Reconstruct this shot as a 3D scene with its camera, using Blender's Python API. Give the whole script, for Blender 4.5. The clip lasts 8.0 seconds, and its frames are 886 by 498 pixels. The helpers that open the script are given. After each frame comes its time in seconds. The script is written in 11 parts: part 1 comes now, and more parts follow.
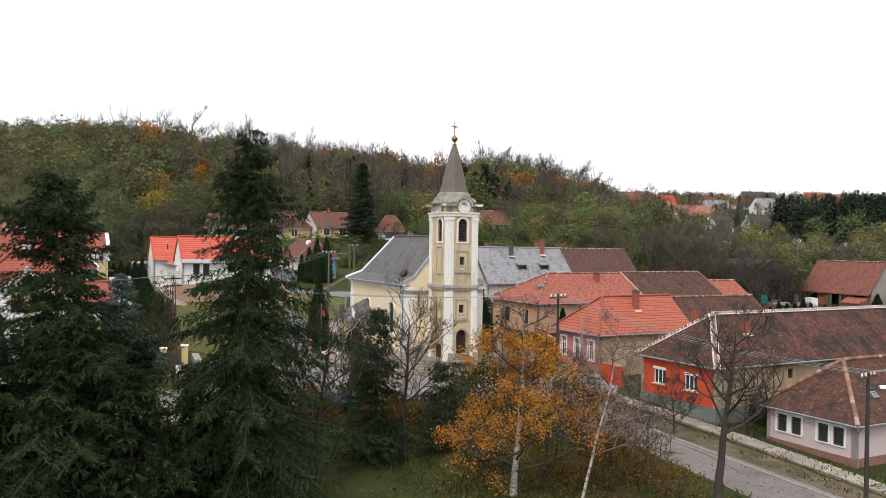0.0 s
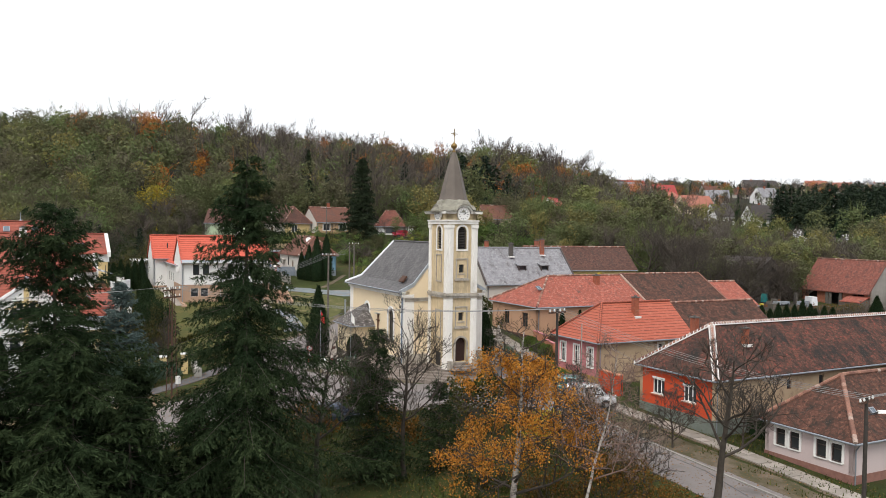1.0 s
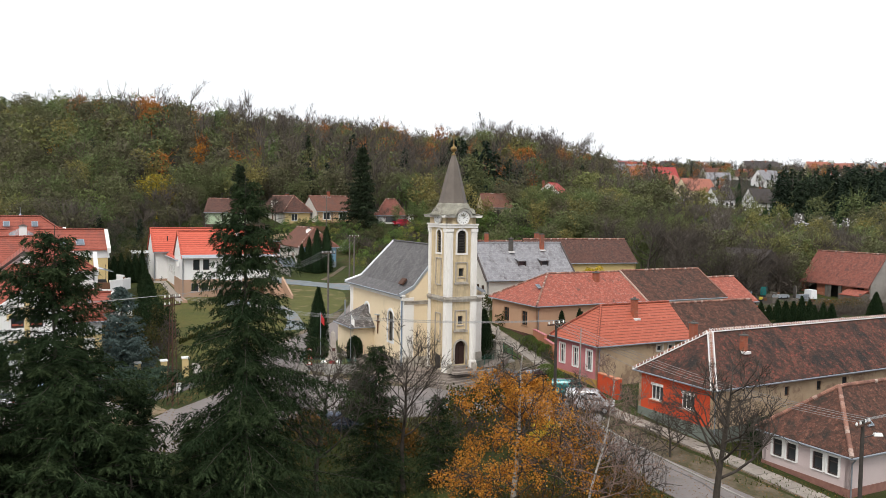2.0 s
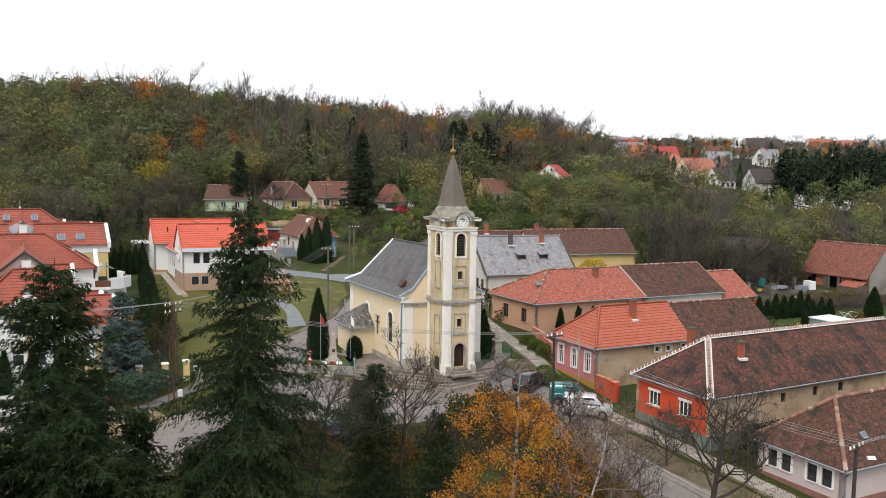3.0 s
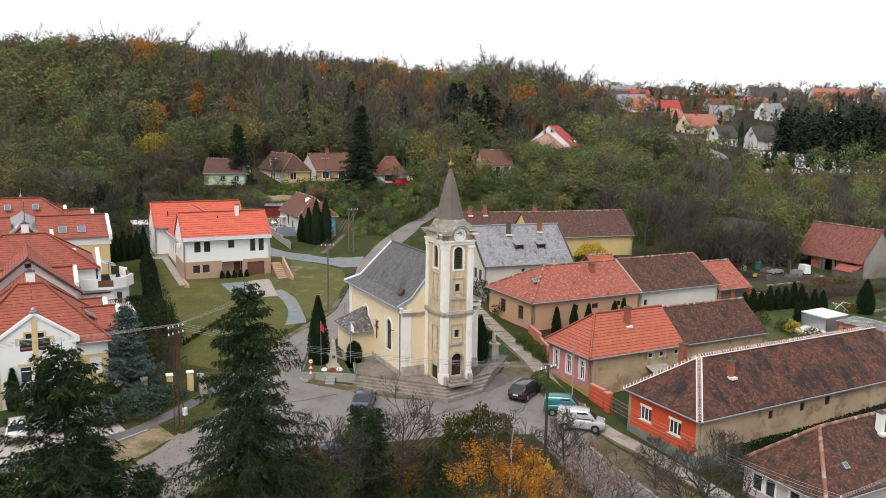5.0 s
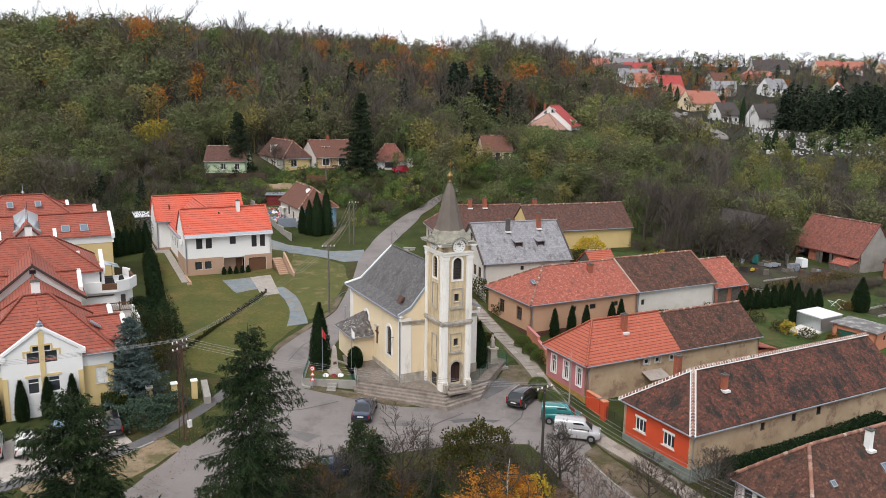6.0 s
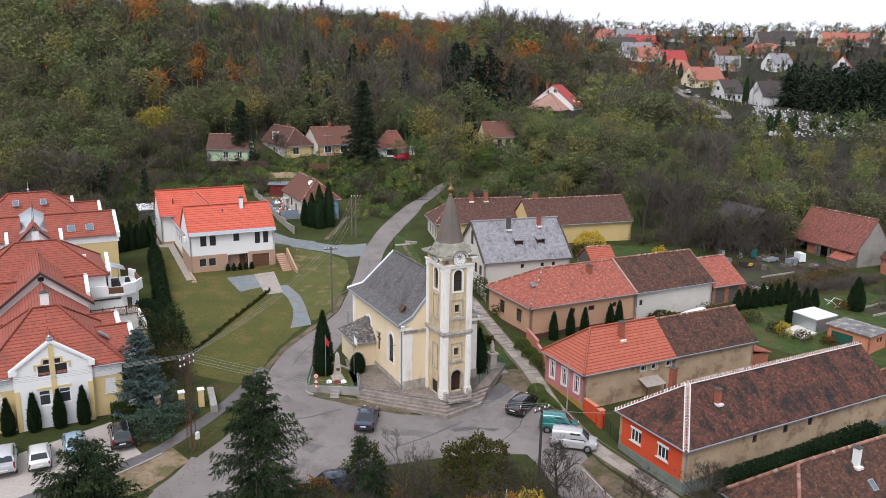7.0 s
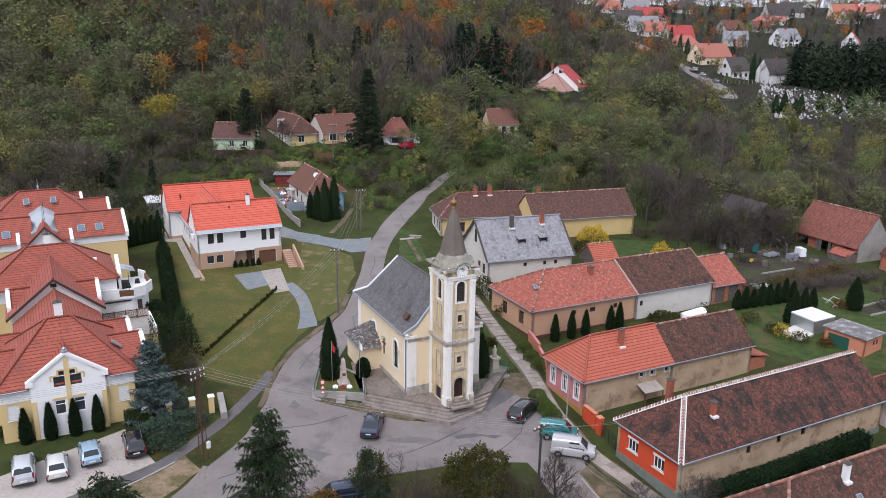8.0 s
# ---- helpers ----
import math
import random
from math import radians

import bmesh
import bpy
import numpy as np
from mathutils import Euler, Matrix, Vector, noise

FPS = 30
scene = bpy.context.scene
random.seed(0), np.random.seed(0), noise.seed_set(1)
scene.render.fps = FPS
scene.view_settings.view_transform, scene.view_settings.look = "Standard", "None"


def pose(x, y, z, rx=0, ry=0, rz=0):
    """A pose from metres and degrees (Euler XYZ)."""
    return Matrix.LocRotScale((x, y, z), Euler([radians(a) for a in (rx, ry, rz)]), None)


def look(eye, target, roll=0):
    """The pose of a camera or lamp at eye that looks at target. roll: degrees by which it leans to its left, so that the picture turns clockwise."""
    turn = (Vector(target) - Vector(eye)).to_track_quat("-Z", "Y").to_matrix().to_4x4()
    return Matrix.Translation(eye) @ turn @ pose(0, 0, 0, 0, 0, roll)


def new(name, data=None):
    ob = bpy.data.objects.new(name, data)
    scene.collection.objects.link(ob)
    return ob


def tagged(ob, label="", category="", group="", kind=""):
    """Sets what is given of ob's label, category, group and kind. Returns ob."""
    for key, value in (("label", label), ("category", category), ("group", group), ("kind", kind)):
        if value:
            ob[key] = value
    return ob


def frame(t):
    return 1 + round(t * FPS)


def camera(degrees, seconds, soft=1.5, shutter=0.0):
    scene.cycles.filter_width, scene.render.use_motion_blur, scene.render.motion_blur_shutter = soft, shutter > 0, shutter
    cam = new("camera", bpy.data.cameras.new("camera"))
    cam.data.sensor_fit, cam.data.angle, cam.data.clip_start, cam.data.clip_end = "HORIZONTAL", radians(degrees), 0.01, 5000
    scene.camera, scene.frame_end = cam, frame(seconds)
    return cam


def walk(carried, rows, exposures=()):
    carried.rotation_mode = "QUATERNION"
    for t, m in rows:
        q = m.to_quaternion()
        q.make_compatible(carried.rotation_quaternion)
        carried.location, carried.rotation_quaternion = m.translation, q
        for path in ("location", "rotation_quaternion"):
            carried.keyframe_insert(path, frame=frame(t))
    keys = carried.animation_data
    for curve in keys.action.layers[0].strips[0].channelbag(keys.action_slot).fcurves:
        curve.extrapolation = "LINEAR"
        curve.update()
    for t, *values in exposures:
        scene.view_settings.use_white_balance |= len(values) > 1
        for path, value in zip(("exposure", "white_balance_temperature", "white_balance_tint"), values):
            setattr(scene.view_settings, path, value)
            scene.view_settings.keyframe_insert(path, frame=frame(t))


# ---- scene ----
cam = camera(58.64, 8.0, soft=0.4)
PATH = [
    (0.000, 1.081, 0.452, 9.974, 1.043, -0.413, 0.862),
    (0.500, 1.108, 0.508, 10.894, 1.047, -0.821, 0.865),
    (1.000, 1.136, 0.558, 11.910, 1.058, -1.419, 0.867),
    (1.500, 1.166, 0.598, 13.007, 1.071, -2.156, 0.869),
    (2.000, 1.197, 0.628, 14.180, 1.082, -2.990, 0.872),
    (2.500, 1.230, 0.646, 15.431, 1.087, -3.893, 0.874),
    (3.000, 1.265, 0.650, 16.766, 1.087, -4.845, 0.877),
    (3.500, 1.301, 0.638, 18.195, 1.080, -5.834, 0.879),
    (4.000, 1.338, 0.608, 19.729, 1.069, -6.853, 0.881),
    (4.500, 1.377, 0.559, 21.378, 1.057, -7.901, 0.884),
    (5.000, 1.418, 0.489, 23.147, 1.049, -8.977, 0.886),
    (5.500, 1.460, 0.397, 25.037, 1.052, -10.080, 0.889),
    (6.000, 1.503, 0.280, 27.041, 1.073, -11.210, 0.891),
    (6.500, 1.548, 0.136, 29.140, 1.122, -12.361, 0.893),
    (7.000, 1.595, -0.035, 31.307, 1.208, -13.523, 0.896),
    (7.500, 1.643, -0.236, 33.498, 1.346, -14.679, 0.898),
    (8.000, 1.693, -0.469, 35.654, 1.548, -15.802, 0.901),
]
walk(cam, [(t, pose(x, y, z, 90 + pitch, 0, yaw) @ pose(0, 0, 0, 0, 0, roll)) for t, x, y, z, yaw, pitch, roll in PATH],
     [(0, 0.5, 6500, 10), (4.5, 0.5, 6500, 10), (6.0, 0.5, 6380, 11), (7.0, 0.48, 6130, 14), (8.0, 0.48, 5900, 17)])

# ---- sky and light: a bright, even overcast ----
SUN_UP, SUN_ROUND = 52.0, 205.0
world = bpy.data.worlds.new("overcast_sky")
scene.world = world
world.use_nodes = True
wt = world.node_tree
sky = wt.nodes.new("ShaderNodeTexSky")
sky.sky_type, sky.sun_disc = "NISHITA", False
sky.sun_elevation, sky.sun_rotation = radians(SUN_UP), radians(SUN_ROUND)
sky.air_density, sky.dust_density = 1.0, 4.0
dim = wt.nodes.new("ShaderNodeVectorMath")
dim.operation = "SCALE"
dim.inputs["Scale"].default_value = 0.1
veil = wt.nodes.new("ShaderNodeMix")
veil.data_type = "RGBA"
veil.inputs["Factor"].default_value = 0.88
veil.inputs["B"].default_value = (0.86, 0.875, 0.905, 1)
wt.links.new(sky.outputs["Color"], dim.inputs[0])
wt.links.new(dim.outputs[0], veil.inputs["A"])
back = wt.nodes["Background"]
wt.links.new(veil.outputs["Result"], back.inputs["Color"])
back.inputs["Strength"].default_value = 1.0
sun_data = bpy.data.lights.new("sun", "SUN")
sun_data.energy, sun_data.angle, sun_data.color = 1.7, radians(30), (1.0, 0.95, 0.88)
sun = new("sun", sun_data)
sun.matrix_world = look((0, 0, 200), (90 * math.sin(radians(20)), 90 * math.cos(radians(20)), 200 - 90 * math.tan(radians(SUN_UP))))



# ---- small tools for meshes ----
class Geo:
    """Corners and faces gathered in lists, made into one mesh at the end."""

    def __init__(self):
        self.v, self.f = [], []

    def add(self, verts, faces):
        n = len(self.v)
        self.v += [tuple(p) for p in verts]
        self.f += [tuple(i + n for i in f) for f in faces]
        return self

    def poly(self, *pts):
        return self.add(pts, [tuple(range(len(pts)))])

    def box(self, x0, x1, y0, y1, z0, z1, c=0.0):
        """A box; c narrows the top on all sides."""
        v = [(x0, y0, z0), (x1, y0, z0), (x1, y1, z0), (x0, y1, z0), (x0 + c, y0 + c, z1), (x1 - c, y0 + c, z1), (x1 - c, y1 - c, z1), (x0 + c, y1 - c, z1)]
        return self.add(v, [(3, 2, 1, 0), (4, 5, 6, 7), (0, 1, 5, 4), (1, 2, 6, 5), (2, 3, 7, 6), (3, 0, 4, 7)])

    def prism(self, pts, z0, z1):
        n = len(pts)
        v = [(x, y, z0) for x, y in pts] + [(x, y, z1) for x, y in pts]
        return self.add(v, [tuple(reversed(range(n))), tuple(range(n, 2 * n))] + [(i, (i + 1) % n, n + (i + 1) % n, n + i) for i in range(n)])

    def extrude(self, pts, y0, y1):
        """A profile in x and z, drawn out along y."""
        n = len(pts)
        v = [(x, y0, z) for x, z in pts] + [(x, y1, z) for x, z in pts]
        return self.add(v, [tuple(range(n)), tuple(reversed(range(n, 2 * n)))] + [(i, n + i, n + (i + 1) % n, (i + 1) % n) for i in range(n)])

    def tube(self, a, b, ra, rb=None, n=6, caps=True):
        rb = ra if rb is None else rb
        a, b = Vector(a), Vector(b)
        w = (b - a).normalized()
        s = w.orthogonal().normalized()
        t = w.cross(s)
        ring = [(s * math.cos(k * math.tau / n) + t * math.sin(k * math.tau / n)) for k in range(n)]
        v = [a + r * ra for r in ring] + [b + r * rb for r in ring]
        f = [(i, (i + 1) % n, n + (i + 1) % n, n + i) for i in range(n)]
        if caps:
            f += [tuple(reversed(range(n))), tuple(range(n, 2 * n))]
        return self.add(v, f)

    def lathe(self, prof, n=12, cx=0.0, cy=0.0):
        """A profile of radius and height turned round the upright axis."""
        v = [(cx + r * math.cos(k * math.tau / n), cy + r * math.sin(k * math.tau / n), z) for r, z in prof for k in range(n)]
        f = [(j * n + k, j * n + (k + 1) % n, (j + 1) * n + (k + 1) % n, (j + 1) * n + k) for j in range(len(prof) - 1) for k in range(n)]
        f += [tuple(reversed(range(n))), tuple(range((len(prof) - 1) * n, len(prof) * n))]
        return self.add(v, f)

    def move(self, m):
        self.v = [tuple(m @ Vector(p)) for p in self.v]
        return self

    def join(self, other, m=None):
        return self.add([m @ Vector(p) for p in other.v] if m else other.v, other.f)

    def mesh(self, name, smooth=False, lift=0.0):
        me = bpy.data.meshes.new(name)
        me.from_pydata(self.v, [], self.f)
        flat_uv(me)
        if smooth:
            me.shade_smooth()
        return me


def flat_uv(me):
    """Lays every face out in metres: u along the level, v up the slope."""
    layer = me.uv_layers.new(name="UVMap")
    n = len(me.loops)
    if not n:
        return
    co = np.empty(len(me.vertices) * 3, np.float32)
    me.vertices.foreach_get("co", co)
    co = co.reshape(-1, 3)
    li = np.empty(n, np.int32)
    me.loops.foreach_get("vertex_index", li)
    nor = np.empty(len(me.polygons) * 3, np.float32)
    me.polygons.foreach_get("normal", nor)
    nor = nor.reshape(-1, 3)
    tot = np.empty(len(me.polygons), np.int32)
    me.polygons.foreach_get("loop_total", tot)
    ln = np.repeat(nor, tot, axis=0)
    t = np.stack([-ln[:, 1], ln[:, 0], np.zeros(len(ln))], 1)
    size = np.linalg.norm(t, axis=1)
    level = size < 0.05
    t[level] = (1, 0, 0)
    size[level] = 1
    t /= size[:, None]
    b = np.cross(ln, t)
    p = co[li]
    uv = np.stack([(p * t).sum(1), (p * b).sum(1)], 1).astype(np.float32)
    layer.data.foreach_set("uv", uv.ravel())


def part(name, geo, material, parent=None, label="", m=None, smooth=False):
    """One mesh object, under a thing or under a part."""
    me = geo.mesh(name, smooth) if isinstance(geo, Geo) else geo
    if material and not me.materials:
        me.materials.append(material)
    ob = new(name, me)
    ob.parent = parent
    if m is not None:
        ob.matrix_basis = m
    if label:
        ob["label"] = label
    return ob


def thing(name, label, category, m=None, group="", kind=""):
    ob = new(name)
    ob.empty_display_size = 0.3
    if m is not None:
        ob.matrix_basis = m
    return tagged(ob, label, category, group, kind)


def from_bm(bm, name, smooth=False):
    me = bpy.data.meshes.new(name)
    bm.to_mesh(me)
    bm.free()
    flat_uv(me)
    if smooth:
        me.shade_smooth()
    return me


def wall_mesh(name, outline, holes, thick=0.3, arch=()):
    """A wall in its own plane: x along, z up, its outer face at y = 0 and its inner one at y = thick, with real openings.
    holes: (x0, z0, x1, z1); those whose number is in arch have a round head."""
    bm = bmesh.new()

    def ring(pts):
        vs = [bm.verts.new((x, 0, z)) for x, z in pts]
        return [bm.edges.new((vs[i], vs[(i + 1) % len(vs)])) for i in range(len(vs))]

    loops = [ring(outline)]
    for k, (x0, z0, x1, z1) in enumerate(holes):
        loops.append(ring(hole_ring(x0, z0, x1, z1, k in arch)))
    bmesh.ops.triangle_fill(bm, use_beauty=True, edges=[e for lp in loops for e in lp], normal=(0, -1, 0))
    edges = [e for e in bm.edges if len(e.link_faces) < 2]
    done = bmesh.ops.extrude_edge_only(bm, edges=edges)
    bmesh.ops.translate(bm, verts=[g for g in done["geom"] if isinstance(g, bmesh.types.BMVert)], vec=(0, thick, 0))
    bmesh.ops.recalc_face_normals(bm, faces=bm.faces[:])
    big = max(bm.faces, key=lambda f: abs(f.normal.y) * f.calc_area())
    if big.normal.y > 0:
        bmesh.ops.reverse_faces(bm, faces=bm.faces[:])
    return from_bm(bm, name)


def hole_ring(x0, z0, x1, z1, round_head):
    if not round_head:
        return [(x0, z0), (x1, z0), (x1, z1), (x0, z1)]
    r, c = (x1 - x0) / 2, (x0 + x1) / 2
    return [(x0, z0), (x1, z0)] + [(c + r * math.cos(a), z1 - r + r * math.sin(a)) for a in (math.pi * k / 10 for k in range(11))]


# ---- materials ----
def nodes(name):
    mat = bpy.data.materials.new(name)
    mat.use_nodes = True
    nt = mat.node_tree
    return mat, nt, nt.nodes["Principled BSDF"]


def link(nt, a, b):
    nt.links.new(a, b)


def noise_at(nt, scale, detail=4.0, rough=0.6, space="Object", stretch=None):
    co = nt.nodes.new("ShaderNodeTexCoord")
    out = co.outputs[space]
    if stretch:
        mp = nt.nodes.new("ShaderNodeMapping")
        mp.inputs["Scale"].default_value = stretch
        link(nt, out, mp.inputs["Vector"])
        out = mp.outputs["Vector"]
    nz = nt.nodes.new("ShaderNodeTexNoise")
    nz.inputs["Scale"].default_value, nz.inputs["Detail"].default_value, nz.inputs["Roughness"].default_value = scale, detail, rough
    link(nt, out, nz.inputs["Vector"])
    return nz.outputs["Fac"]


def ramp(nt, fac, lo, hi):
    r = nt.nodes.new("ShaderNodeMapRange")
    r.inputs["From Min"].default_value, r.inputs["From Max"].default_value = lo, hi
    link(nt, fac, r.inputs["Value"])
    return r.outputs["Result"]


def mix(nt, fac, a, b):
    m = nt.nodes.new("ShaderNodeMix")
    m.data_type = "RGBA"
    for sock, val in (("Factor", fac), ("A", a), ("B", b)):
        s = [i for i in m.inputs if i.name == sock and i.type == ("VALUE" if sock == "Factor" else "RGBA")][0]
        if isinstance(val, (int, float)):
            s.default_value = val
        elif isinstance(val, tuple):
            s.default_value = (*val, 1)
        else:
            link(nt, val, s)
    return [o for o in m.outputs if o.type == "RGBA"][0]


def bump(nt, bsdf, height, strength, dist):
    b = nt.nodes.new("ShaderNodeBump")
    b.inputs["Strength"].default_value, b.inputs["Distance"].default_value = strength, dist
    link(nt, height, b.inputs["Height"])
    link(nt, b.outputs["Normal"], bsdf.inputs["Normal"])


def surface(name, a, b, scale, c=None, scale2=1.0, share=(0.5, 0.75), rough=0.85, metal=0.0, rise=0.02, fine=30.0, stretch=None, space="Object", spec=0.3, grainy=(0.2, 1.4)):
    """Two tones mottled at one scale, a third in patches at another, and fine relief."""
    mat, nt, bsdf = nodes(name)
    col = mix(nt, ramp(nt, noise_at(nt, scale, 5, 0.65, space), 0.35, 0.65), a, b)
    if c:
        col = mix(nt, ramp(nt, noise_at(nt, scale2, 6, 0.7, space, stretch), *share), col, c)
    grain = noise_at(nt, fine, 3, 0.7, space)
    col = mix(nt, ramp(nt, grain, *grainy), col, tuple(v * 0.5 for v in a))
    link(nt, col, bsdf.inputs["Base Color"])
    bsdf.inputs["Roughness"].default_value, bsdf.inputs["Metallic"].default_value = rough, metal
    bsdf.inputs["Specular IOR Level"].default_value = spec
    if rise:
        bump(nt, bsdf, grain, 0.5, rise)
    return mat


def tiles(name, a, b, c, dirt, share=(0.5, 0.7), width=0.22, row=0.34, rough=0.75, patch=0.25, gap=0.02, deep=0.04, streak=(1, 0.6, 1), offset=0.5, lichen=None):
    """Roof tiles or pavers laid out by the UV map in metres, each its own tone, with stains in patches."""
    mat, nt, bsdf = nodes(name)
    co = nt.nodes.new("ShaderNodeTexCoord")
    br = nt.nodes.new("ShaderNodeTexBrick")
    br.offset = offset
    for key, val in (("Scale", 1.0), ("Mortar Size", gap), ("Mortar Smooth", 0.3), ("Bias", 0.0), ("Brick Width", width), ("Row Height", row)):
        br.inputs[key].default_value = val
    br.inputs["Color1"].default_value, br.inputs["Color2"].default_value = (*a, 1), (*b, 1)
    # on unbroken rows the darker joint colour paints the shadow line below each course
    br.inputs["Mortar"].default_value = (*[v * (0.4 if width > 10 else 0.7) for v in a], 1)
    link(nt, co.outputs["UV"], br.inputs["Vector"])
    col = mix(nt, ramp(nt, noise_at(nt, 2.6, 6, 0.85, "UV"), 0.52, 0.64), br.outputs["Color"], c)
    col = mix(nt, ramp(nt, noise_at(nt, patch, 7, 0.72, "UV", streak), *share), col, dirt)
    if lichen:
        col = mix(nt, ramp(nt, noise_at(nt, 9.0, 5, 0.8, "UV"), 0.6, 0.66), col, lichen)
    speck = noise_at(nt, 5.0, 4, 0.85, "UV")
    col = mix(nt, ramp(nt, speck, 0.62, 0.8), col, tuple(min(1, v * 1.9) for v in dirt))
    link(nt, col, bsdf.inputs["Base Color"])
    bsdf.inputs["Roughness"].default_value = rough
    bsdf.inputs["Specular IOR Level"].default_value = 0.25
    # each row rises towards its lower edge
    sep = nt.nodes.new("ShaderNodeSeparateXYZ")
    link(nt, co.outputs["UV"], sep.inputs[0])
    d = nt.nodes.new("ShaderNodeMath")
    d.operation = "DIVIDE"
    link(nt, sep.outputs["Y"], d.inputs[0])
    d.inputs[1].default_value = row
    fr = nt.nodes.new("ShaderNodeMath")
    fr.operation = "FRACT"
    link(nt, d.outputs[0], fr.inputs[0])
    inv = nt.nodes.new("ShaderNodeMath")
    inv.operation = "MULTIPLY_ADD"
    link(nt, fr.outputs[0], inv.inputs[0])
    inv.inputs[1].default_value = -0.8
    link(nt, ramp(nt, noise_at(nt, 5.0, 2, 0.5, "UV"), 0.0, 2.0), inv.inputs[2])
    bump(nt, bsdf, inv.outputs[0], 0.7, deep)
    return mat


def plain(name, col, rough=0.5, metal=0.0, wear=0.25, scale=3.0, spec=0.5, coat=0.0):
    mat, nt, bsdf = nodes(name)
    link(nt, mix(nt, ramp(nt, noise_at(nt, scale, 5, 0.7), 0.4, 0.8), col, tuple(v * (1 - wear) for v in col)), bsdf.inputs["Base Color"])
    bsdf.inputs["Roughness"].default_value, bsdf.inputs["Metallic"].default_value = rough, metal
    bsdf.inputs["Specular IOR Level"].default_value, bsdf.inputs["Coat Weight"].default_value = spec, coat
    return mat


def foliage(name, a, b, c, rough=0.7, scale=0.5, island=0.6, thin=0.25, spec=0.12):
    """Leaves: tones by the clump, by the single leaf and by the mesh's tint attribute, and some light let through."""
    mat, nt, bsdf = nodes(name)
    geo = nt.nodes.new("ShaderNodeNewGeometry")
    at = nt.nodes.new("ShaderNodeAttribute")
    at.attribute_name = "tint"
    col = mix(nt, ramp(nt, noise_at(nt, scale, 4, 0.6), 0.35, 0.65), a, b)
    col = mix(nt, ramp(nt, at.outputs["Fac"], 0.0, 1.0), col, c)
    tone = ramp(nt, geo.outputs["Random Per Island"], -0.4, 1.5)
    hsv = nt.nodes.new("ShaderNodeHueSaturation")
    link(nt, col, hsv.inputs["Color"])
    val = nt.nodes.new("ShaderNodeMapRange")
    val.inputs["To Min"].default_value, val.inputs["To Max"].default_value = 1 - island, 1 + island
    link(nt, geo.outputs["Random Per Island"], val.inputs["Value"])
    link(nt, val.outputs["Result"], hsv.inputs["Value"])
    link(nt, hsv.outputs["Color"], bsdf.inputs["Base Color"])
    bsdf.inputs["Roughness"].default_value = rough
    bsdf.inputs["Specular IOR Level"].default_value = spec
    if thin:
        tr = nt.nodes.new("ShaderNodeBsdfTranslucent")
        link(nt, hsv.outputs["Color"], tr.inputs["Color"])
        ms = nt.nodes.new("ShaderNodeMixShader")
        ms.inputs[0].default_value = thin
        link(nt, bsdf.outputs[0], ms.inputs[1])
        link(nt, tr.outputs[0], ms.inputs[2])
        link(nt, ms.outputs[0], nt.nodes["Material Output"].inputs["Surface"])
    return mat


def woods(name, *tones, island=0.22, thin=0.2):
    """Autumn crowns: each tree takes its tone from a row of tones, the single leaves vary about it."""
    mat, nt, bsdf = nodes(name)
    geo = nt.nodes.new("ShaderNodeNewGeometry")
    at = nt.nodes.new("ShaderNodeAttribute")
    at.attribute_name = "tint"
    cr = nt.nodes.new("ShaderNodeValToRGB")
    el = cr.color_ramp.elements
    while len(el) < len(tones):
        el.new(0.5)
    for k, c in enumerate(tones):
        el[k].position = k / (len(tones) - 1)
        el[k].color = (*c, 1)
    link(nt, at.outputs["Fac"], cr.inputs["Fac"])
    col = mix(nt, ramp(nt, noise_at(nt, 0.25, 4, 0.6), 0.35, 0.65), cr.outputs["Color"], tones[1])
    val = nt.nodes.new("ShaderNodeMapRange")
    val.inputs["To Min"].default_value, val.inputs["To Max"].default_value = 1 - island, 1 + island
    link(nt, geo.outputs["Random Per Island"], val.inputs["Value"])
    hsv = nt.nodes.new("ShaderNodeHueSaturation")
    link(nt, mix(nt, 0.55, cr.outputs["Color"], col), hsv.inputs["Color"])
    link(nt, val.outputs["Result"], hsv.inputs["Value"])
    link(nt, hsv.outputs["Color"], bsdf.inputs["Base Color"])
    bsdf.inputs["Roughness"].default_value = 0.8
    bsdf.inputs["Specular IOR Level"].default_value = 0.08
    tr = nt.nodes.new("ShaderNodeBsdfTranslucent")
    link(nt, hsv.outputs["Color"], tr.inputs["Color"])
    ms = nt.nodes.new("ShaderNodeMixShader")
    ms.inputs[0].default_value = thin
    link(nt, bsdf.outputs[0], ms.inputs[1])
    link(nt, tr.outputs[0], ms.inputs[2])
    link(nt, ms.outputs[0], nt.nodes["Material Output"].inputs["Surface"])
    return mat


def glass(name, tone=(0.03, 0.035, 0.04)):
    mat, nt, bsdf = nodes(name)
    bsdf.inputs["Base Color"].default_value = (*tone, 1)
    bsdf.inputs["Roughness"].default_value = 0.08
    bsdf.inputs["Specular IOR Level"].default_value = 0.6
    bump(nt, bsdf, noise_at(nt, 0.8, 2, 0.5), 0.1, 0.02)
    return mat


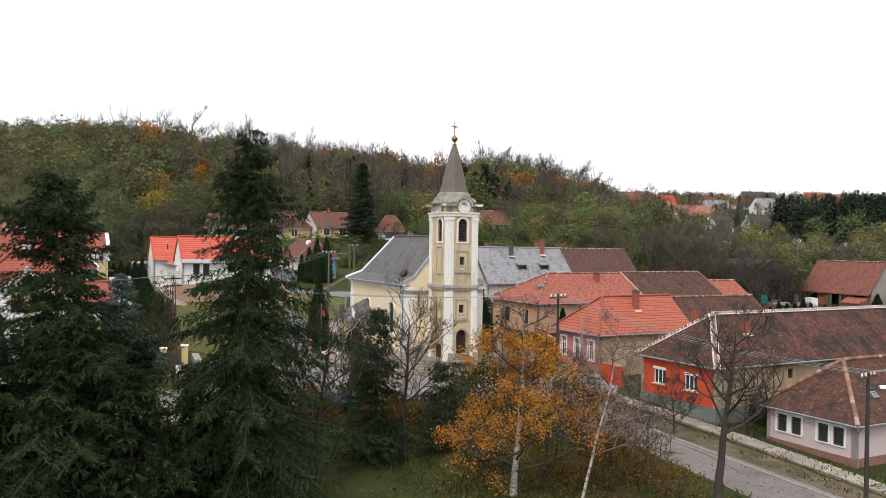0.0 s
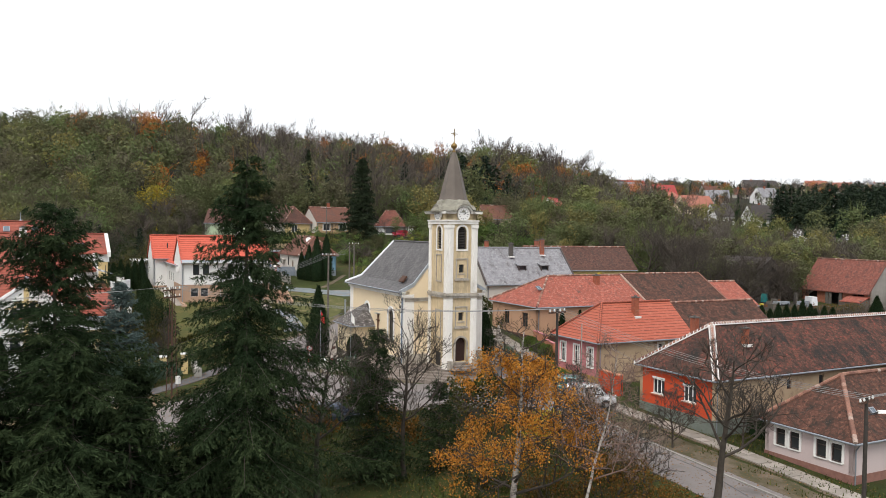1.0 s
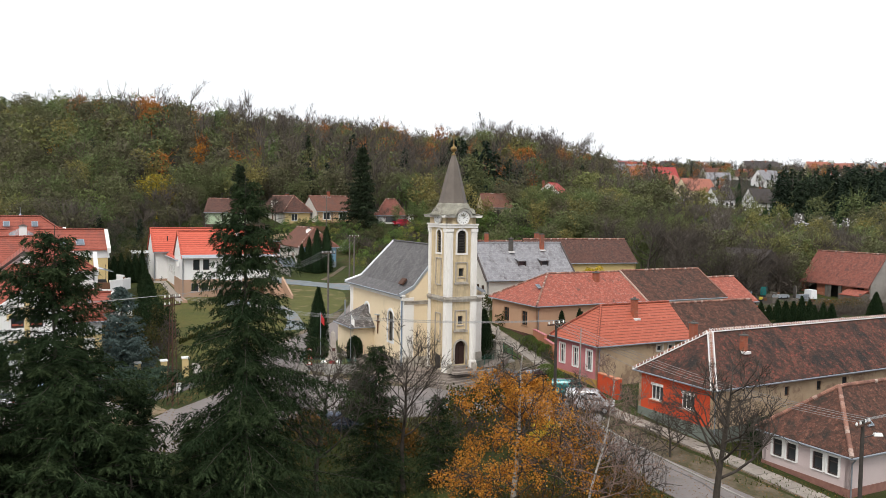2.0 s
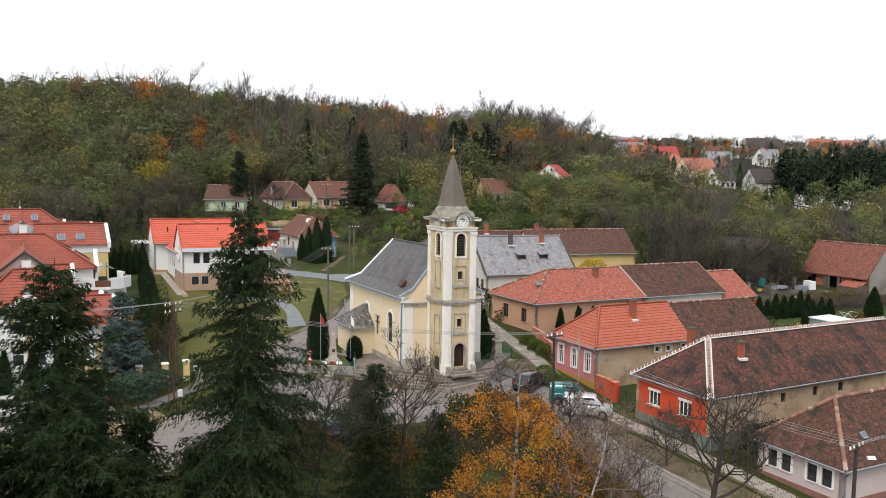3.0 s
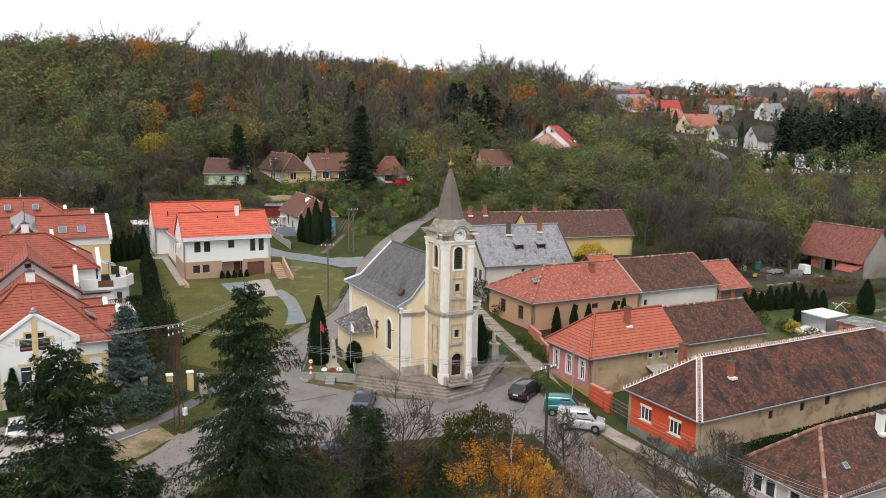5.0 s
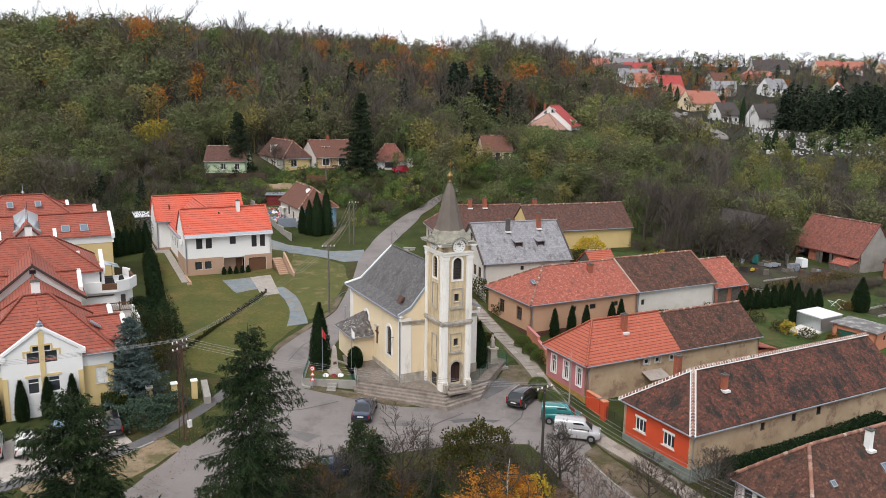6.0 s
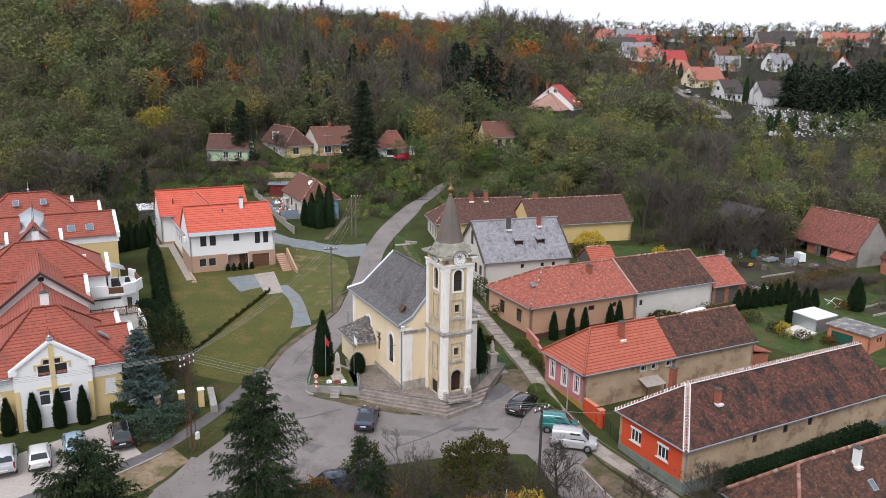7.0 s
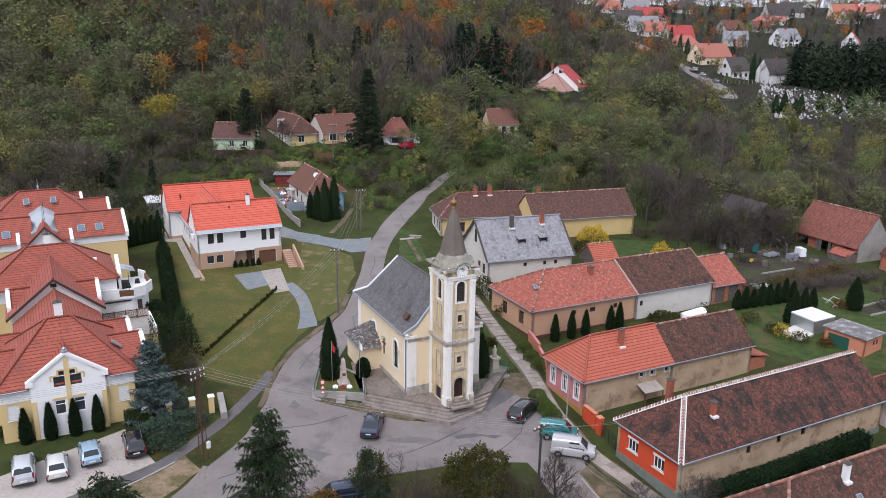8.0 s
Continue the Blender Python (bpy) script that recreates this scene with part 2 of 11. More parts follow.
M = {}
M["pane"] = glass("window_glass")
M["white_paint"] = plain("white_paint", (0.78, 0.78, 0.76), 0.5, wear=0.12)
M["white_metal"] = plain("white_sheet_metal", (0.72, 0.74, 0.76), 0.4, wear=0.15)
M["dark_frame"] = plain("dark_brown_frame", (0.05, 0.035, 0.03), 0.5)
M["brown_wood"] = surface("brown_wood", (0.16, 0.08, 0.045), (0.11, 0.055, 0.03), 6, rise=0.01, stretch=(1, 1, 0.2))
M["grey_wood"] = surface("weathered_grey_wood", (0.16, 0.14, 0.12), (0.09, 0.08, 0.07), 5, (0.22, 0.2, 0.18), 2.0, rise=0.01)
M["zinc"] = plain("zinc_sheet", (0.42, 0.46, 0.5), 0.38, 0.6, wear=0.3)
M["gutter"] = plain("grey_gutter", (0.3, 0.33, 0.37), 0.45, 0.5, wear=0.3)
M["iron"] = plain("dark_iron", (0.035, 0.035, 0.035), 0.55, 0.4)
M["rust_iron"] = surface("rusty_iron", (0.12, 0.06, 0.04), (0.07, 0.04, 0.03), 8, rough=0.8, rise=0.0)
M["gold"] = plain("dull_gilded_metal", (0.3, 0.2, 0.08), 0.5, 0.8, wear=0.5)
M["brick"] = tiles("chimney_brick", (0.34, 0.1, 0.055), (0.27, 0.085, 0.05), (0.3, 0.15, 0.1), (0.12, 0.08, 0.07), width=0.25, row=0.08, gap=0.012, deep=0.01)
M["cap"] = surface("sooty_concrete", (0.12, 0.11, 0.1), (0.07, 0.065, 0.06), 4)
M["concrete"] = surface("old_concrete", (0.36, 0.34, 0.31), (0.27, 0.26, 0.24), 1.5, (0.16, 0.15, 0.13), 0.6, (0.55, 0.75), 0.9, rise=0.01)
M["slab"] = surface("paving_slab", (0.4, 0.36, 0.32), (0.3, 0.27, 0.24), 2.5, (0.2, 0.17, 0.13), 0.8, (0.5, 0.8), 0.9, rise=0.01)
M["step"] = surface("worn_stone_step", (0.32, 0.275, 0.24), (0.22, 0.185, 0.16), 2.0, (0.13, 0.11, 0.09), 0.9, (0.48, 0.72), 0.9, rise=0.02, fine=9, grainy=(0.35, 1.0))
M["cream"] = surface("cream_yellow_plaster", (0.85, 0.71, 0.5), (0.8, 0.66, 0.45), 0.5, (0.58, 0.48, 0.33), 0.9, (0.57, 0.85), 0.9, rise=0.006, stretch=(1, 1, 0.35))
M["cream_worn"] = surface("stained_yellow_plaster", (0.72, 0.58, 0.37), (0.6, 0.47, 0.29), 0.9, (0.3, 0.25, 0.17), 1.2, (0.44, 0.7), 0.9, rise=0.008, stretch=(1, 1, 0.3))
M["trim_white"] = surface("weathered_white_plaster", (0.87, 0.85, 0.81), (0.82, 0.79, 0.73), 0.8, (0.42, 0.38, 0.31), 1.1, (0.55, 0.8), 0.9, rise=0.006, stretch=(1, 1, 0.35))
M["trim_worn"] = surface("grimy_grey_plaster", (0.5, 0.46, 0.4), (0.4, 0.36, 0.3), 1.2, (0.2, 0.18, 0.15), 1.6, (0.45, 0.7), 0.9, rise=0.01, stretch=(1, 1, 0.5))
M["slate"] = tiles("grey_slate", (0.115, 0.11, 0.11), (0.07, 0.067, 0.07), (0.17, 0.16, 0.155), (0.055, 0.054, 0.054), (0.5, 0.66), 0.28, 0.22, 0.6, 0.6, 0.012, 0.015, lichen=(0.22, 0.21, 0.2))
M["light_slate"] = tiles("pale_grey_slate", (0.25, 0.25, 0.265), (0.18, 0.18, 0.195), (0.33, 0.32, 0.325), (0.1, 0.09, 0.095), (0.52, 0.66), 0.4, 0.36, 0.6, 0.9, 0.018, 0.015, lichen=(0.44, 0.43, 0.43))
M["moss_slate"] = surface("mossy_stone_slates", (0.15, 0.135, 0.13), (0.04, 0.036, 0.034), 2.2, (0.42, 0.4, 0.38), 3.4, (0.54, 0.6), 0.9, rise=0.05, fine=9, grainy=(0.35, 0.8))
M["spire"] = surface("spire_sheet_metal", (0.17, 0.142, 0.12), (0.125, 0.105, 0.09), 0.6, (0.24, 0.2, 0.165), 0.8, (0.55, 0.8), 0.6, 0.0, rise=0.004, stretch=(1, 1, 0.2))
# next three: wide dark joints draw the courses' shadow lines in colour
M["red_new"] = tiles("bright_red_tiles", (0.52, 0.105, 0.065), (0.47, 0.09, 0.055), (0.56, 0.15, 0.095), (0.4, 0.08, 0.055), (0.62, 0.9), 80.0, 0.42, 0.65, 0.3, 0.04, 0.09)
M["red_villa"] = tiles("red_brown_tiles", (0.3, 0.078, 0.05), (0.255, 0.067, 0.043), (0.34, 0.105, 0.072), (0.15, 0.056, 0.045), (0.5, 0.74), 80.0, 0.36, 0.65, 0.6, 0.045, 0.09)
M["orange_tile"] = tiles("orange_red_tiles", (0.38, 0.1, 0.06), (0.34, 0.085, 0.05), (0.43, 0.14, 0.09), (0.26, 0.075, 0.052), (0.55, 0.8), 80.0, 0.34, 0.65, 0.5, 0.045, 0.09)
M["red_old"] = tiles("old_red_tiles", (0.36, 0.1, 0.068), (0.2, 0.062, 0.046), (0.45, 0.2, 0.15), (0.11, 0.058, 0.048), (0.55, 0.68), 0.24, 0.2, 0.85, 1.2, 0.025, 0.03, lichen=(0.42, 0.3, 0.25))
M["brown_old"] = tiles("mossy_brown_tiles", (0.106, 0.048, 0.034), (0.036, 0.024, 0.019), (0.2, 0.09, 0.062), (0.026, 0.023, 0.019), (0.5, 0.64), 0.24, 0.2, 0.9, 1.1, 0.025, 0.03, lichen=(0.2, 0.15, 0.12))
M["brown_red"] = tiles("patched_brown_tiles", (0.108, 0.05, 0.036), (0.03, 0.021, 0.017), (0.25, 0.06, 0.042), (0.022, 0.019, 0.017), (0.47, 0.6), 0.24, 0.2, 0.9, 0.7, 0.025, 0.03, lichen=(0.24, 0.16, 0.13))
M["far_tile"] = tiles("far_brown_tiles", (0.155, 0.065, 0.044), (0.105, 0.049, 0.036), (0.2, 0.092, 0.064), (0.1, 0.06, 0.05), (0.45, 0.7), 0.3, 0.3, 0.85, 0.5, 0.02, 0.03)
def ridge_clay():
    mat, nt, bsdf = nodes("ridge_tile_clay")
    oi = nt.nodes.new("ShaderNodeObjectInfo")
    col = mix(nt, ramp(nt, oi.outputs["Random"], 0.0, 0.75), (0.15, 0.068, 0.05), (0.31, 0.15, 0.105))
    col = mix(nt, ramp(nt, oi.outputs["Random"], 0.78, 0.95), col, (0.42, 0.33, 0.28))
    col = mix(nt, ramp(nt, noise_at(nt, 9.0, 5, 0.7), 0.5, 0.7), col, (0.09, 0.06, 0.05))
    link(nt, col, bsdf.inputs["Base Color"])
    bsdf.inputs["Roughness"].default_value = 0.85
    return mat


M["cap_tile"] = ridge_clay()
M["mortar"] = surface("white_mortar", (0.8, 0.79, 0.78), (0.66, 0.64, 0.62), 3, rise=0.01)
M["peach"] = surface("peach_plaster", (0.58, 0.36, 0.235), (0.53, 0.32, 0.205), 0.4, (0.44, 0.28, 0.19), 0.7, (0.58, 0.9), 0.9, rise=0.005)
M["orange"] = surface("orange_red_plaster", (0.62, 0.085, 0.03), (0.56, 0.075, 0.028), 0.5, (0.44, 0.09, 0.05), 0.9, (0.6, 0.9), 0.85, rise=0.005)
M["pink"] = surface("pink_plaster", (0.56, 0.22, 0.23), (0.5, 0.19, 0.2), 0.6, (0.44, 0.22, 0.2), 0.9, (0.55, 0.85), 0.9, rise=0.005)
M["lilac"] = surface("pale_pink_plaster", (0.62, 0.52, 0.51), (0.57, 0.47, 0.46), 0.5, (0.47, 0.4, 0.38), 0.8, (0.6, 0.9), 0.9, rise=0.005)
M["beige"] = surface("crumbling_beige_plaster", (0.55, 0.42, 0.285), (0.41, 0.295, 0.19), 0.35, (0.28, 0.185, 0.13), 0.5, (0.52, 0.6), 0.95, rise=0.015)
M["ochre"] = surface("ochre_plaster", (0.66, 0.5, 0.24), (0.6, 0.45, 0.2), 0.5, (0.5, 0.39, 0.22), 0.7, (0.55, 0.9), 0.9, rise=0.005)
M["chalk"] = surface("off_white_plaster", (0.66, 0.63, 0.58), (0.58, 0.55, 0.5), 0.4, (0.42, 0.38, 0.33), 0.5, (0.55, 0.75), 0.9, rise=0.006)
M["white_wall"] = surface("clean_white_plaster", (0.85, 0.85, 0.84), (0.82, 0.82, 0.81), 0.4, (0.76, 0.75, 0.73), 0.6, (0.6, 0.9), 0.85, rise=0.003)
M["villa_yellow"] = surface("warm_yellow_plaster", (0.7, 0.54, 0.27), (0.66, 0.5, 0.24), 0.5, (0.56, 0.43, 0.24), 0.7, (0.6, 0.95), 0.9, rise=0.004)
M["tan"] = surface("tan_plaster", (0.48, 0.32, 0.23), (0.44, 0.29, 0.2), 0.6, rise=0.004)
M["plinth_dark"] = surface("dark_red_plinth", (0.13, 0.06, 0.045), (0.09, 0.045, 0.035), 2, rise=0.01)
M["plinth_green"] = surface("grey_green_plinth", (0.2, 0.23, 0.2), (0.15, 0.17, 0.15), 1.2, rise=0.01)
M["plinth_ochre"] = surface("ochre_stone_plinth", (0.5, 0.3, 0.08), (0.36, 0.2, 0.06), 4, (0.25, 0.14, 0.06), 3, rise=0.02)
M["plinth_brown"] = surface("brown_brick_plinth", (0.3, 0.15, 0.12), (0.22, 0.11, 0.09), 3, rise=0.015)
M["blue_wall"] = surface("sky_blue_plaster", (0.32, 0.55, 0.72), (0.27, 0.48, 0.65), 0.6, rise=0.005)
M["green_wall"] = surface("pale_green_plaster", (0.5, 0.62, 0.42), (0.45, 0.56, 0.38), 0.6, rise=0.005)
M["barn_brick"] = tiles("barn_brickwork", (0.4, 0.15, 0.09), (0.32, 0.12, 0.075), (0.45, 0.24, 0.17), (0.24, 0.13, 0.1), width=0.28, row=0.09, gap=0.015, deep=0.01)
M["salmon"] = surface("salmon_plaster", (0.6, 0.25, 0.15), (0.54, 0.22, 0.13), 0.6, rise=0.004)
M["dark_green"] = plain("dark_green_paint", (0.02, 0.09, 0.065), 0.5)
M["steel_sheet"] = plain("galvanised_sheet", (0.5, 0.54, 0.56), 0.35, 0.75, wear=0.2)
M["asphalt"] = surface("worn_asphalt", (0.2278, 0.2042, 0.195), (0.1721, 0.1536, 0.1463), 0.22, (0.1163, 0.103, 0.0975), 0.3, (0.52, 0.72), 0.9, rise=0.008, fine=14, grainy=(0.35, 1.1))
M["asphalt_worn"] = surface("stained_asphalt", (0.17, 0.157, 0.153), (0.13, 0.12, 0.117), 0.5, (0.2, 0.187, 0.182), 0.8, (0.5, 0.7), 0.9, rise=0.008, fine=14, grainy=(0.35, 1.1))
M["clay"] = surface("bare_clay", (0.29, 0.215, 0.145), (0.22, 0.16, 0.105), 0.4, (0.085, 0.085, 0.03), 0.5, (0.44, 0.6), 0.95, rise=0.03, fine=10, grainy=(0.35, 0.9))
M["asphalt_dark"] = surface("patched_dark_asphalt", (0.12, 0.115, 0.12), (0.09, 0.088, 0.09), 0.6, (0.18, 0.17, 0.17), 0.5, (0.5, 0.8), 0.85, rise=0.006)
M["verge"] = surface("dusty_verge", (0.176, 0.1353, 0.0986), (0.1148, 0.0913, 0.0612), 0.5, (0.0574, 0.0549, 0.0204), 0.4, (0.45, 0.6), 0.95, rise=0.03, fine=10, grainy=(0.38, 0.9))
M["gravel"] = surface("blue_grey_gravel", (0.21, 0.245, 0.265), (0.15, 0.175, 0.19), 1.0, (0.23, 0.2, 0.165), 0.6, (0.5, 0.62), 0.95, rise=0.02, fine=12, grainy=(0.35, 1.0))
M["soil"] = surface("bare_garden_soil", (0.05, 0.038, 0.03), (0.03, 0.024, 0.019), 0.7, (0.05, 0.058, 0.022), 0.3, (0.47, 0.6), 0.95, rise=0.05, fine=6)
M["paver"] = tiles("small_pavers", (0.4, 0.36, 0.33), (0.34, 0.31, 0.28), (0.44, 0.39, 0.35), (0.27, 0.24, 0.2), (0.55, 0.85), 0.2, 0.1, 0.9, 0.4, 0.008, 0.004)
M["terrace"] = tiles("stone_setts", (0.24, 0.2, 0.175), (0.17, 0.145, 0.125), (0.28, 0.24, 0.2), (0.11, 0.095, 0.08), (0.45, 0.7), 0.3, 0.3, 0.9, 0.5, 0.02, 0.02)
M["lawn"] = surface("mown_lawn", (0.098, 0.096, 0.019), (0.058, 0.07, 0.0145), 0.18, (0.16, 0.112, 0.038), 0.3, (0.5, 0.7), 0.95, rise=0.06, fine=4, grainy=(0.36, 0.75))
M["bark"] = surface("grey_brown_bark", (0.0723, 0.0578, 0.0467), (0.0425, 0.0357, 0.0298), 4, (0.102, 0.0892, 0.0723), 2, rise=0.03, stretch=(1, 1, 0.2))
M["birch_bark"] = surface("white_birch_bark", (0.48, 0.44, 0.4), (0.3, 0.27, 0.24), 3, (0.05, 0.042, 0.038), 2.5, (0.48, 0.6), rise=0.01, stretch=(1, 1, 2.5))
M["twig"] = foliage("bare_twigs", (0.105, 0.085, 0.07), (0.135, 0.108, 0.088), (0.15, 0.135, 0.115), island=0.35, thin=0.0)
M["birch_twig"] = foliage("reddish_birch_twigs", (0.16, 0.105, 0.088), (0.2, 0.14, 0.118), (0.3, 0.26, 0.23), island=0.35, thin=0.0)
M["wood_bare"] = foliage("bare_woods", (0.058, 0.047, 0.039), (0.08, 0.066, 0.055), (0.104, 0.089, 0.075), scale=0.04, island=0.3, thin=0.0)
M["wood_olive"] = woods("olive_woods", (0.112, 0.096, 0.069), (0.12, 0.128, 0.061), (0.115, 0.165, 0.062), (0.235, 0.2, 0.07))
M["wood_under"] = woods("dark_scrub", (0.042, 0.05, 0.024), (0.062, 0.066, 0.032), (0.085, 0.078, 0.04), (0.12, 0.098, 0.05), island=0.3)
M["wood_green"] = woods("green_brush", (0.075, 0.11, 0.038), (0.095, 0.145, 0.044), (0.145, 0.195, 0.052), (0.26, 0.25, 0.06))
M["wood_gold"] = foliage("golden_woods", (0.34, 0.15, 0.025), (0.28, 0.11, 0.025), (0.27, 0.22, 0.03), scale=0.03, island=0.4)
M["wood_rust"] = foliage("rusty_woods", (0.299, 0.121, 0.035), (0.23, 0.0935, 0.035), (0.368, 0.154, 0.04), scale=0.03, island=0.35)
M["wood_dark"] = foliage("conifer_woods", (0.015, 0.026, 0.018), (0.021, 0.033, 0.022), (0.03, 0.043, 0.026), scale=0.05, island=0.35, thin=0.05, spec=0.05)
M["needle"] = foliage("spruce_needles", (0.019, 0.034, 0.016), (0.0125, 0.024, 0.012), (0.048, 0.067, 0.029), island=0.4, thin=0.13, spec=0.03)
M["blue_needle"] = foliage("blue_spruce_needles", (0.07, 0.1, 0.095), (0.05, 0.078, 0.072), (0.105, 0.14, 0.13), island=0.4, thin=0.05, spec=0.05)
M["thuja"] = foliage("thuja_green", (0.0127, 0.0263, 0.0119), (0.0179, 0.0331, 0.0136), (0.0306, 0.0459, 0.0187), island=0.45, thin=0.1, spec=0.06)
M["shrub"] = foliage("shrub_green", (0.0301, 0.0484, 0.0138), (0.0473, 0.0616, 0.0172), (0.1032, 0.0792, 0.0258), island=0.5)
M["birch_leaf"] = foliage("orange_birch_leaves", (0.47, 0.19, 0.026), (0.38, 0.135, 0.024), (0.5, 0.27, 0.05), island=0.4, thin=0.35)
M["undergrowth"] = foliage("dark_undergrowth", (0.0321, 0.0479, 0.0165), (0.0585, 0.0629, 0.0206), (0.117, 0.0823, 0.033), island=0.5)
M["privet"] = foliage("privet_green", (0.0344, 0.051, 0.0138), (0.0516, 0.066, 0.0172), (0.1032, 0.0704, 0.0189), island=0.45)
M["litter"] = foliage("leaf_litter", (0.2, 0.1, 0.035), (0.14, 0.075, 0.03), (0.3, 0.16, 0.04), island=0.5, thin=0.0)
M["forsythia"] = foliage("yellow_leaves", (0.55, 0.38, 0.035), (0.46, 0.33, 0.04), (0.4, 0.32, 0.05), island=0.35, thin=0.3)
M["bush_brown"] = foliage("olive_orange_leaves", (0.075, 0.075, 0.022), (0.12, 0.075, 0.02), (0.22, 0.09, 0.02), island=0.5)
M["grassblade"] = foliage("grass_blades", (0.06, 0.075, 0.02), (0.08, 0.085, 0.024), (0.13, 0.1, 0.04), island=0.5)


def ground_material():
    mat, nt, bsdf = nodes("grass_litter_and_wood_shade")
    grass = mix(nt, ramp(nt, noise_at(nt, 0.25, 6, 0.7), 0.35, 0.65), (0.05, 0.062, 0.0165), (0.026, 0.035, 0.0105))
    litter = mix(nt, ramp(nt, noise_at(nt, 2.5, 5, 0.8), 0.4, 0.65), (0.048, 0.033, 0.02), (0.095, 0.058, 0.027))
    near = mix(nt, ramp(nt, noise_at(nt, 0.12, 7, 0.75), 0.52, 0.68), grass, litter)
    # litter under the woods, its colour darkened to paint the shade between crowns
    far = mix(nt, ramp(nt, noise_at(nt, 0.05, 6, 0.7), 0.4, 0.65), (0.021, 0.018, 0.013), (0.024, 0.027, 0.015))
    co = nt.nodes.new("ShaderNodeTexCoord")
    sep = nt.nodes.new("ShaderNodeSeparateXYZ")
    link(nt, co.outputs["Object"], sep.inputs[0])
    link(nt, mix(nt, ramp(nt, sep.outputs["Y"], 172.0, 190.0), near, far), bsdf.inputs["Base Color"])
    bsdf.inputs["Roughness"].default_value = 0.95
    bsdf.inputs["Specular IOR Level"].default_value = 0.15
    bump(nt, bsdf, noise_at(nt, 6.0, 4, 0.8), 0.8, 0.08)
    return mat


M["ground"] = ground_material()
M["glazing"] = glass("grey_glazing", (0.3, 0.33, 0.35))
M["felt"] = surface("patched_roofing_felt", (0.2, 0.19, 0.19), (0.085, 0.08, 0.08), 1.6, (0.42, 0.42, 0.4), 0.8, (0.48, 0.62), 0.9, rise=0.01)
M["hut_red"] = surface("dark_red_boards", (0.2, 0.03, 0.03), (0.15, 0.025, 0.025), 2)
M["tan_peach"] = surface("light_peach_plaster", (0.66, 0.44, 0.26), (0.6, 0.4, 0.24), 0.5)
M["pale_tile"] = tiles("faded_pink_tiles", (0.4, 0.24, 0.19), (0.33, 0.19, 0.15), (0.45, 0.3, 0.24), (0.22, 0.14, 0.11))
M["dark_roof"] = tiles("dark_grey_brown_tiles", (0.07, 0.06, 0.058), (0.055, 0.048, 0.046), (0.09, 0.075, 0.07), (0.05, 0.045, 0.045), width=0.3, row=0.36)
M["coral_tile"] = tiles("coral_red_tiles", (0.36, 0.14, 0.1), (0.32, 0.12, 0.085), (0.4, 0.18, 0.13), (0.26, 0.11, 0.085), width=0.33, row=0.4)
M["crimson_tile"] = tiles("deep_red_tiles", (0.38, 0.06, 0.06), (0.33, 0.055, 0.052), (0.4, 0.09, 0.075), (0.27, 0.055, 0.052), width=0.33, row=0.4)
M["pipe_blue"] = plain("blue_grey_pipe", (0.2, 0.26, 0.34), 0.45, 0.3)
M["door_wood"] = surface("dark_brown_door", (0.05, 0.025, 0.02), (0.035, 0.018, 0.015), 5)
M["lichen"] = surface("lichen_grey_sheet", (0.3, 0.29, 0.24), (0.16, 0.15, 0.12), 1.6, (0.42, 0.4, 0.32), 1.2, (0.5, 0.75), 0.9, rise=0.03, fine=8)
M["stone_pale"] = surface("pale_limestone", (0.5, 0.45, 0.4), (0.4, 0.35, 0.31), 2, (0.26, 0.23, 0.2), 1.5, (0.5, 0.8))
M["flag_red"] = plain("red_cloth", (0.5, 0.03, 0.03), 0.8)
M["box_green"] = foliage("box_leaves", (0.085, 0.13, 0.03), (0.065, 0.105, 0.025), (0.12, 0.15, 0.04), island=0.35)
M["juniper"] = foliage("juniper_needles", (0.05, 0.085, 0.06), (0.04, 0.07, 0.05), (0.075, 0.105, 0.07), island=0.4, thin=0.1)
M["wood_needle"] = foliage("far_spruce_needles", (0.026, 0.038, 0.02), (0.02, 0.032, 0.018), (0.036, 0.05, 0.024), island=0.4, thin=0.1)
M["zinc_wall"] = surface("blue_grey_wall", (0.24, 0.28, 0.33), (0.2, 0.235, 0.28), 0.8)
M["pale_board"] = surface("pale_grey_boards", (0.42, 0.37, 0.33), (0.32, 0.28, 0.25), 2)
M["forsythia_flat"] = plain("yellow_paint", (0.55, 0.42, 0.04), 0.5)
M["stone_white"] = surface("white_gravestone", (0.55, 0.55, 0.55), (0.3, 0.3, 0.3), 0.35)


def slab_piece():
    mat, nt, bsdf = nodes("single_slab")
    oi = nt.nodes.new("ShaderNodeObjectInfo")
    col = mix(nt, oi.outputs["Random"], (0.34, 0.3, 0.265), (0.21, 0.185, 0.16))
    col = mix(nt, ramp(nt, noise_at(nt, 3.0, 5, 0.7), 0.5, 0.8), col, (0.2, 0.18, 0.14))
    link(nt, col, bsdf.inputs["Base Color"])
    bsdf.inputs["Roughness"].default_value = 0.9
    bump(nt, bsdf, noise_at(nt, 20, 3, 0.7), 0.4, 0.01)
    return mat


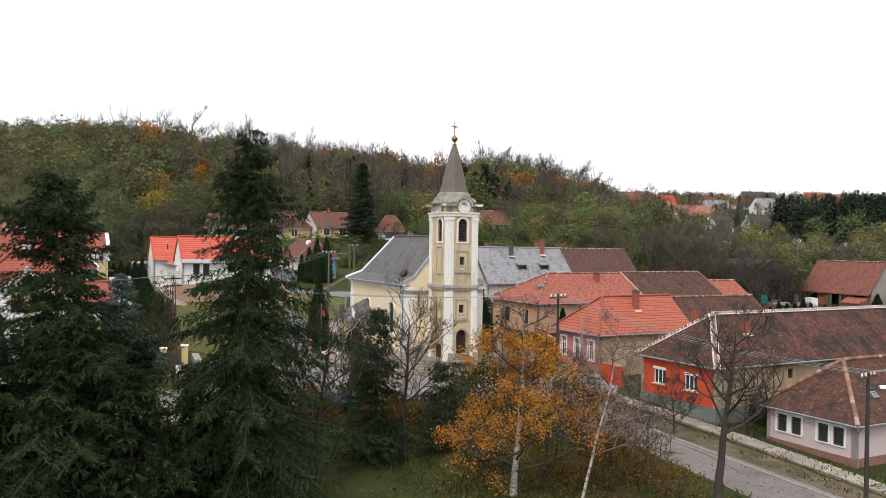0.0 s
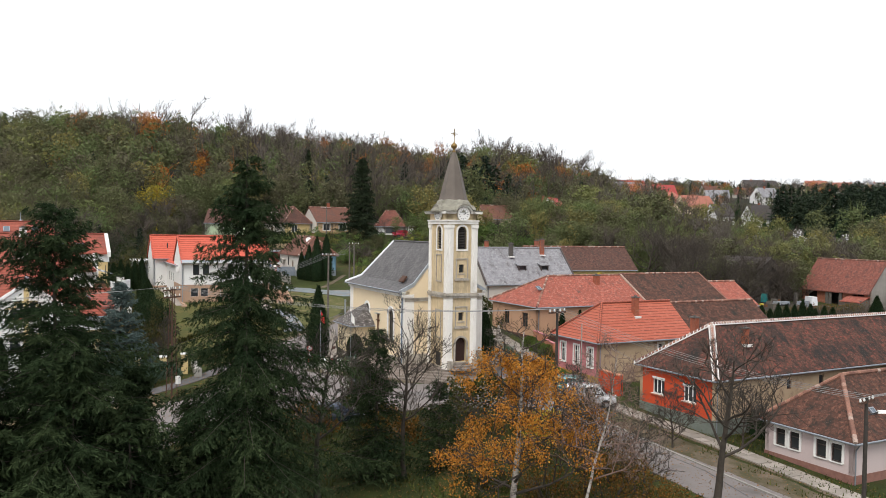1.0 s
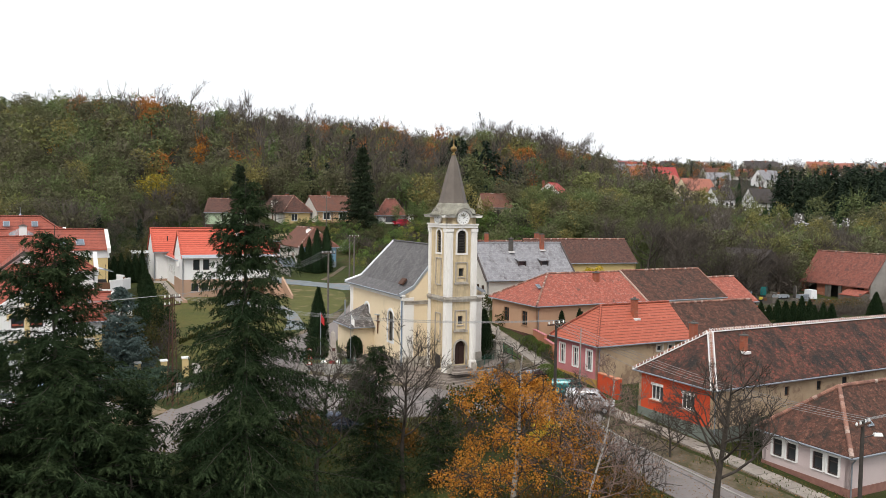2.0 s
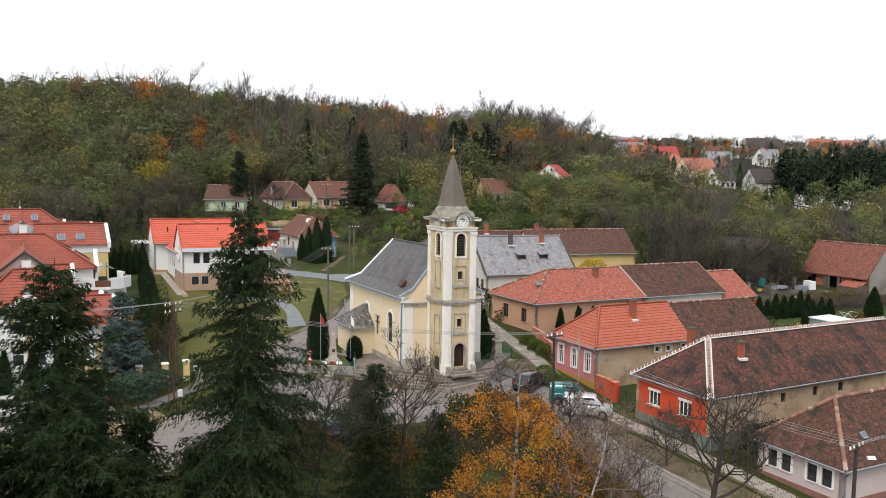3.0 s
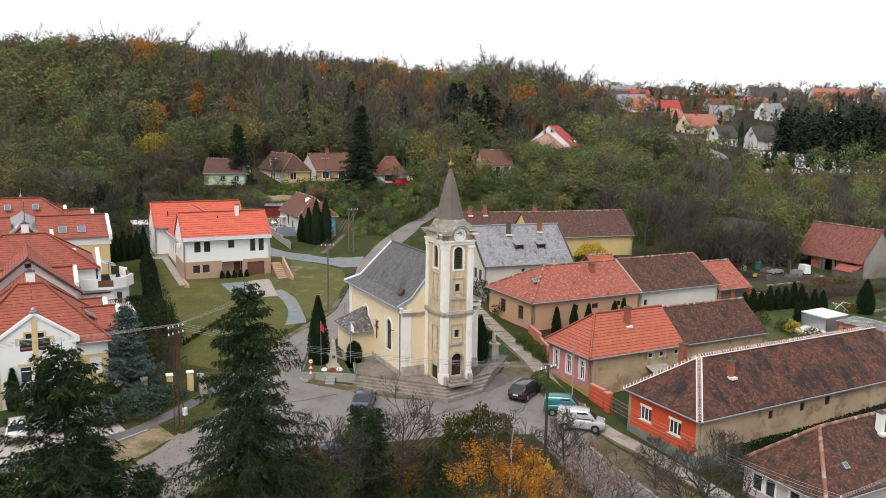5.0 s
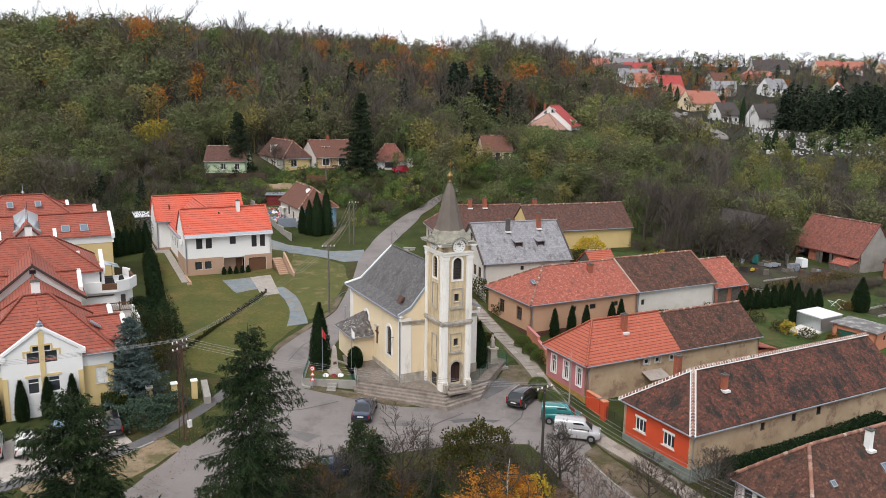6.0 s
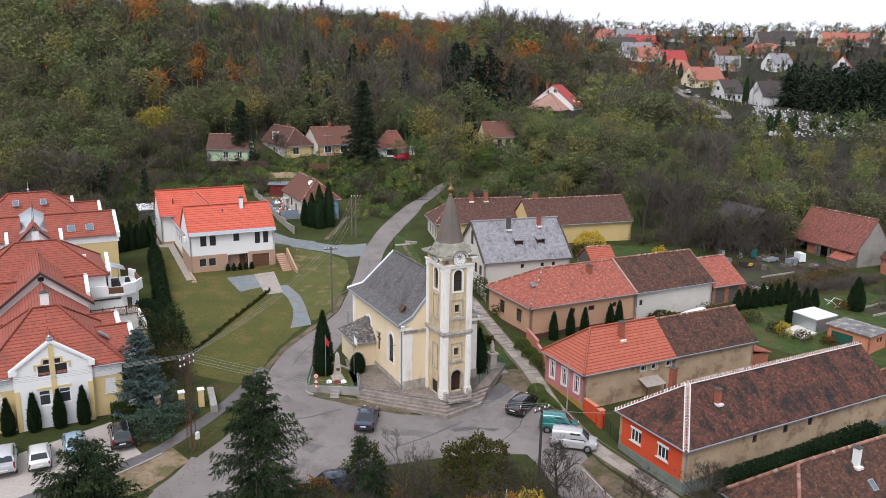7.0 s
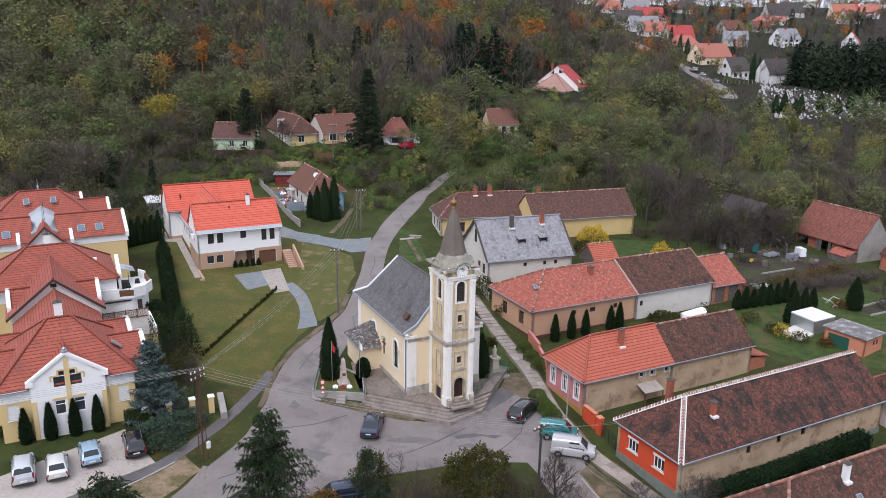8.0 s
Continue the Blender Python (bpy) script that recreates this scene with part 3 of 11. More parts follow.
M["slab_piece"] = slab_piece()
M["barn_plaster"] = surface("grey_barn_plaster", (0.36, 0.34, 0.31), (0.28, 0.265, 0.245), 0.6, (0.2, 0.18, 0.16), 0.5, (0.5, 0.75), 0.9, rise=0.01)
M["dark_wood"] = surface("dark_weathered_wood", (0.06, 0.052, 0.046), (0.04, 0.035, 0.03), 5)
M["plum_tile"] = tiles("weathered_plum_tiles", (0.122, 0.06, 0.047), (0.052, 0.031, 0.026), (0.165, 0.09, 0.072), (0.06, 0.045, 0.04), (0.52, 0.7), 0.26, 0.22, 0.9, 1.2, 0.025, 0.03)
M["maroon_tile"] = tiles("weathered_maroon_tiles", (0.2268, 0.078, 0.0576), (0.1296, 0.0546, 0.0432), (0.2808, 0.13, 0.102), (0.08, 0.045, 0.04), (0.52, 0.7), 0.26, 0.22, 0.9, 1.2, 0.025, 0.03)
M["lawn_green"] = surface("fresh_garden_grass", (0.05, 0.083, 0.0145), (0.024, 0.043, 0.0095), 0.9, (0.09, 0.078, 0.03), 0.3, (0.5, 0.68), 0.95, rise=0.04, fine=7, grainy=(0.38, 0.9))
M["lawn_dry"] = surface("worn_clayey_lawn", (0.098, 0.1, 0.025), (0.07, 0.078, 0.0185), 0.3, (0.215, 0.1584, 0.086), 0.28, (0.5, 0.62), 0.95, rise=0.04, fine=7, grainy=(0.38, 0.9))
M["cloth_blue"] = plain("blue_plastic", (0.05, 0.16, 0.42), 0.6)
M["cloth_pink"] = plain("pink_plastic", (0.55, 0.14, 0.2), 0.6)

# ---- the lie of the land ----
HY = (-400, 0, 40, 60, 72, 88, 110, 125, 150, 165, 200, 230, 265, 300, 340, 374, 440, 600, 950, 3000)
HX = (-100, -30, 20, 70, 130)
HZ = (
    (-4, -3.2, -2.6, -1.7, -0.9, 0.2, 1.2, 2.2, 5, 10, 18, 27, 36, 40, 42, 43, 45, 50, 58, 66),
    (-4, -3.2, -2.6, -1.7, -1.2, -0.1, 1, 2, 5, 9.8, 14.5, 19, 25, 30, 36, 39, 42, 49, 58, 66),
    (-4, -3.2, -2.8, -2, -1.2, 0.4, 2.4, 3.1, 4.8, 8.5, 14.2, 14.8, 15.2, 20.5, 30, 34, 39, 50, 62, 70),
    (-4, -3.2, -2.8, -2, -1.2, 0.1, 1.1, 1.3, 2.3, 3.4, 6.5, 9.5, 11.5, 14, 19, 24, 31, 43, 62, 72),
    (-4, -3.2, -2.8, -2, -1.2, 0, 0.9, 1.2, 2.3, 3.3, 6, 8, 10, 12.5, 14.5, 19, 30, 41, 62, 72),
)


def land(x, y):
    """The ground's height at many places at once."""
    x, y = np.asarray(x, float), np.asarray(y, float)
    cols = np.stack([np.interp(y, HY, row) for row in HZ])
    pos = np.clip(np.interp(x, HX, range(5)), 0, 3.9999)
    k = pos.astype(int)
    w = pos - k
    h = np.take_along_axis(cols, k[None], 0)[0] * (1 - w) + np.take_along_axis(cols, k[None] + 1, 0)[0] * w
    return h - 0.03 * np.clip(x + 10, -30, 40) * np.clip((160 - y) / 60, 0, 1)


def gz(x, y):
    return float(land(np.array([x]), np.array([y]))[0])


def steps_of(*runs):
    out = []
    for a, b, s in runs:
        out += list(np.arange(a, b, s))
    return np.array(out)


def ground_sheet():
    xs = steps_of((-2500, -400, 300), (-400, -120, 14), (-120, -60, 4), (-60, 80, 1.6), (80, 160, 4), (160, 500, 17), (500, 2801, 330))
    ys = steps_of((-400, 0, 50), (0, 24, 6), (24, 160, 1.6), (160, 420, 5), (420, 1000, 20), (1000, 3200, 150))
    gx, gy = np.meshgrid(xs, ys)
    z = land(gx.ravel(), gy.ravel())
    rough = np.array([noise.noise((a * 0.05, b * 0.05, 3.0)) for a, b in zip(gx.ravel(), gy.ravel())])
    z = z + rough * np.clip((gy.ravel() - 150) / 40, 0, 1) * 1.5
    verts = np.stack([gx.ravel(), gy.ravel(), z], 1)
    nx, ny = len(xs), len(ys)
    i = (np.arange(ny - 1)[:, None] * nx + np.arange(nx - 1)[None]).ravel()
    faces = np.stack([i, i + 1, i + nx + 1, i + nx], 1)
    me = bpy.data.meshes.new("ground")
    me.from_pydata(verts.tolist(), [], faces.tolist())
    me.shade_smooth()
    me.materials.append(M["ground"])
    tagged(new("ground", me), "rolling valley floor of grass and fallen leaves, shade painted in under the woods", "ground", kind="structure")


ground_sheet()


def smooth_line(pts, step=1.5):
    """A line through the points, rounded and even."""
    pts = [Vector((*p, 0)) for p in pts]
    out = []
    n = len(pts)
    for i in range(n - 1):
        p0, p1, p2, p3 = pts[max(i - 1, 0)], pts[i], pts[i + 1], pts[min(i + 2, n - 1)]
        k = max(1, int((p2 - p1).length / step))
        for j in range(k):
            t = j / k
            out.append(0.5 * ((2 * p1) + (p2 - p0) * t + (2 * p0 - 5 * p1 + 4 * p2 - p3) * t * t + (3 * p1 - p0 - 3 * p2 + p3) * t ** 3))
    return [(p.x, p.y) for p in out + [pts[-1]]]


def patch(name, outline, material, lift, label="", category="", kind="structure", parent=None, uneven=0.0, cell=2.0, deep=0.12):
    """A sheet that lies on the ground within an outline, with a low edge all round."""
    bm = bmesh.new()
    edge = []
    n = len(outline)
    for i in range(n):
        a, b = Vector(outline[i]), Vector(outline[(i + 1) % n])
        k = max(1, int((b - a).length / 1.2)) if uneven else 1
        edge += [a + (b - a) * j / k for j in range(k)]
    vs = []
    for p in edge:
        w = Vector((noise.noise((p.x * 0.7, p.y * 0.7, 1.0)), noise.noise((p.x * 0.7, p.y * 0.7, 9.0)))) * uneven
        vs.append(bm.verts.new((p.x + w.x, p.y + w.y, 0)))
    bm.faces.new(vs)
    xs, ys = [p[0] for p in outline], [p[1] for p in outline]
    for axis, lo, hi in ((0, min(xs), max(xs)), (1, min(ys), max(ys))):
        c = math.floor(lo / cell) * cell + cell
        while c < hi:
            at, no = [0, 0, 0], [0, 0, 0]
            at[axis], no[axis] = c, 1
            bmesh.ops.bisect_plane(bm, geom=bm.verts[:] + bm.edges[:] + bm.faces[:], plane_co=at, plane_no=no)
            c += cell
    bmesh.ops.recalc_face_normals(bm, faces=bm.faces[:])
    if bm.faces[:][0].normal.z < 0:
        bmesh.ops.reverse_faces(bm, faces=bm.faces[:])
    heights = land([v.co.x for v in bm.verts], [v.co.y for v in bm.verts])
    for v, h in zip(bm.verts, heights):
        v.co.z = h + lift
    rim = [e for e in bm.edges if e.is_boundary]
    low = bmesh.ops.extrude_edge_only(bm, edges=rim)
    bmesh.ops.translate(bm, verts=[g for g in low["geom"] if isinstance(g, bmesh.types.BMVert)], vec=(0, 0, -lift - deep))
    me = from_bm(bm, name)
    me.materials.append(material)
    ob = new(name, me)
    ob.parent = parent
    return tagged(ob, label, category, kind=kind)


def ribbon(line, width):
    """The outline of a way of that width along a line; width may change from end to end."""
    pts = smooth_line(line)
    w0, w1 = width if isinstance(width, tuple) else (width, width)
    left, right = [], []
    for i, (x, y) in enumerate(pts):
        ax, ay = pts[max(i - 1, 0)]
        bx, by = pts[min(i + 1, len(pts) - 1)]
        d = Vector((bx - ax, by - ay)).normalized()
        w = (w0 + (w1 - w0) * i / (len(pts) - 1)) / 2
        left.append((x - d.y * w, y + d.x * w))
        right.append((x + d.y * w, y - d.x * w))
    return left + right[::-1]


def kerb(line, w=0.16, h=0.12, material=None, name="kerb"):
    g = Geo()
    pts = smooth_line(line, 1.0)
    for (ax, ay), (bx, by) in zip(pts, pts[1:]):
        d = Vector((bx - ax, by - ay))
        n = Vector((-d.y, d.x)).normalized() * w / 2
        e = d.normalized() * 0.012
        za, zb = gz(ax, ay), gz(bx, by)
        q = [(ax + n.x + e.x, ay + n.y + e.y), (ax - n.x + e.x, ay - n.y + e.y), (bx - n.x - e.x, by - n.y - e.y), (bx + n.x - e.x, by + n.y - e.y)]
        zz = (za, za, zb, zb)
        g.add([(x, y, z - 0.1) for (x, y), z in zip(q, zz)] + [(x, y, z + h) for (x, y), z in zip(q, zz)],
              [(3, 2, 1, 0), (4, 5, 6, 7), (0, 1, 5, 4), (1, 2, 6, 5), (2, 3, 7, 6), (3, 0, 4, 7)])
    ob = part(name, g, material or M["concrete"])
    return tagged(ob, "weathered concrete kerb along the street edge", "kerb", kind="structure")


# streets
PLAZA = [(-21.9, 54.5), (-17.5, 52), (-12.5, 54.6), (-9.6, 57.2), (-5.8, 59.6), (0, 61.6), (4, 63.0), (7.8, 63.2), (9.4, 60.2), (12.2, 55.4), (14.6, 57.2), (13.4, 62.2), (13, 65), (11.2, 70.2), (9.4, 74.2), (7.5, 77.2),
         (5.9, 76.1), (3.3, 72.8), (0.8, 69.2), (-3.2, 69), (-8.2, 70.6), (-13, 71.8), (-13.4, 74.8), (-17.95, 74.8), (-17.8, 69.6), (-17.9, 67.2), (-18.2, 65), (-18.8, 62.7), (-19.6, 61.1), (-20.3, 59), (-21.2, 56.4)]
patch("road", PLAZA, M["asphalt"], 0.04, "worn pale grey asphalt square before the church", "road", uneven=0.25)
LANE_EDGE = [(-17.95, 74.2), (-17.9, 77), (-17.4, 81.2), (-16.1, 85.2), (-14.6, 88.9), (-13.3, 94), (-13.05, 102), (-13.0, 107.2), (-13.3, 113), (-13.3, 119.5), (-12.5, 128.1), (-10.7, 137.3), (-7.7, 147.8), (-5.0, 153), (-1.4, 158.5), (5, 164)]
LANE_SIDE = [(5.6, 163.2), (-0.4, 157.4), (-2.9, 152.5), (-5.2, 147), (-6.0, 141.6), (-7.9, 132.8), (-9.2, 126.6), (-9.8, 121.5), (-10.1, 116.4), (-9.9, 108), (-9.9, 100), (-10.7, 90), (-11.9, 82), (-13.3, 73.9)]
patch("road", smooth_line(LANE_EDGE) + smooth_line(LANE_SIDE), M["asphalt"], 0.046, "narrow grey asphalt lane climbing past the church", "road", uneven=0.15)
patch("road", ribbon([(-17.4, 59), (-19.2, 52), (-23, 44), (-28, 34), (-35, 20)], 6.2), M["asphalt"], 0.035, "grey asphalt street leaving the square", "road", uneven=0.2)
patch("road", ribbon([(11.5, 61.5), (13.2, 56.5), (16.2, 50.5), (20, 43.5), (26, 33), (34, 18)], (5.4, 5.6)), M["asphalt"], 0.05, "pale grey asphalt street between verges", "road", uneven=0.2)
patch("road", ribbon([(-22, 122.2), (-26, 123.5), (-31, 127.5), (-40, 138)], 3.4), M["gravel"], 0.03, "grey gravel side lane", "road", uneven=0.3)
patch("road", [(-28.9, 126.5), (-23.8, 124.2), (-18.3, 121.9), (-13.3, 123), (-13.2, 116.4), (-15.2, 115.6), (-19.4, 118.3), (-24.7, 120.5)], M["gravel"], 0.036, "patchy gravel by the lane mouth", "road", uneven=0.5)
patch("verge", [(-18.4, 70), (-18.5, 74), (-18.6, 77), (-18.1, 81.5), (-16.8, 85.6), (-15.3, 89.2), (-14.2, 93.5), (-13.9, 99), (-13.2, 99), (-13.4, 94), (-14.7, 88.9), (-16.2, 85), (-17.5, 81), (-18.0, 77), (-17.9, 70)], M["verge"], 0.055, "crumbling dusty edge of the lane", "verge", uneven=0.3)
patch("verge", [(12.4, 62), (14.2, 57.6), (19.6, 48.6), (24.6, 40), (26.4, 41), (21.4, 50.2), (16.6, 58.6), (13.6, 63.6)], M["verge"], 0.06, "narrow verge of trampled grass and dirt", "verge", uneven=0.3)
patch("verge", [(-20.6, 59.0), (-21.6, 56.4), (-22.6, 54.4), (-27.6, 50.5), (-30, 52.2), (-25.6, 56.4), (-23.4, 59.2), (-22.4, 61)], M["clay"], 0.03, "strip of dry sandy verge with leaves", "verge", uneven=0.4)
patch("verge", [(-12.8, 71.7), (-8.4, 70.2), (-3.2, 68.9), (-2.2, 69.5), (-8.2, 71.6), (-12.2, 72.6)], M["verge"], 0.05, "muddy strip of grass before the steps", "verge", uneven=0.25)
patch("verge", [(5.9, 76.4), (8.3, 74.6), (9.4, 75.2), (8.9, 79.8), (6.6, 79.4)], M["verge"], 0.05, "bare trodden earth beside the square", "verge", uneven=0.35)
patch("dark_patch", [(1.5, 66.4), (5.2, 66.9), (5.6, 67.5), (3.2, 67.4), (1.2, 66.8)], M["asphalt_dark"], 0.047, "dark tar repair in the asphalt", "road", uneven=0.5)
patch("dark_patch", [(2.6, 72), (4.6, 71.6), (7.8, 75.6), (6.2, 76.6)], M["asphalt_dark"], 0.048, "newer dark asphalt by the church steps", "road", uneven=0.3)
patch("pavement", [(-36.8, 56), (-29.4, 64.6), (-24.6, 59.6), (-33.2, 50.6)], M["paver"], 0.05, "small beige concrete pavers of a parking court", "pavement")
patch("pavement", ribbon([(-33.5, 49.5), (-27, 56.1), (-24.1, 59.4), (-22.7, 62.2), (-21.3, 65.8), (-20.3, 69.1), (-19.2, 74), (-18.6, 77.2)], 1.25), M["asphalt_dark"], 0.055, "narrow dark asphalt footway", "pavement", uneven=0.1)
patch("lawn", [(-49, 127), (-44.6, 113), (-38, 99), (-31, 84), (-26, 75.5), (-20.4, 73.6), (-19.0, 77), (-18.5, 82), (-16.4, 89.6), (-14.4, 94), (-13.8, 107), (-15.6, 114.4), (-19.6, 118), (-25, 120.6), (-29, 127), (-37, 137)], M["lawn"], 0.012, "grass round the white house", "lawn", uneven=0.4)
patch("lawn", [(-36.5, 103), (-30, 85), (-25.5, 75), (-20.2, 73.4), (-18.9, 77), (-18.4, 82), (-18.4, 88), (-20.6, 97), (-23.6, 101.5), (-30, 103.5)], M["lawn"], 0.02, "broad mown lawn with yellowing patches", "lawn", uneven=0.3)
patch("lawn", [(-22.5, 109), (-19.6, 99.5), (-15.8, 90.2), (-14.2, 94), (-13.6, 107), (-15.4, 114), (-19.4, 117.6), (-24, 119.6)], M["lawn_dry"], 0.02, "grass plot with bare clay in the middle", "lawn", uneven=0.3)
patch("lawn", [(30, 93), (43, 102), (62, 109), (72, 97), (54, 84), (44, 84)], M["lawn_green"], 0.02, "green garden lawn", "lawn", uneven=0.5)
patch("lawn", [(22, 113), (26, 125.5), (42, 127), (40, 116)], M["lawn_green"], 0.02, "green orchard grass behind the houses", "lawn", uneven=0.5)
patch("lawn", [(2.0, 96.5), (4.9, 89.6), (7.9, 80.8), (6.7, 79.9), (4.7, 80.6), (3.4, 86.4), (1.2, 94.5)], M["lawn_green"], 0.034, "narrow grass strip beside the church", "lawn", uneven=0.3)
patch("lawn", [(-9.3, 127.5), (-6.6, 126.4), (-5.6, 121.6), (-3.5, 112.4), (-6.9, 110.6), (-8.2, 116.0), (-8.6, 122.0)], M["lawn_green"], 0.036, "green plots with a ditch beside the lane", "lawn", uneven=0.3)
patch("verge", ribbon([(-7.5, 123.4), (-6.6, 119.6), (-5.4, 115.4), (-4.7, 112.2)], 0.6), M["verge"], 0.06, "trodden strip along the ditch", "verge", uneven=0.1)
patch("pavement", ribbon([(-8.6, 122.3), (-5.6, 123.6)], 0.7), M["slab"], 0.07, "pale concrete culvert over the ditch", "pavement", uneven=0.1)
patch("soil", [(41, 105), (44, 118), (52, 127), (58, 124), (62, 117), (58, 110), (47, 104.5)], M["soil"], 0.03, "trodden bare soil of a farmyard", "soil", uneven=0.6)
patch("driveway", smooth_line([(-23.3, 101.9), (-20.4, 97.2), (-18.7, 92.3), (-18.1, 87.6)]) + smooth_line([(-15.9, 88.9), (-17.2, 93.4), (-19.4, 99), (-21.8, 102.6)]), M["gravel"], 0.04, "blue grey gravel drive to the white house", "driveway", uneven=0.12)
patch("driveway", [(-30.6, 104.8), (-27.4, 106.6), (-24.6, 101.6), (-27.2, 99.2)], M["gravel"], 0.035, "blue grey gravel court before the entrance", "driveway", uneven=0.1)
patch("driveway", [(-27.3, 106.7), (-24.8, 108.2), (-21.6, 99.6), (-23.6, 98.4)], M["slab"], 0.05, "pale concrete drive before the garage", "driveway")
kerb([(12.5, 61.2), (14.3, 57), (18, 50), (22, 43), (28, 32.5)])
kerb([(-13.6, 74.6), (-13.2, 72.2), (-12.4, 71.9)], 0.2, 0.2)
kerb([(-26.2, 55.4), (-24.3, 57.9), (-23.0, 59.9)], 0.18, 0.12)
patch("verge", ribbon([(3.0, 99.5), (6.3, 88.6), (9.3, 79.9), (11.3, 72.2), (14.0, 65.2), (17.6, 60.0), (21.6, 53.0), (25.0, 46.5), (28.5, 40.5)], 2.0), M["verge"], 0.028, "trodden grassy strip along the slab footway", "verge", uneven=0.25)
for cx_, cy_, w_, l_ in ((-15.2, 64.5, 1.2, 2.4), (-15.5, 79.4, 0.9, 1.2), (-2.5, 65.6, 2.6, 0.7), (-11.6, 62.5, 1.8, 0.8), (3.0, 65.2, 1.4, 0.6), (-14.9, 70.6, 0.7, 0.9)):
    patch("dark_patch", [(cx_ - w_, cy_ - l_ * 0.4), (cx_ + w_ * 0.6, cy_ - l_), (cx_ + w_, cy_ + l_ * 0.3), (cx_ - w_ * 0.2, cy_ + l_)], M["asphalt_worn"], 0.047, "darker worn patch in the asphalt", "road", uneven=0.7)
for crack in ([(-14.6, 96), (-13.6, 100.5), (-12.2, 103)], [(-11.6, 106), (-11.4, 111), (-12.0, 114.5)], [(-15.8, 78), (-15.0, 82.4), (-13.9, 85)], [(-16.4, 66), (-12.2, 67.4), (-9.4, 69.4)], [(-4.5, 62.6), (-0.8, 65.2), (2.2, 68.2)], [(5.4, 64.6), (7.6, 68.2), (8.0, 71)], [(-18.6, 58), (-14.6, 60.8), (-12.4, 60.4)], [(-8.6, 131), (-9.6, 135.5)], [(14.2, 55), (17.0, 50.4), (18.2, 46.5)]):
    patch("dark_patch", ribbon(crack, 0.1), M["asphalt_dark"], 0.056, "thin tar-sealed crack in the asphalt", "road", uneven=0.22)

# ---- houses ----
def window(parent, m, w, h, frame="white_paint", panes=2, sill=True, round_head=False, bar=0.07, surround=None, shutter=False, cross=True):
    """A window set in an opening: a frame with its bars, a pane, a sill and, where there is one, a raised surround."""
    g = Geo()
    d0, d1 = 0.08, 0.15
    if round_head:
        r = w / 2
        out = hole_ring(-r, 0, r, h, True)
        inn = hole_ring(-r + bar, bar, r - bar, h - bar, True)
        n = len(out)
        for i in range(n):
            j = (i + 1) % n
            a, b, c, d = out[i], out[j], inn[j], inn[i]
            g.add([(a[0], d0, a[1]), (b[0], d0, b[1]), (c[0], d0, c[1]), (d[0], d0, d[1]), (c[0], d1, c[1]), (d[0], d1, d[1])], [(0, 1, 2, 3), (3, 2, 4, 5)])
    else:
        for x0, x1, z0, z1 in ((-w / 2, w / 2, 0, bar), (-w / 2, w / 2, h - bar, h), (-w / 2, -w / 2 + bar, bar, h - bar), (w / 2 - bar, w / 2, bar, h - bar)):
            g.box(x0, x1, d0, d1, z0, z1)
    for k in range(1, panes):
        x = -w / 2 + w * k / panes
        g.box(x - bar * 0.45, x + bar * 0.45, d0 + 0.01, d1, bar, h - bar)
    if cross and h > 1.1:
        g.box(-w / 2 + bar, w / 2 - bar, d0 + 0.012, d1, h * 0.7 - 0.03, h * 0.7 + 0.03)
    win = part("window", g, M[frame], parent, m=m)
    pts = hole_ring(-w / 2, 0, w / 2, h, round_head)
    part("pane", Geo().add([(x, 0.13, z) for x, z in pts], [tuple(range(len(pts)))]), M["pane"], win)
    if shutter:
        sg = Geo()
        for k in range(int(h / 0.09)):
            sg.box(-w / 2 + bar, w / 2 - bar, 0.07, 0.1, k * 0.09 + 0.01, k * 0.09 + 0.085)
        part("roller_shutter", sg, M["white_paint"], win)
    if sill:
        part("sill", Geo().box(-w / 2 - 0.08, w / 2 + 0.08, -0.09, 0.1, -0.06, 0.0), M[surround or "white_paint"], win)
    if surround:
        s = 0.16
        sg = Geo()
        if round_head:
            out = hole_ring(-w / 2 - s, -s, w / 2 + s, h + s, True)
            inn = hole_ring(-w / 2, 0, w / 2, h, True)
            for i in range(len(out)):
                j = (i + 1) % len(out)
                a, b, c, d = out[i], out[j], inn[j], inn[i]
                sg.add([(p[0], -0.05, p[1]) for p in (a, b, c, d)] + [(p[0], 0.02, p[1]) for p in (a, b, c, d)], [(0, 1, 2, 3), (1, 0, 4, 5), (3, 2, 6, 7)])
        else:
            sg.box(-w / 2 - s, w / 2 + s, -0.045, 0.0, h, h + s)
            sg.box(-w / 2 - s, -w / 2, -0.045, 0.0, -0.02, h)
            sg.box(w / 2, w / 2 + s, -0.045, 0.0, -0.02, h)
        part("surround", sg, M[surround], win)
    return win


def roof_geo(L, W, eave, ridge, hip0, hip1, over, over_end):
    """The upper skin of a gable or hip roof whose ridge runs along x. hip0, hip1: how far in from the ends the ridge starts; 0 is a gable."""
    rise = (ridge - eave) / (W / 2)
    low = eave - rise * over
    ox0 = over if hip0 else over_end
    ox1 = over if hip1 else over_end
    a, b, c, d = (-ox0, -over, low), (L + ox1, -over, low), (L + ox1, W + over, low), (-ox0, W + over, low)
    r0 = (hip0 if hip0 else -over_end, W / 2, ridge)
    r1 = (L - hip1 if hip1 else L + over_end, W / 2, ridge)
    g = [[a, b, r1, r0], [c, d, r0, r1]]
    if hip0:
        g.append([d, a, r0])
    if hip1:
        g.append([b, c, r1])
    lines = [(r0, r1)]
    if hip0:
        lines += [(a, r0), (d, r0)]
    if hip1:
        lines += [(b, r1), (c, r1)]
    return g, lines


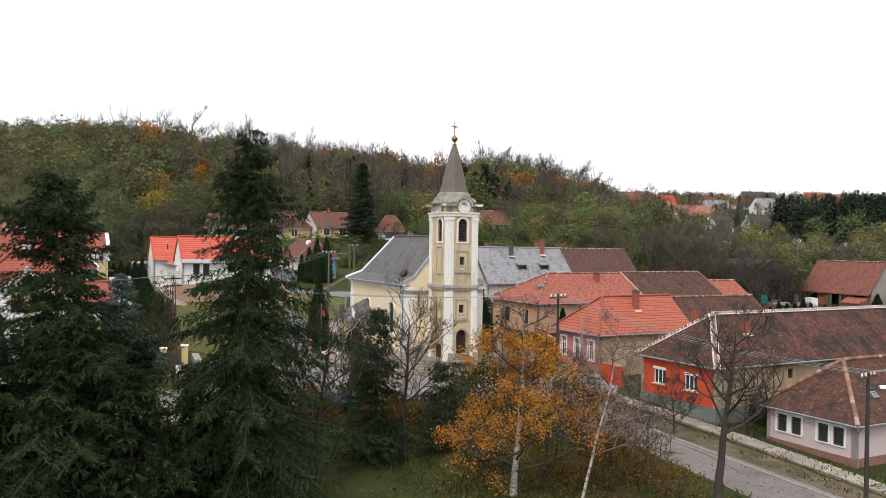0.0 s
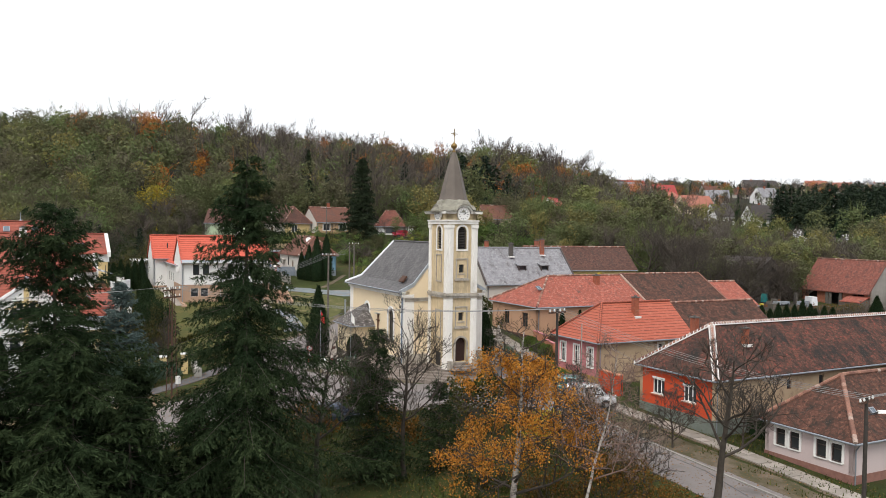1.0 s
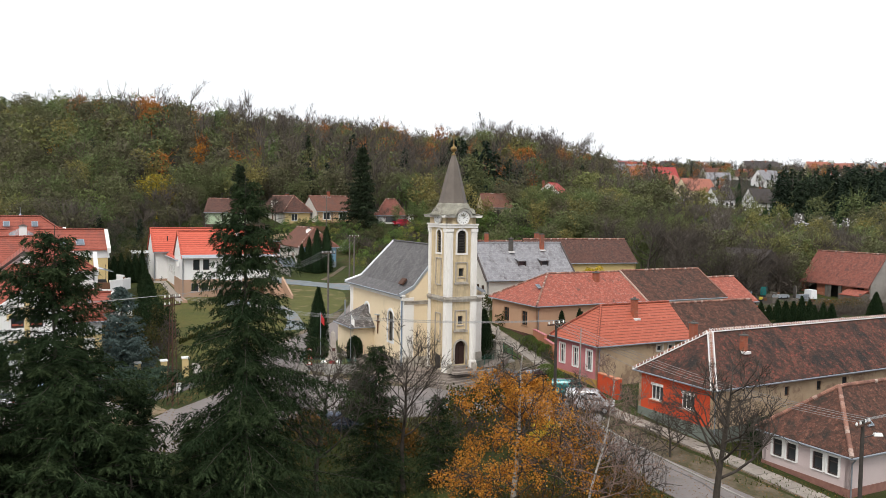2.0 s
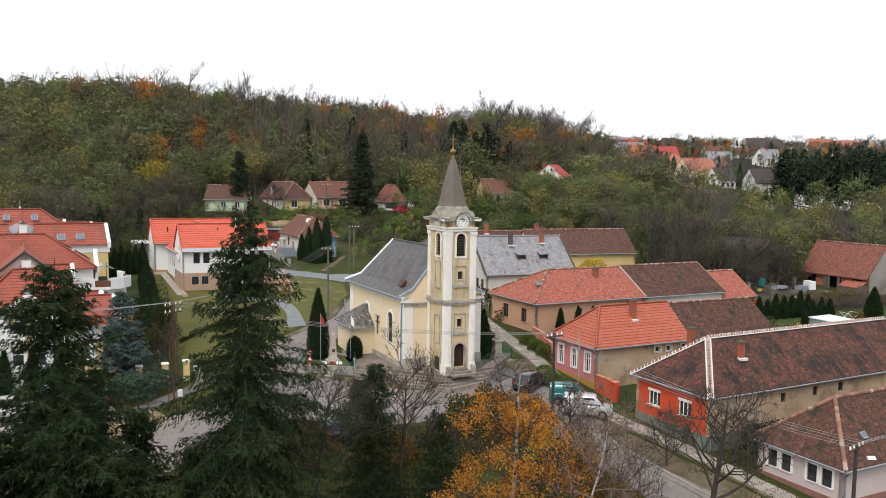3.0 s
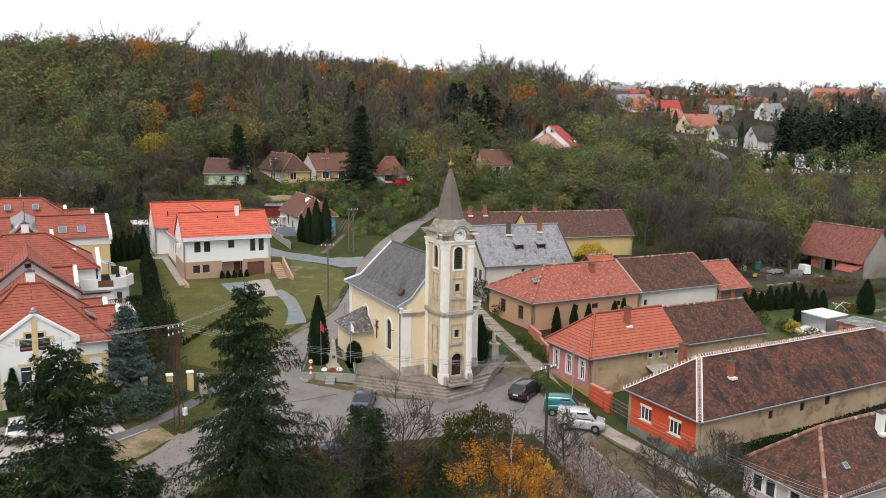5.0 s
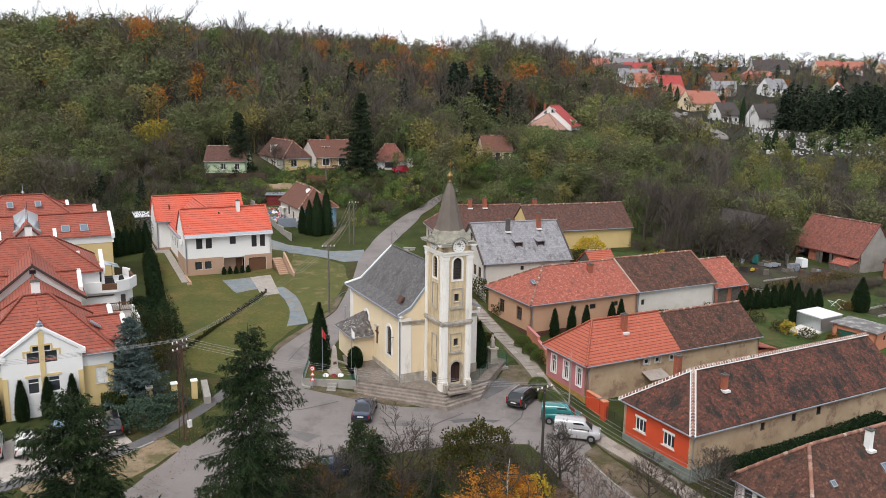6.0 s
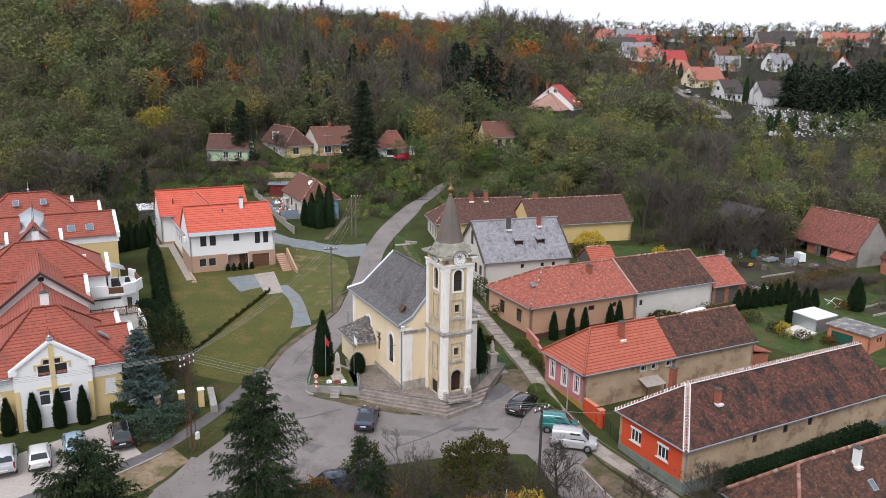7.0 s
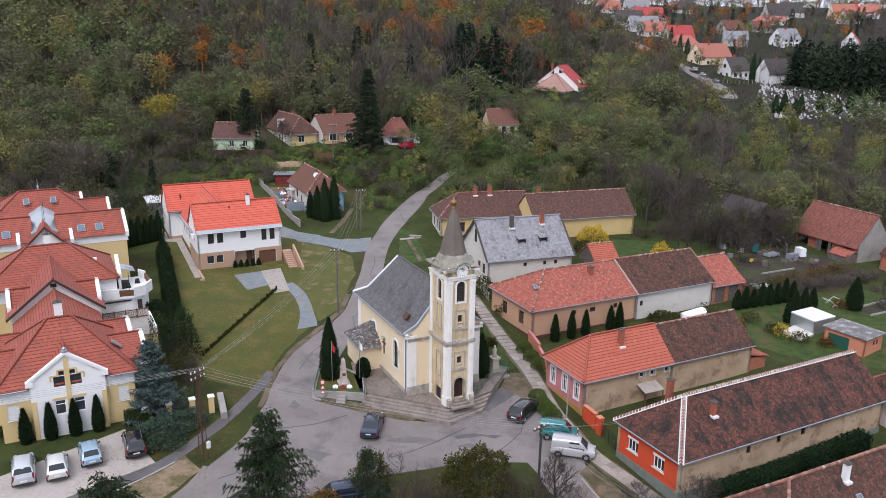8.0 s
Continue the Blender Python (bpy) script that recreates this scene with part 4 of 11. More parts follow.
def solid_skin(polys, thick=0.14):
    bm = bmesh.new()
    seen = {}

    def vert(p):
        k = tuple(round(v, 4) for v in p)
        if k not in seen:
            seen[k] = bm.verts.new(p)
        return seen[k]

    for poly in polys:
        bm.faces.new([vert(p) for p in poly])
    bmesh.ops.recalc_face_normals(bm, faces=bm.faces[:])
    if sum(f.normal.z * f.calc_area() for f in bm.faces) < 0:
        bmesh.ops.reverse_faces(bm, faces=bm.faces[:])
    top = bm.faces[:]
    low = bmesh.ops.duplicate(bm, geom=bm.verts[:] + bm.edges[:] + top)
    pairs = low["vert_map"]
    lowf = [g for g in low["geom"] if isinstance(g, bmesh.types.BMFace)]
    rim = [e for e in bm.edges if e.is_boundary and any(f in e.link_faces for f in top)]
    lv = [g for g in low["geom"] if isinstance(g, bmesh.types.BMVert)]
    bmesh.ops.translate(bm, verts=lv, vec=(0, 0, -thick))
    bmesh.ops.reverse_faces(bm, faces=lowf)
    for e in rim:
        a, b = e.verts
        try:
            bm.faces.new((b, a, pairs[a], pairs[b]))
        except ValueError:
            pass
    bmesh.ops.recalc_face_normals(bm, faces=bm.faces[:])
    return bm


CAP_MESH = {}


def caps(lines, material, parent, r=0.13, white=False, step=0.3):
    """Round ridge tiles, laid one by one along the ridge and hips; some ridges are bedded in white mortar."""
    key = (material.name, r)
    if key not in CAP_MESH:
        CAP_MESH[key] = Geo().tube((0, 0, 0), (1, 0, 0.02), r * 0.88, r, 8).mesh("ridge_cap")
        CAP_MESH[key].materials.append(material)
    w = Geo()
    for a, b in lines:
        a, b = Vector(a), Vector(b)
        d = b - a
        n = max(1, int(d.length / step))
        turn = d.to_track_quat("X", "Z").to_matrix().to_4x4()
        size = Matrix.Diagonal((d.length * 0.97 / n, 1, 1, 1))
        side = d.cross(Vector((0, 0, 1))).normalized() * (r + 0.06)
        for k in range(n):
            p = a + d * (k / n) + Vector((0, 0, 0.01 + 0.012 * ((k * 7) % 3)))
            part("ridge_cap", CAP_MESH[key], None, parent, m=Matrix.Translation(p) @ turn @ size)
            if white:
                p = a + d * (k / n)
                for s in (1, -1):
                    w.tube(p + side * s * 1.15 - Vector((0, 0, 0.07)), p + side * s * 0.3 + Vector((0, 0, r + 0.02)), 0.042, 0.038, 5)
        if white:
            for s in (1, -1):
                w.tube(a + side * s * 1.1 - Vector((0, 0, 0.05)), b + side * s * 1.1 - Vector((0, 0, 0.05)), 0.05, 0.05, 5)
    if white:
        part("ridge_mortar", w, M["mortar"], parent, "white mortar along the ridge tiles")


def chimney(parent, x, y, z0, z1, w=0.5, d=0.5, material="brick", flash=True):
    c = part("chimney", Geo().box(x - w / 2, x + w / 2, y - d / 2, y + d / 2, z0 - 0.6, z1), M[material], parent)
    part("chimney_cap", Geo().box(x - w / 2 - 0.07, x + w / 2 + 0.07, y - d / 2 - 0.07, y + d / 2 + 0.07, z1, z1 + 0.1, 0.03), M["cap"], c)
    part("flue", Geo().tube((x, y, z1 + 0.1), (x, y, z1 + 0.22), w * 0.26, w * 0.24, 8), M["cap"], c)
    if flash:
        part("flashing", Geo().box(x - w / 2 - 0.1, x + w / 2 + 0.1, y - d / 2 - 0.28, y + d / 2 + 0.06, z0 - 0.25, z0 - 0.06), M["mortar"], c)
    return c


def skylight(parent, x, v, L, W, eave, ridge, back=False, w=0.8, h=1.1):
    """A roof window lying on the front slope, v of the way up."""
    rise = (ridge - eave) / (W / 2)
    ang = math.degrees(math.atan(rise))
    y = v * W / 2
    m = pose(x, y, eave + rise * y + 0.06, ang)
    if back:
        m = pose(x, W - y, eave + rise * y + 0.06, -ang)
    g = Geo()
    for x0, x1, y0, y1 in ((-w / 2, w / 2, -h / 2, -h / 2 + 0.08), (-w / 2, w / 2, h / 2 - 0.08, h / 2), (-w / 2, -w / 2 + 0.08, -h / 2 + 0.08, h / 2 - 0.08), (w / 2 - 0.08, w / 2, -h / 2 + 0.08, h / 2 - 0.08)):
        g.box(x0, x1, y0, y1, -0.05, 0.07)
    s = part("roof_window", g, M["gutter"], parent, m=m)
    part("pane", Geo().box(-w / 2 + 0.08, w / 2 - 0.08, -h / 2 + 0.08, h / 2 - 0.08, -0.02, 0.03), M["sky_pane"], s)


M["sky_pane"] = glass("roof_window_glass", (0.12, 0.15, 0.18))
WALLS = {"S": (0, 1), "E": (1, 2), "N": (2, 3), "W": (3, 0)}


def house(name, label, x, y, ang, L, W, z0, eave, ridge, hip0=0.0, hip1=0.0, wall="chalk", roof="brown_old", openings=None, walls=None, plinth=None, plinth_h=0.5,
          over=0.4, over_end=0.15, cap="cap_tile", white=False, gutter=True, category="house", group="", verge=None, thick_roof=0.14, base=None, cap_r=0.13):
    """A house with its front left corner at x, y. openings: wall -> rows of (kind, along, height over z0, width, height, options)."""
    h = thing(name, label, category, pose(x, y, z0, 0, 0, ang), group)
    ev, rd = eave - z0, ridge - z0
    low = -1.0
    size = {"S": L, "E": W, "N": L, "W": W}
    place = {"S": pose(0, 0, 0), "E": pose(L, 0, 0, 0, 0, 90), "N": pose(L, W, 0, 0, 0, 180), "W": pose(0, W, 0, 0, 0, -90)}
    hips = {"E": hip1, "W": hip0}
    openings, walls = openings or {}, walls or {}
    for k in "SENW":
        n = size[k]
        top = ev - 0.03
        outline = [(0, low), (n, low), (n, top), (0, top)]
        if k in hips and not hips[k]:
            outline = [(0, low), (n, low), (n, top), (n / 2, rd - 0.06), (0, top)]
        holes, arch = [], []
        for kind, s, z, w, hh, *opt in openings.get(k, ()):
            o = opt[0] if opt else {}
            if o.get("round_head"):
                arch.append(len(holes))
            holes.append((s - w / 2, z, s + w / 2, z + hh))
        inset = 0.0
        me = wall_mesh("wall", outline, holes, 0.3, arch)
        me.materials.append(M[walls.get(k, wall)])
        wob = part("wall", me, None, h, m=place[k])
        for kind, s, z, w, hh, *opt in openings.get(k, ()):
            o = opt[0] if opt else {}
            m = place[k] @ pose(s, 0, z)
            if kind == "win":
                window(h, m, w, hh, **o)
            elif kind == "door":
                door(h, m, w, hh, **o)
            elif kind == "gap":
                part("opening_back", Geo().box(-w / 2 - 0.1, w / 2 + 0.1, 1.2, 1.25, -0.1, hh + 0.1), M["dark_room"], h, m=m)
    if plinth:
        g = Geo()
        t = 0.035
        g.box(-t, L + t, -t, 0.0, low, plinth_h).box(-t, 0.0, 0.0, W + t, low, plinth_h).box(L, L + t, 0.0, W + t, low, plinth_h).box(0.0, L, W, W + t, low, plinth_h)
        part("plinth", g, M[plinth], h)
    polys, lines = roof_geo(L, W, ev, rd, hip0, hip1, over, over_end)
    bm = solid_skin(polys, thick_roof)
    me = from_bm(bm, "roof")
    me.materials.append(M[roof])
    r = part("roof", me, None, h)
    if cap:
        caps(lines, M[cap], r, white=white, r=cap_r)
    rise = (rd - ev) / (W / 2)
    if gutter:
        zg = ev - rise * over - 0.1
        g = Geo()
        o0, o1 = (over if hip0 else over_end), (over if hip1 else over_end)
        g.tube((-o0, -over - 0.05, zg), (L + o1, -over - 0.05, zg), 0.07, n=7)
        if hip0:
            g.tube((-over - 0.05, -over, zg), (-over - 0.05, W + over, zg), 0.07, n=7)
        part("gutter", g, M["gutter"], h)
        part("downpipe", Geo().tube((0.12, -over, zg), (0.12, -0.08, zg - 0.5), 0.045).tube((0.12, -0.08, zg - 0.5), (0.12, -0.08, -0.2), 0.045), M["gutter"], h)
    if verge:
        for xe in ((-over_end - 0.06, -over_end + 0.16) if not hip0 else None, (L + over_end - 0.16, L + over_end + 0.06) if not hip1 else None):
            if xe:
                g = Geo()
                for s in (0, 1):
                    y0, y1 = (-over - 0.04, W / 2) if not s else (W + over + 0.04, W / 2)
                    z_0 = ev - rise * (over + 0.04)
                    g.add([(xe[0], y0, z_0 - 0.12), (xe[1], y0, z_0 - 0.12), (xe[1], y1, rd - 0.12), (xe[0], y1, rd - 0.12), (xe[0], y0, z_0 + 0.12), (xe[1], y0, z_0 + 0.12), (xe[1], y1, rd + 0.12), (xe[0], y1, rd + 0.12)],
                          [(3, 2, 1, 0), (4, 5, 6, 7), (0, 1, 5, 4), (1, 2, 6, 5), (2, 3, 7, 6), (3, 0, 4, 7)])
                part("verge_board", g, M[verge], r)
    return h


M["dark_room"] = plain("unlit_inside", (0.02, 0.018, 0.016), 0.9)


def door(parent, m, w, h, material="brown_wood", slats=0, panels=True, handle=True):
    d = part("door", Geo().box(-w / 2, w / 2, 0.1, 0.15, 0, h), M[material], parent, m=m)
    g = Geo()
    if slats:
        for k in range(slats):
            z = h * (k + 0.5) / slats
            g.box(-w / 2 + 0.04, w / 2 - 0.04, 0.075, 0.1, z - h / slats * 0.4, z + h / slats * 0.4)
    elif panels:
        for cx in (-w / 4, w / 4):
            for z0, z1 in ((0.15, h * 0.42), (h * 0.5, h * 0.9)):
                g.box(cx - w * 0.18, cx + w * 0.18, 0.075, 0.1, z0, z1)
    if g.f:
        part("panel", g, M[material], d)
    if handle:
        part("door_handle", Geo().tube((w * 0.36, 0.04, h * 0.48), (w * 0.36, 0.04, h * 0.53), 0.02).tube((w * 0.36, 0.1, h * 0.5), (w * 0.36, 0.04, h * 0.5), 0.015), M["iron"], d)


W1 = {"frame": "white_paint", "panes": 2}
DARKW = {"frame": "dark_frame", "panes": 2, "sill": True}

DW = {"frame": "dark_frame", "panes": 1, "sill": False}
WS = {"surround": "white_paint", "panes": 2}

# the street's long houses, nearest first
pk = house("village_house", "low house with pale pink walls and a reddish brown hip roof", 25.75, 49.35, 28.5, 22.0, 6.6, -3.5, -0.4, 2.55, hip0=3.3, wall="lilac", roof="brown_old", cap="cap_tile",
           openings={"W": [("win", 1.25, 1.15, 0.75, 1.15, {"frame": "dark_frame", "panes": 1, "surround": "white_paint"}), ("win", 2.35, 1.15, 0.75, 1.15, {"frame": "dark_frame", "panes": 1, "surround": "white_paint"}),
                           ("win", 4.35, 1.15, 0.75, 1.15, {"frame": "dark_frame", "panes": 1, "surround": "white_paint"}), ("win", 5.45, 1.15, 0.75, 1.15, {"frame": "dark_frame", "panes": 1, "surround": "white_paint"})]},
           plinth="plinth_brown", plinth_h=0.55, over=0.4, cap_r=0.15)
chimney(pk, 8.6, 2.3, 5.2, 6.6, 0.45, 0.45, "white_wall")
skylight(pk, 9.0, 0.3, 22, 6.6, 3.1, 6.05, w=0.6, h=0.9)
skylight(pk, 3.3, 0.32, 22, 6.6, 3.1, 6.05, w=0.5, h=0.5)

red = house("village_house", "long low house with orange-red front and mottled brown tile roof", 20.12, 58.22, 29.3, 26.4, 7.9, -2.5, 1.53, 4.72, hip0=3.7, wall="beige", walls={"W": "orange"}, roof="brown_red",
            openings={"W": [("win", 2.1, 1.6, 1.3, 1.3, {"panes": 3, "cross": False}), ("win", 5.4, 1.6, 1.3, 1.3, {"panes": 3, "cross": False})],
                      "S": [("win", 8.0, 2.4, 0.55, 0.75, {"frame": "brown_wood", "panes": 1, "sill": False}), ("win", 11.8, 2.5, 0.55, 0.75, DW), ("win", 15.0, 2.5, 0.6, 0.8, DW)]},
            plinth="plinth_green", plinth_h=0.7, white=True, over=0.35)
for wy in (5.8, 2.5):
    part("shutter_box", Geo().box(-0.04, 0.05, wy - 0.68, wy + 0.68, 2.74, 2.95), M["white_paint"], red, "white roller shutter box")
    part("ledge", Geo().box(-0.14, 0.02, wy - 0.8, wy + 0.8, 1.5, 1.58), M["salmon"], red)
chimney(red, 5.4, 2.1, 5.85, 7.0, 0.42, 0.42)
chimney(red, 4.6, 6.6, 4.9, 7.4, 0.5, 0.5)

orr = house("village_house", "house with pink street front, bare plaster side and orange-red tiles", 14.0, 71.7, 28.0, 11.2, 6.7, -1.95, 2.25, 5.1, hip0=2.9, wall="beige", walls={"W": "pink"}, roof="orange_tile", cap="orange_tile",
            openings={"W": [("win", 1.3, 1.4, 0.75, 1.8, WS), ("win", 3.4, 1.4, 0.75, 1.8, WS), ("win", 5.5, 1.4, 0.75, 1.8, WS)],
                      "S": [("win", 7.3, 2.9, 0.6, 0.55, {"surround": "chalk", "panes": 1}), ("win", 8.7, 2.9, 0.6, 0.55, {"surround": "chalk", "panes": 1}), ("win", 10.6, 2.9, 0.6, 0.55, {"surround": "chalk", "panes": 1})]},
            over=0.35)
part("plinth", Geo().box(-0.035, 0.0, 0.0, 6.7, -1.0, 0.7), M["plinth_ochre"], orr, "ochre stone plinth below the street front")
chimney(orr, 6.0, 2.2, 5.9, 7.6, 0.5, 0.5)
or2 = house("farm_range", "old farm range with bare plaster walls and mossy brown tiles", 23.92, 76.98, 28.0, 11.6, 6.7, -1.6, 2.2, 4.9, wall="beige", roof="brown_old", over=0.3, gutter=True)

pe = house("village_house", "peach plastered house with an old red hip roof", 10.05, 87.35, 28.0, 15.4, 9.7, -0.45, 3.75, 6.6, hip0=4.6, wall="peach", roof="red_old", plinth="plinth_dark", plinth_h=0.65, over=0.35,
           openings={"W": [("win", 3.3, 1.5, 1.2, 1.6, {"frame": "brown_wood", "panes": 2, "surround": "peach"}), ("win", 7.2, 1.5, 1.2, 1.6, {"frame": "brown_wood", "panes": 2, "surround": "peach"})],
                     "S": [("win", 6.0, 2.5, 0.6, 0.6, DW), ("win", 8.7, 2.5, 0.9, 0.6, DW), ("win", 12.2, 2.5, 0.6, 0.6, DW)]})
chimney(pe, 10.6, 3.4, 5.6, 7.1, 0.6, 0.6)
skylight(pe, 1.9, 0.55, 15.4, 9.7, 4.2, 7.05, w=0.5, h=0.7)
pe2 = house("village_house", "whitewashed house with a mossy dark brown tile roof", 23.7, 94.6, 28.0, 12.8, 9.7, -0.2, 3.7, 6.7, wall="chalk", roof="brown_old", over=0.3, verge="cap_tile",
            openings={"S": [("win", 0.9, 1.9, 0.5, 0.7, DW)]})
pe3 = house("garage_wing", "low brick garage wing with red tiles and grey doors", 35.05, 100.65, 28.0, 5.6, 8.0, 0.1, 2.95, 5.6, wall="barn_brick", roof="red_old", over=0.3,
            openings={"S": [("door", 1.5, 0.1, 1.7, 2.2, {"material": "grey_wood", "slats": 9, "handle": False}), ("door", 3.9, 0.1, 1.7, 2.2, {"material": "grey_wood", "slats": 9, "handle": False})]}, category="garage")

gr = house("parish_house", "pale plastered house with a grey slate gable roof", 5.05, 102.6, 20.5, 12.8, 9.8, 1.1, 5.2, 9.5, wall="chalk", walls={"W": "chalk"}, roof="light_slate", cap="light_slate", over=0.35, over_end=0.3,
           openings={"W": [("win", 5.0, 5.2, 1.0, 1.9, DW), ("win", 6.6, 1.6, 1.0, 1.4, {"frame": "brown_wood"}), ("win", 8.3, 1.6, 1.0, 1.4, {"frame": "brown_wood"})],
                     "S": [("win", 5.6, 2.6, 0.5, 0.55, DW), ("win", 8.6, 2.6, 0.5, 0.55, DW), ("win", 10.3, 2.6, 0.5, 0.55, DW)]}, verge="dark_frame")
chimney(gr, 4.9, 3.6, 7.4, 9.0, 0.5, 0.5, "cap")
chimney(gr, 9.7, 3.9, 7.6, 9.6, 0.5, 0.5)


def dormer(parent, x, y, z, w=1.1, h=0.75, d=1.5, roof="cap_tile"):
    g = Geo().box(x - w / 2, x - w / 2 + 0.1, y, y + d, z, z + h).box(x + w / 2 - 0.1, x + w / 2, y, y + d, z, z + h).box(x - w / 2, x + w / 2, y + 0.25, y + 0.3, z, z + h)
    dm = part("dormer", g, M["dark_frame"], parent)
    part("dormer_roof", Geo().add([(x - w / 2 - 0.12, y - 0.15, z + h), (x + w / 2 + 0.12, y - 0.15, z + h), (x + w / 2 + 0.12, y + d + 0.6, z + h + 0.45), (x - w / 2 - 0.12, y + d + 0.6, z + h + 0.45),
                                   (x - w / 2 - 0.12, y - 0.15, z + h + 0.1), (x + w / 2 + 0.12, y - 0.15, z + h + 0.1), (x + w / 2 + 0.12, y + d + 0.6, z + h + 0.55), (x - w / 2 - 0.12, y + d + 0.6, z + h + 0.55)],
                                  [(3, 2, 1, 0), (4, 5, 6, 7), (0, 1, 5, 4), (1, 2, 6, 5), (2, 3, 7, 6), (3, 0, 4, 7)]), M[roof], dm)
    part("pane", Geo().box(x - w / 2 + 0.12, x + w / 2 - 0.12, y + 0.2, y + 0.24, z + 0.12, z + h - 0.06), M["pane"], dm)


dormer(gr, 5.7, 1.5, 5.35, roof="light_slate")
dormer(gr, 9.0, 1.5, 5.35, roof="light_slate")

ye = house("long_barn_house", "long cream walled farmhouse with a dark brown tile roof", 12.95, 122.9, 20.5, 18.4, 7.4, 2.3, 6.1, 9.4, wall="ochre", roof="plum_tile", over=0.35)
chimney(ye, 2.5, 4.2, 6.9, 8.0, 0.6, 0.6)
ye1 = house("farmhouse", "cream farmhouse with a brown hip roof and small windows", -2.1, 124.3, 14.0, 15.2, 7.2, 1.9, 5.9, 8.9, hip0=3.6, wall="ochre", walls={"W": "chalk"}, roof="plum_tile", over=0.4,
            openings={"W": [("win", 2.0, 1.2, 0.9, 1.6, {"frame": "brown_wood"}), ("win", 4.2, 1.2, 0.9, 1.6, {"frame": "brown_wood"}), ("win", 6.0, 1.2, 0.9, 1.6, {"frame": "brown_wood"})],
                      "S": [("win", 1.5, 1.2, 0.9, 1.6, {"frame": "brown_wood"}), ("win", 3.6, 1.2, 0.9, 1.6, {"frame": "brown_wood"})]}, plinth="plinth_dark", plinth_h=0.6)
chimney(ye1, 6.5, 3.3, 6.7, 8.0, 0.6, 0.6)
chimney(ye1, 9.0, 3.3, 6.7, 8.2, 0.6, 0.6)

shed = house("garden_shed", "small plastered shed with loose orange-red pantiles", 20.9, 110.6, 20.0, 3.9, 4.6, 1.2, 3.1, 4.9, wall="chalk", walls={"W": "grey_wood"}, roof="orange_tile", over=0.25, category="shed", gutter=False)
barn = house("barn", "brick barn with faded red tile roof and dark open bays", 57.9, 131.2, -63.5, 12.2, 7.4, 0.9, 3.7, 8.05, wall="barn_brick", walls={"E": "barn_plaster"}, roof="maroon_tile", over=0.5, category="barn", gutter=False,
             openings={"S": [("gap", 1.7, 0.3, 2.4, 2.1), ("gap", 6.0, 0.0, 3.0, 2.5), ("gap", 10.3, 1.0, 1.9, 1.3)]})
for bx in (4.7, 5.3, 7.1):
    part("plank", Geo().box(bx, bx + 0.5, -0.35, -0.28, 0, 2.3), M["grey_wood"], barn)
part("lean_to_roof", Geo().add([(8.6, -2.2, 0.9), (12.2, -2.2, 0.9), (12.2, 0, 1.7), (8.6, 0, 1.7), (8.6, -2.2, 1.0), (12.2, -2.2, 1.0), (12.2, 0, 1.8), (8.6, 0, 1.8)], [(3, 2, 1, 0), (4, 5, 6, 7), (0, 1, 5, 4), (1, 2, 6, 5), (2, 3, 7, 6), (3, 0, 4, 7)]), M["red_old"], barn)
part("lean_to_wall", Geo().box(8.7, 8.8, -2.1, 0, -0.5, 1.3).box(12.0, 12.1, -2.1, 0, -0.5, 1.3).box(8.8, 12.0, -2.1, -2.0, -0.5, 0.95), M["grey_wood"], barn)
house("old_barn", "decaying grey brown barn half hidden by bare trees", 43.5, 136.5, -68.0, 10.5, 9.0, 2.0, 4.2, 8.2, wall="dark_wood", roof="dark_roof", over=0.4, category="barn", gutter=False, cap=None)
house("outbuilding", "old brick outbuilding with a brown tile roof", 66.0, 118.2, -63.0, 9.0, 6.0, 0.8, 3.2, 5.6, wall="barn_brick", roof="brown_old", over=0.3, category="shed", gutter=False)
house("village_house", "plain house with brown tile roof and white chimney", 45.6, 69.6, 28.0, 12.0, 6.8, -3.0, 0.6, 3.4, hip0=3.0, wall="lilac", roof="brown_red", over=0.3)


def flat_shed(name, label, x, y, ang, L, W, z0, h, wall, roof, category, door_w=0.0, door_mat="dark_green", extra=0.25, slope=0.12):
    t = thing(name, label, category, pose(x, y, z0, 0, 0, ang))
    holes = [(0.5, 0.0, 0.5 + door_w, h - 0.45)] if door_w else []
    for k, (n, m) in {"S": (L, pose(0, 0, 0)), "E": (W, pose(L, 0, 0, 0, 0, 90)), "N": (L, pose(L, W, 0, 0, 0, 180)), "W": (W, pose(0, W, 0, 0, 0, -90))}.items():
        hs = holes if k == "W" else ([(L * 0.45, h - 1.1, L * 0.45 + 0.5, h - 0.5), (L * 0.62, h - 1.1, L * 0.62 + 0.5, h - 0.5)] if door_w and k == "S" else [])
        me = wall_mesh("wall", [(0, -0.8), (n, -0.8), (n, h), (0, h)], hs, 0.15)
        me.materials.append(M[wall])
        part("wall", me, None, t, m=m)
        for q in hs:
            if k == "W":
                part("door", Geo().box(q[0], q[2], 0.05, 0.1, q[1], q[3]), M[door_mat], t, m=m)
            else:
                part("pane", Geo().box(q[0], q[2], 0.08, 0.1, q[1], q[3]), M["pane"], t, m=m)
    e = extra
    part("roof", Geo().add([(-e, -e, h), (L + e, -e, h), (L + e, W + e, h + slope), (-e, W + e, h + slope), (-e, -e, h + 0.12), (L + e, -e, h + 0.12), (L + e, W + e, h + slope + 0.12), (-e, W + e, h + slope + 0.12)],
                           [(3, 2, 1, 0), (4, 5, 6, 7), (0, 1, 5, 4), (1, 2, 6, 5), (2, 3, 7, 6), (3, 0, 4, 7)]), M[roof], t)
    return t


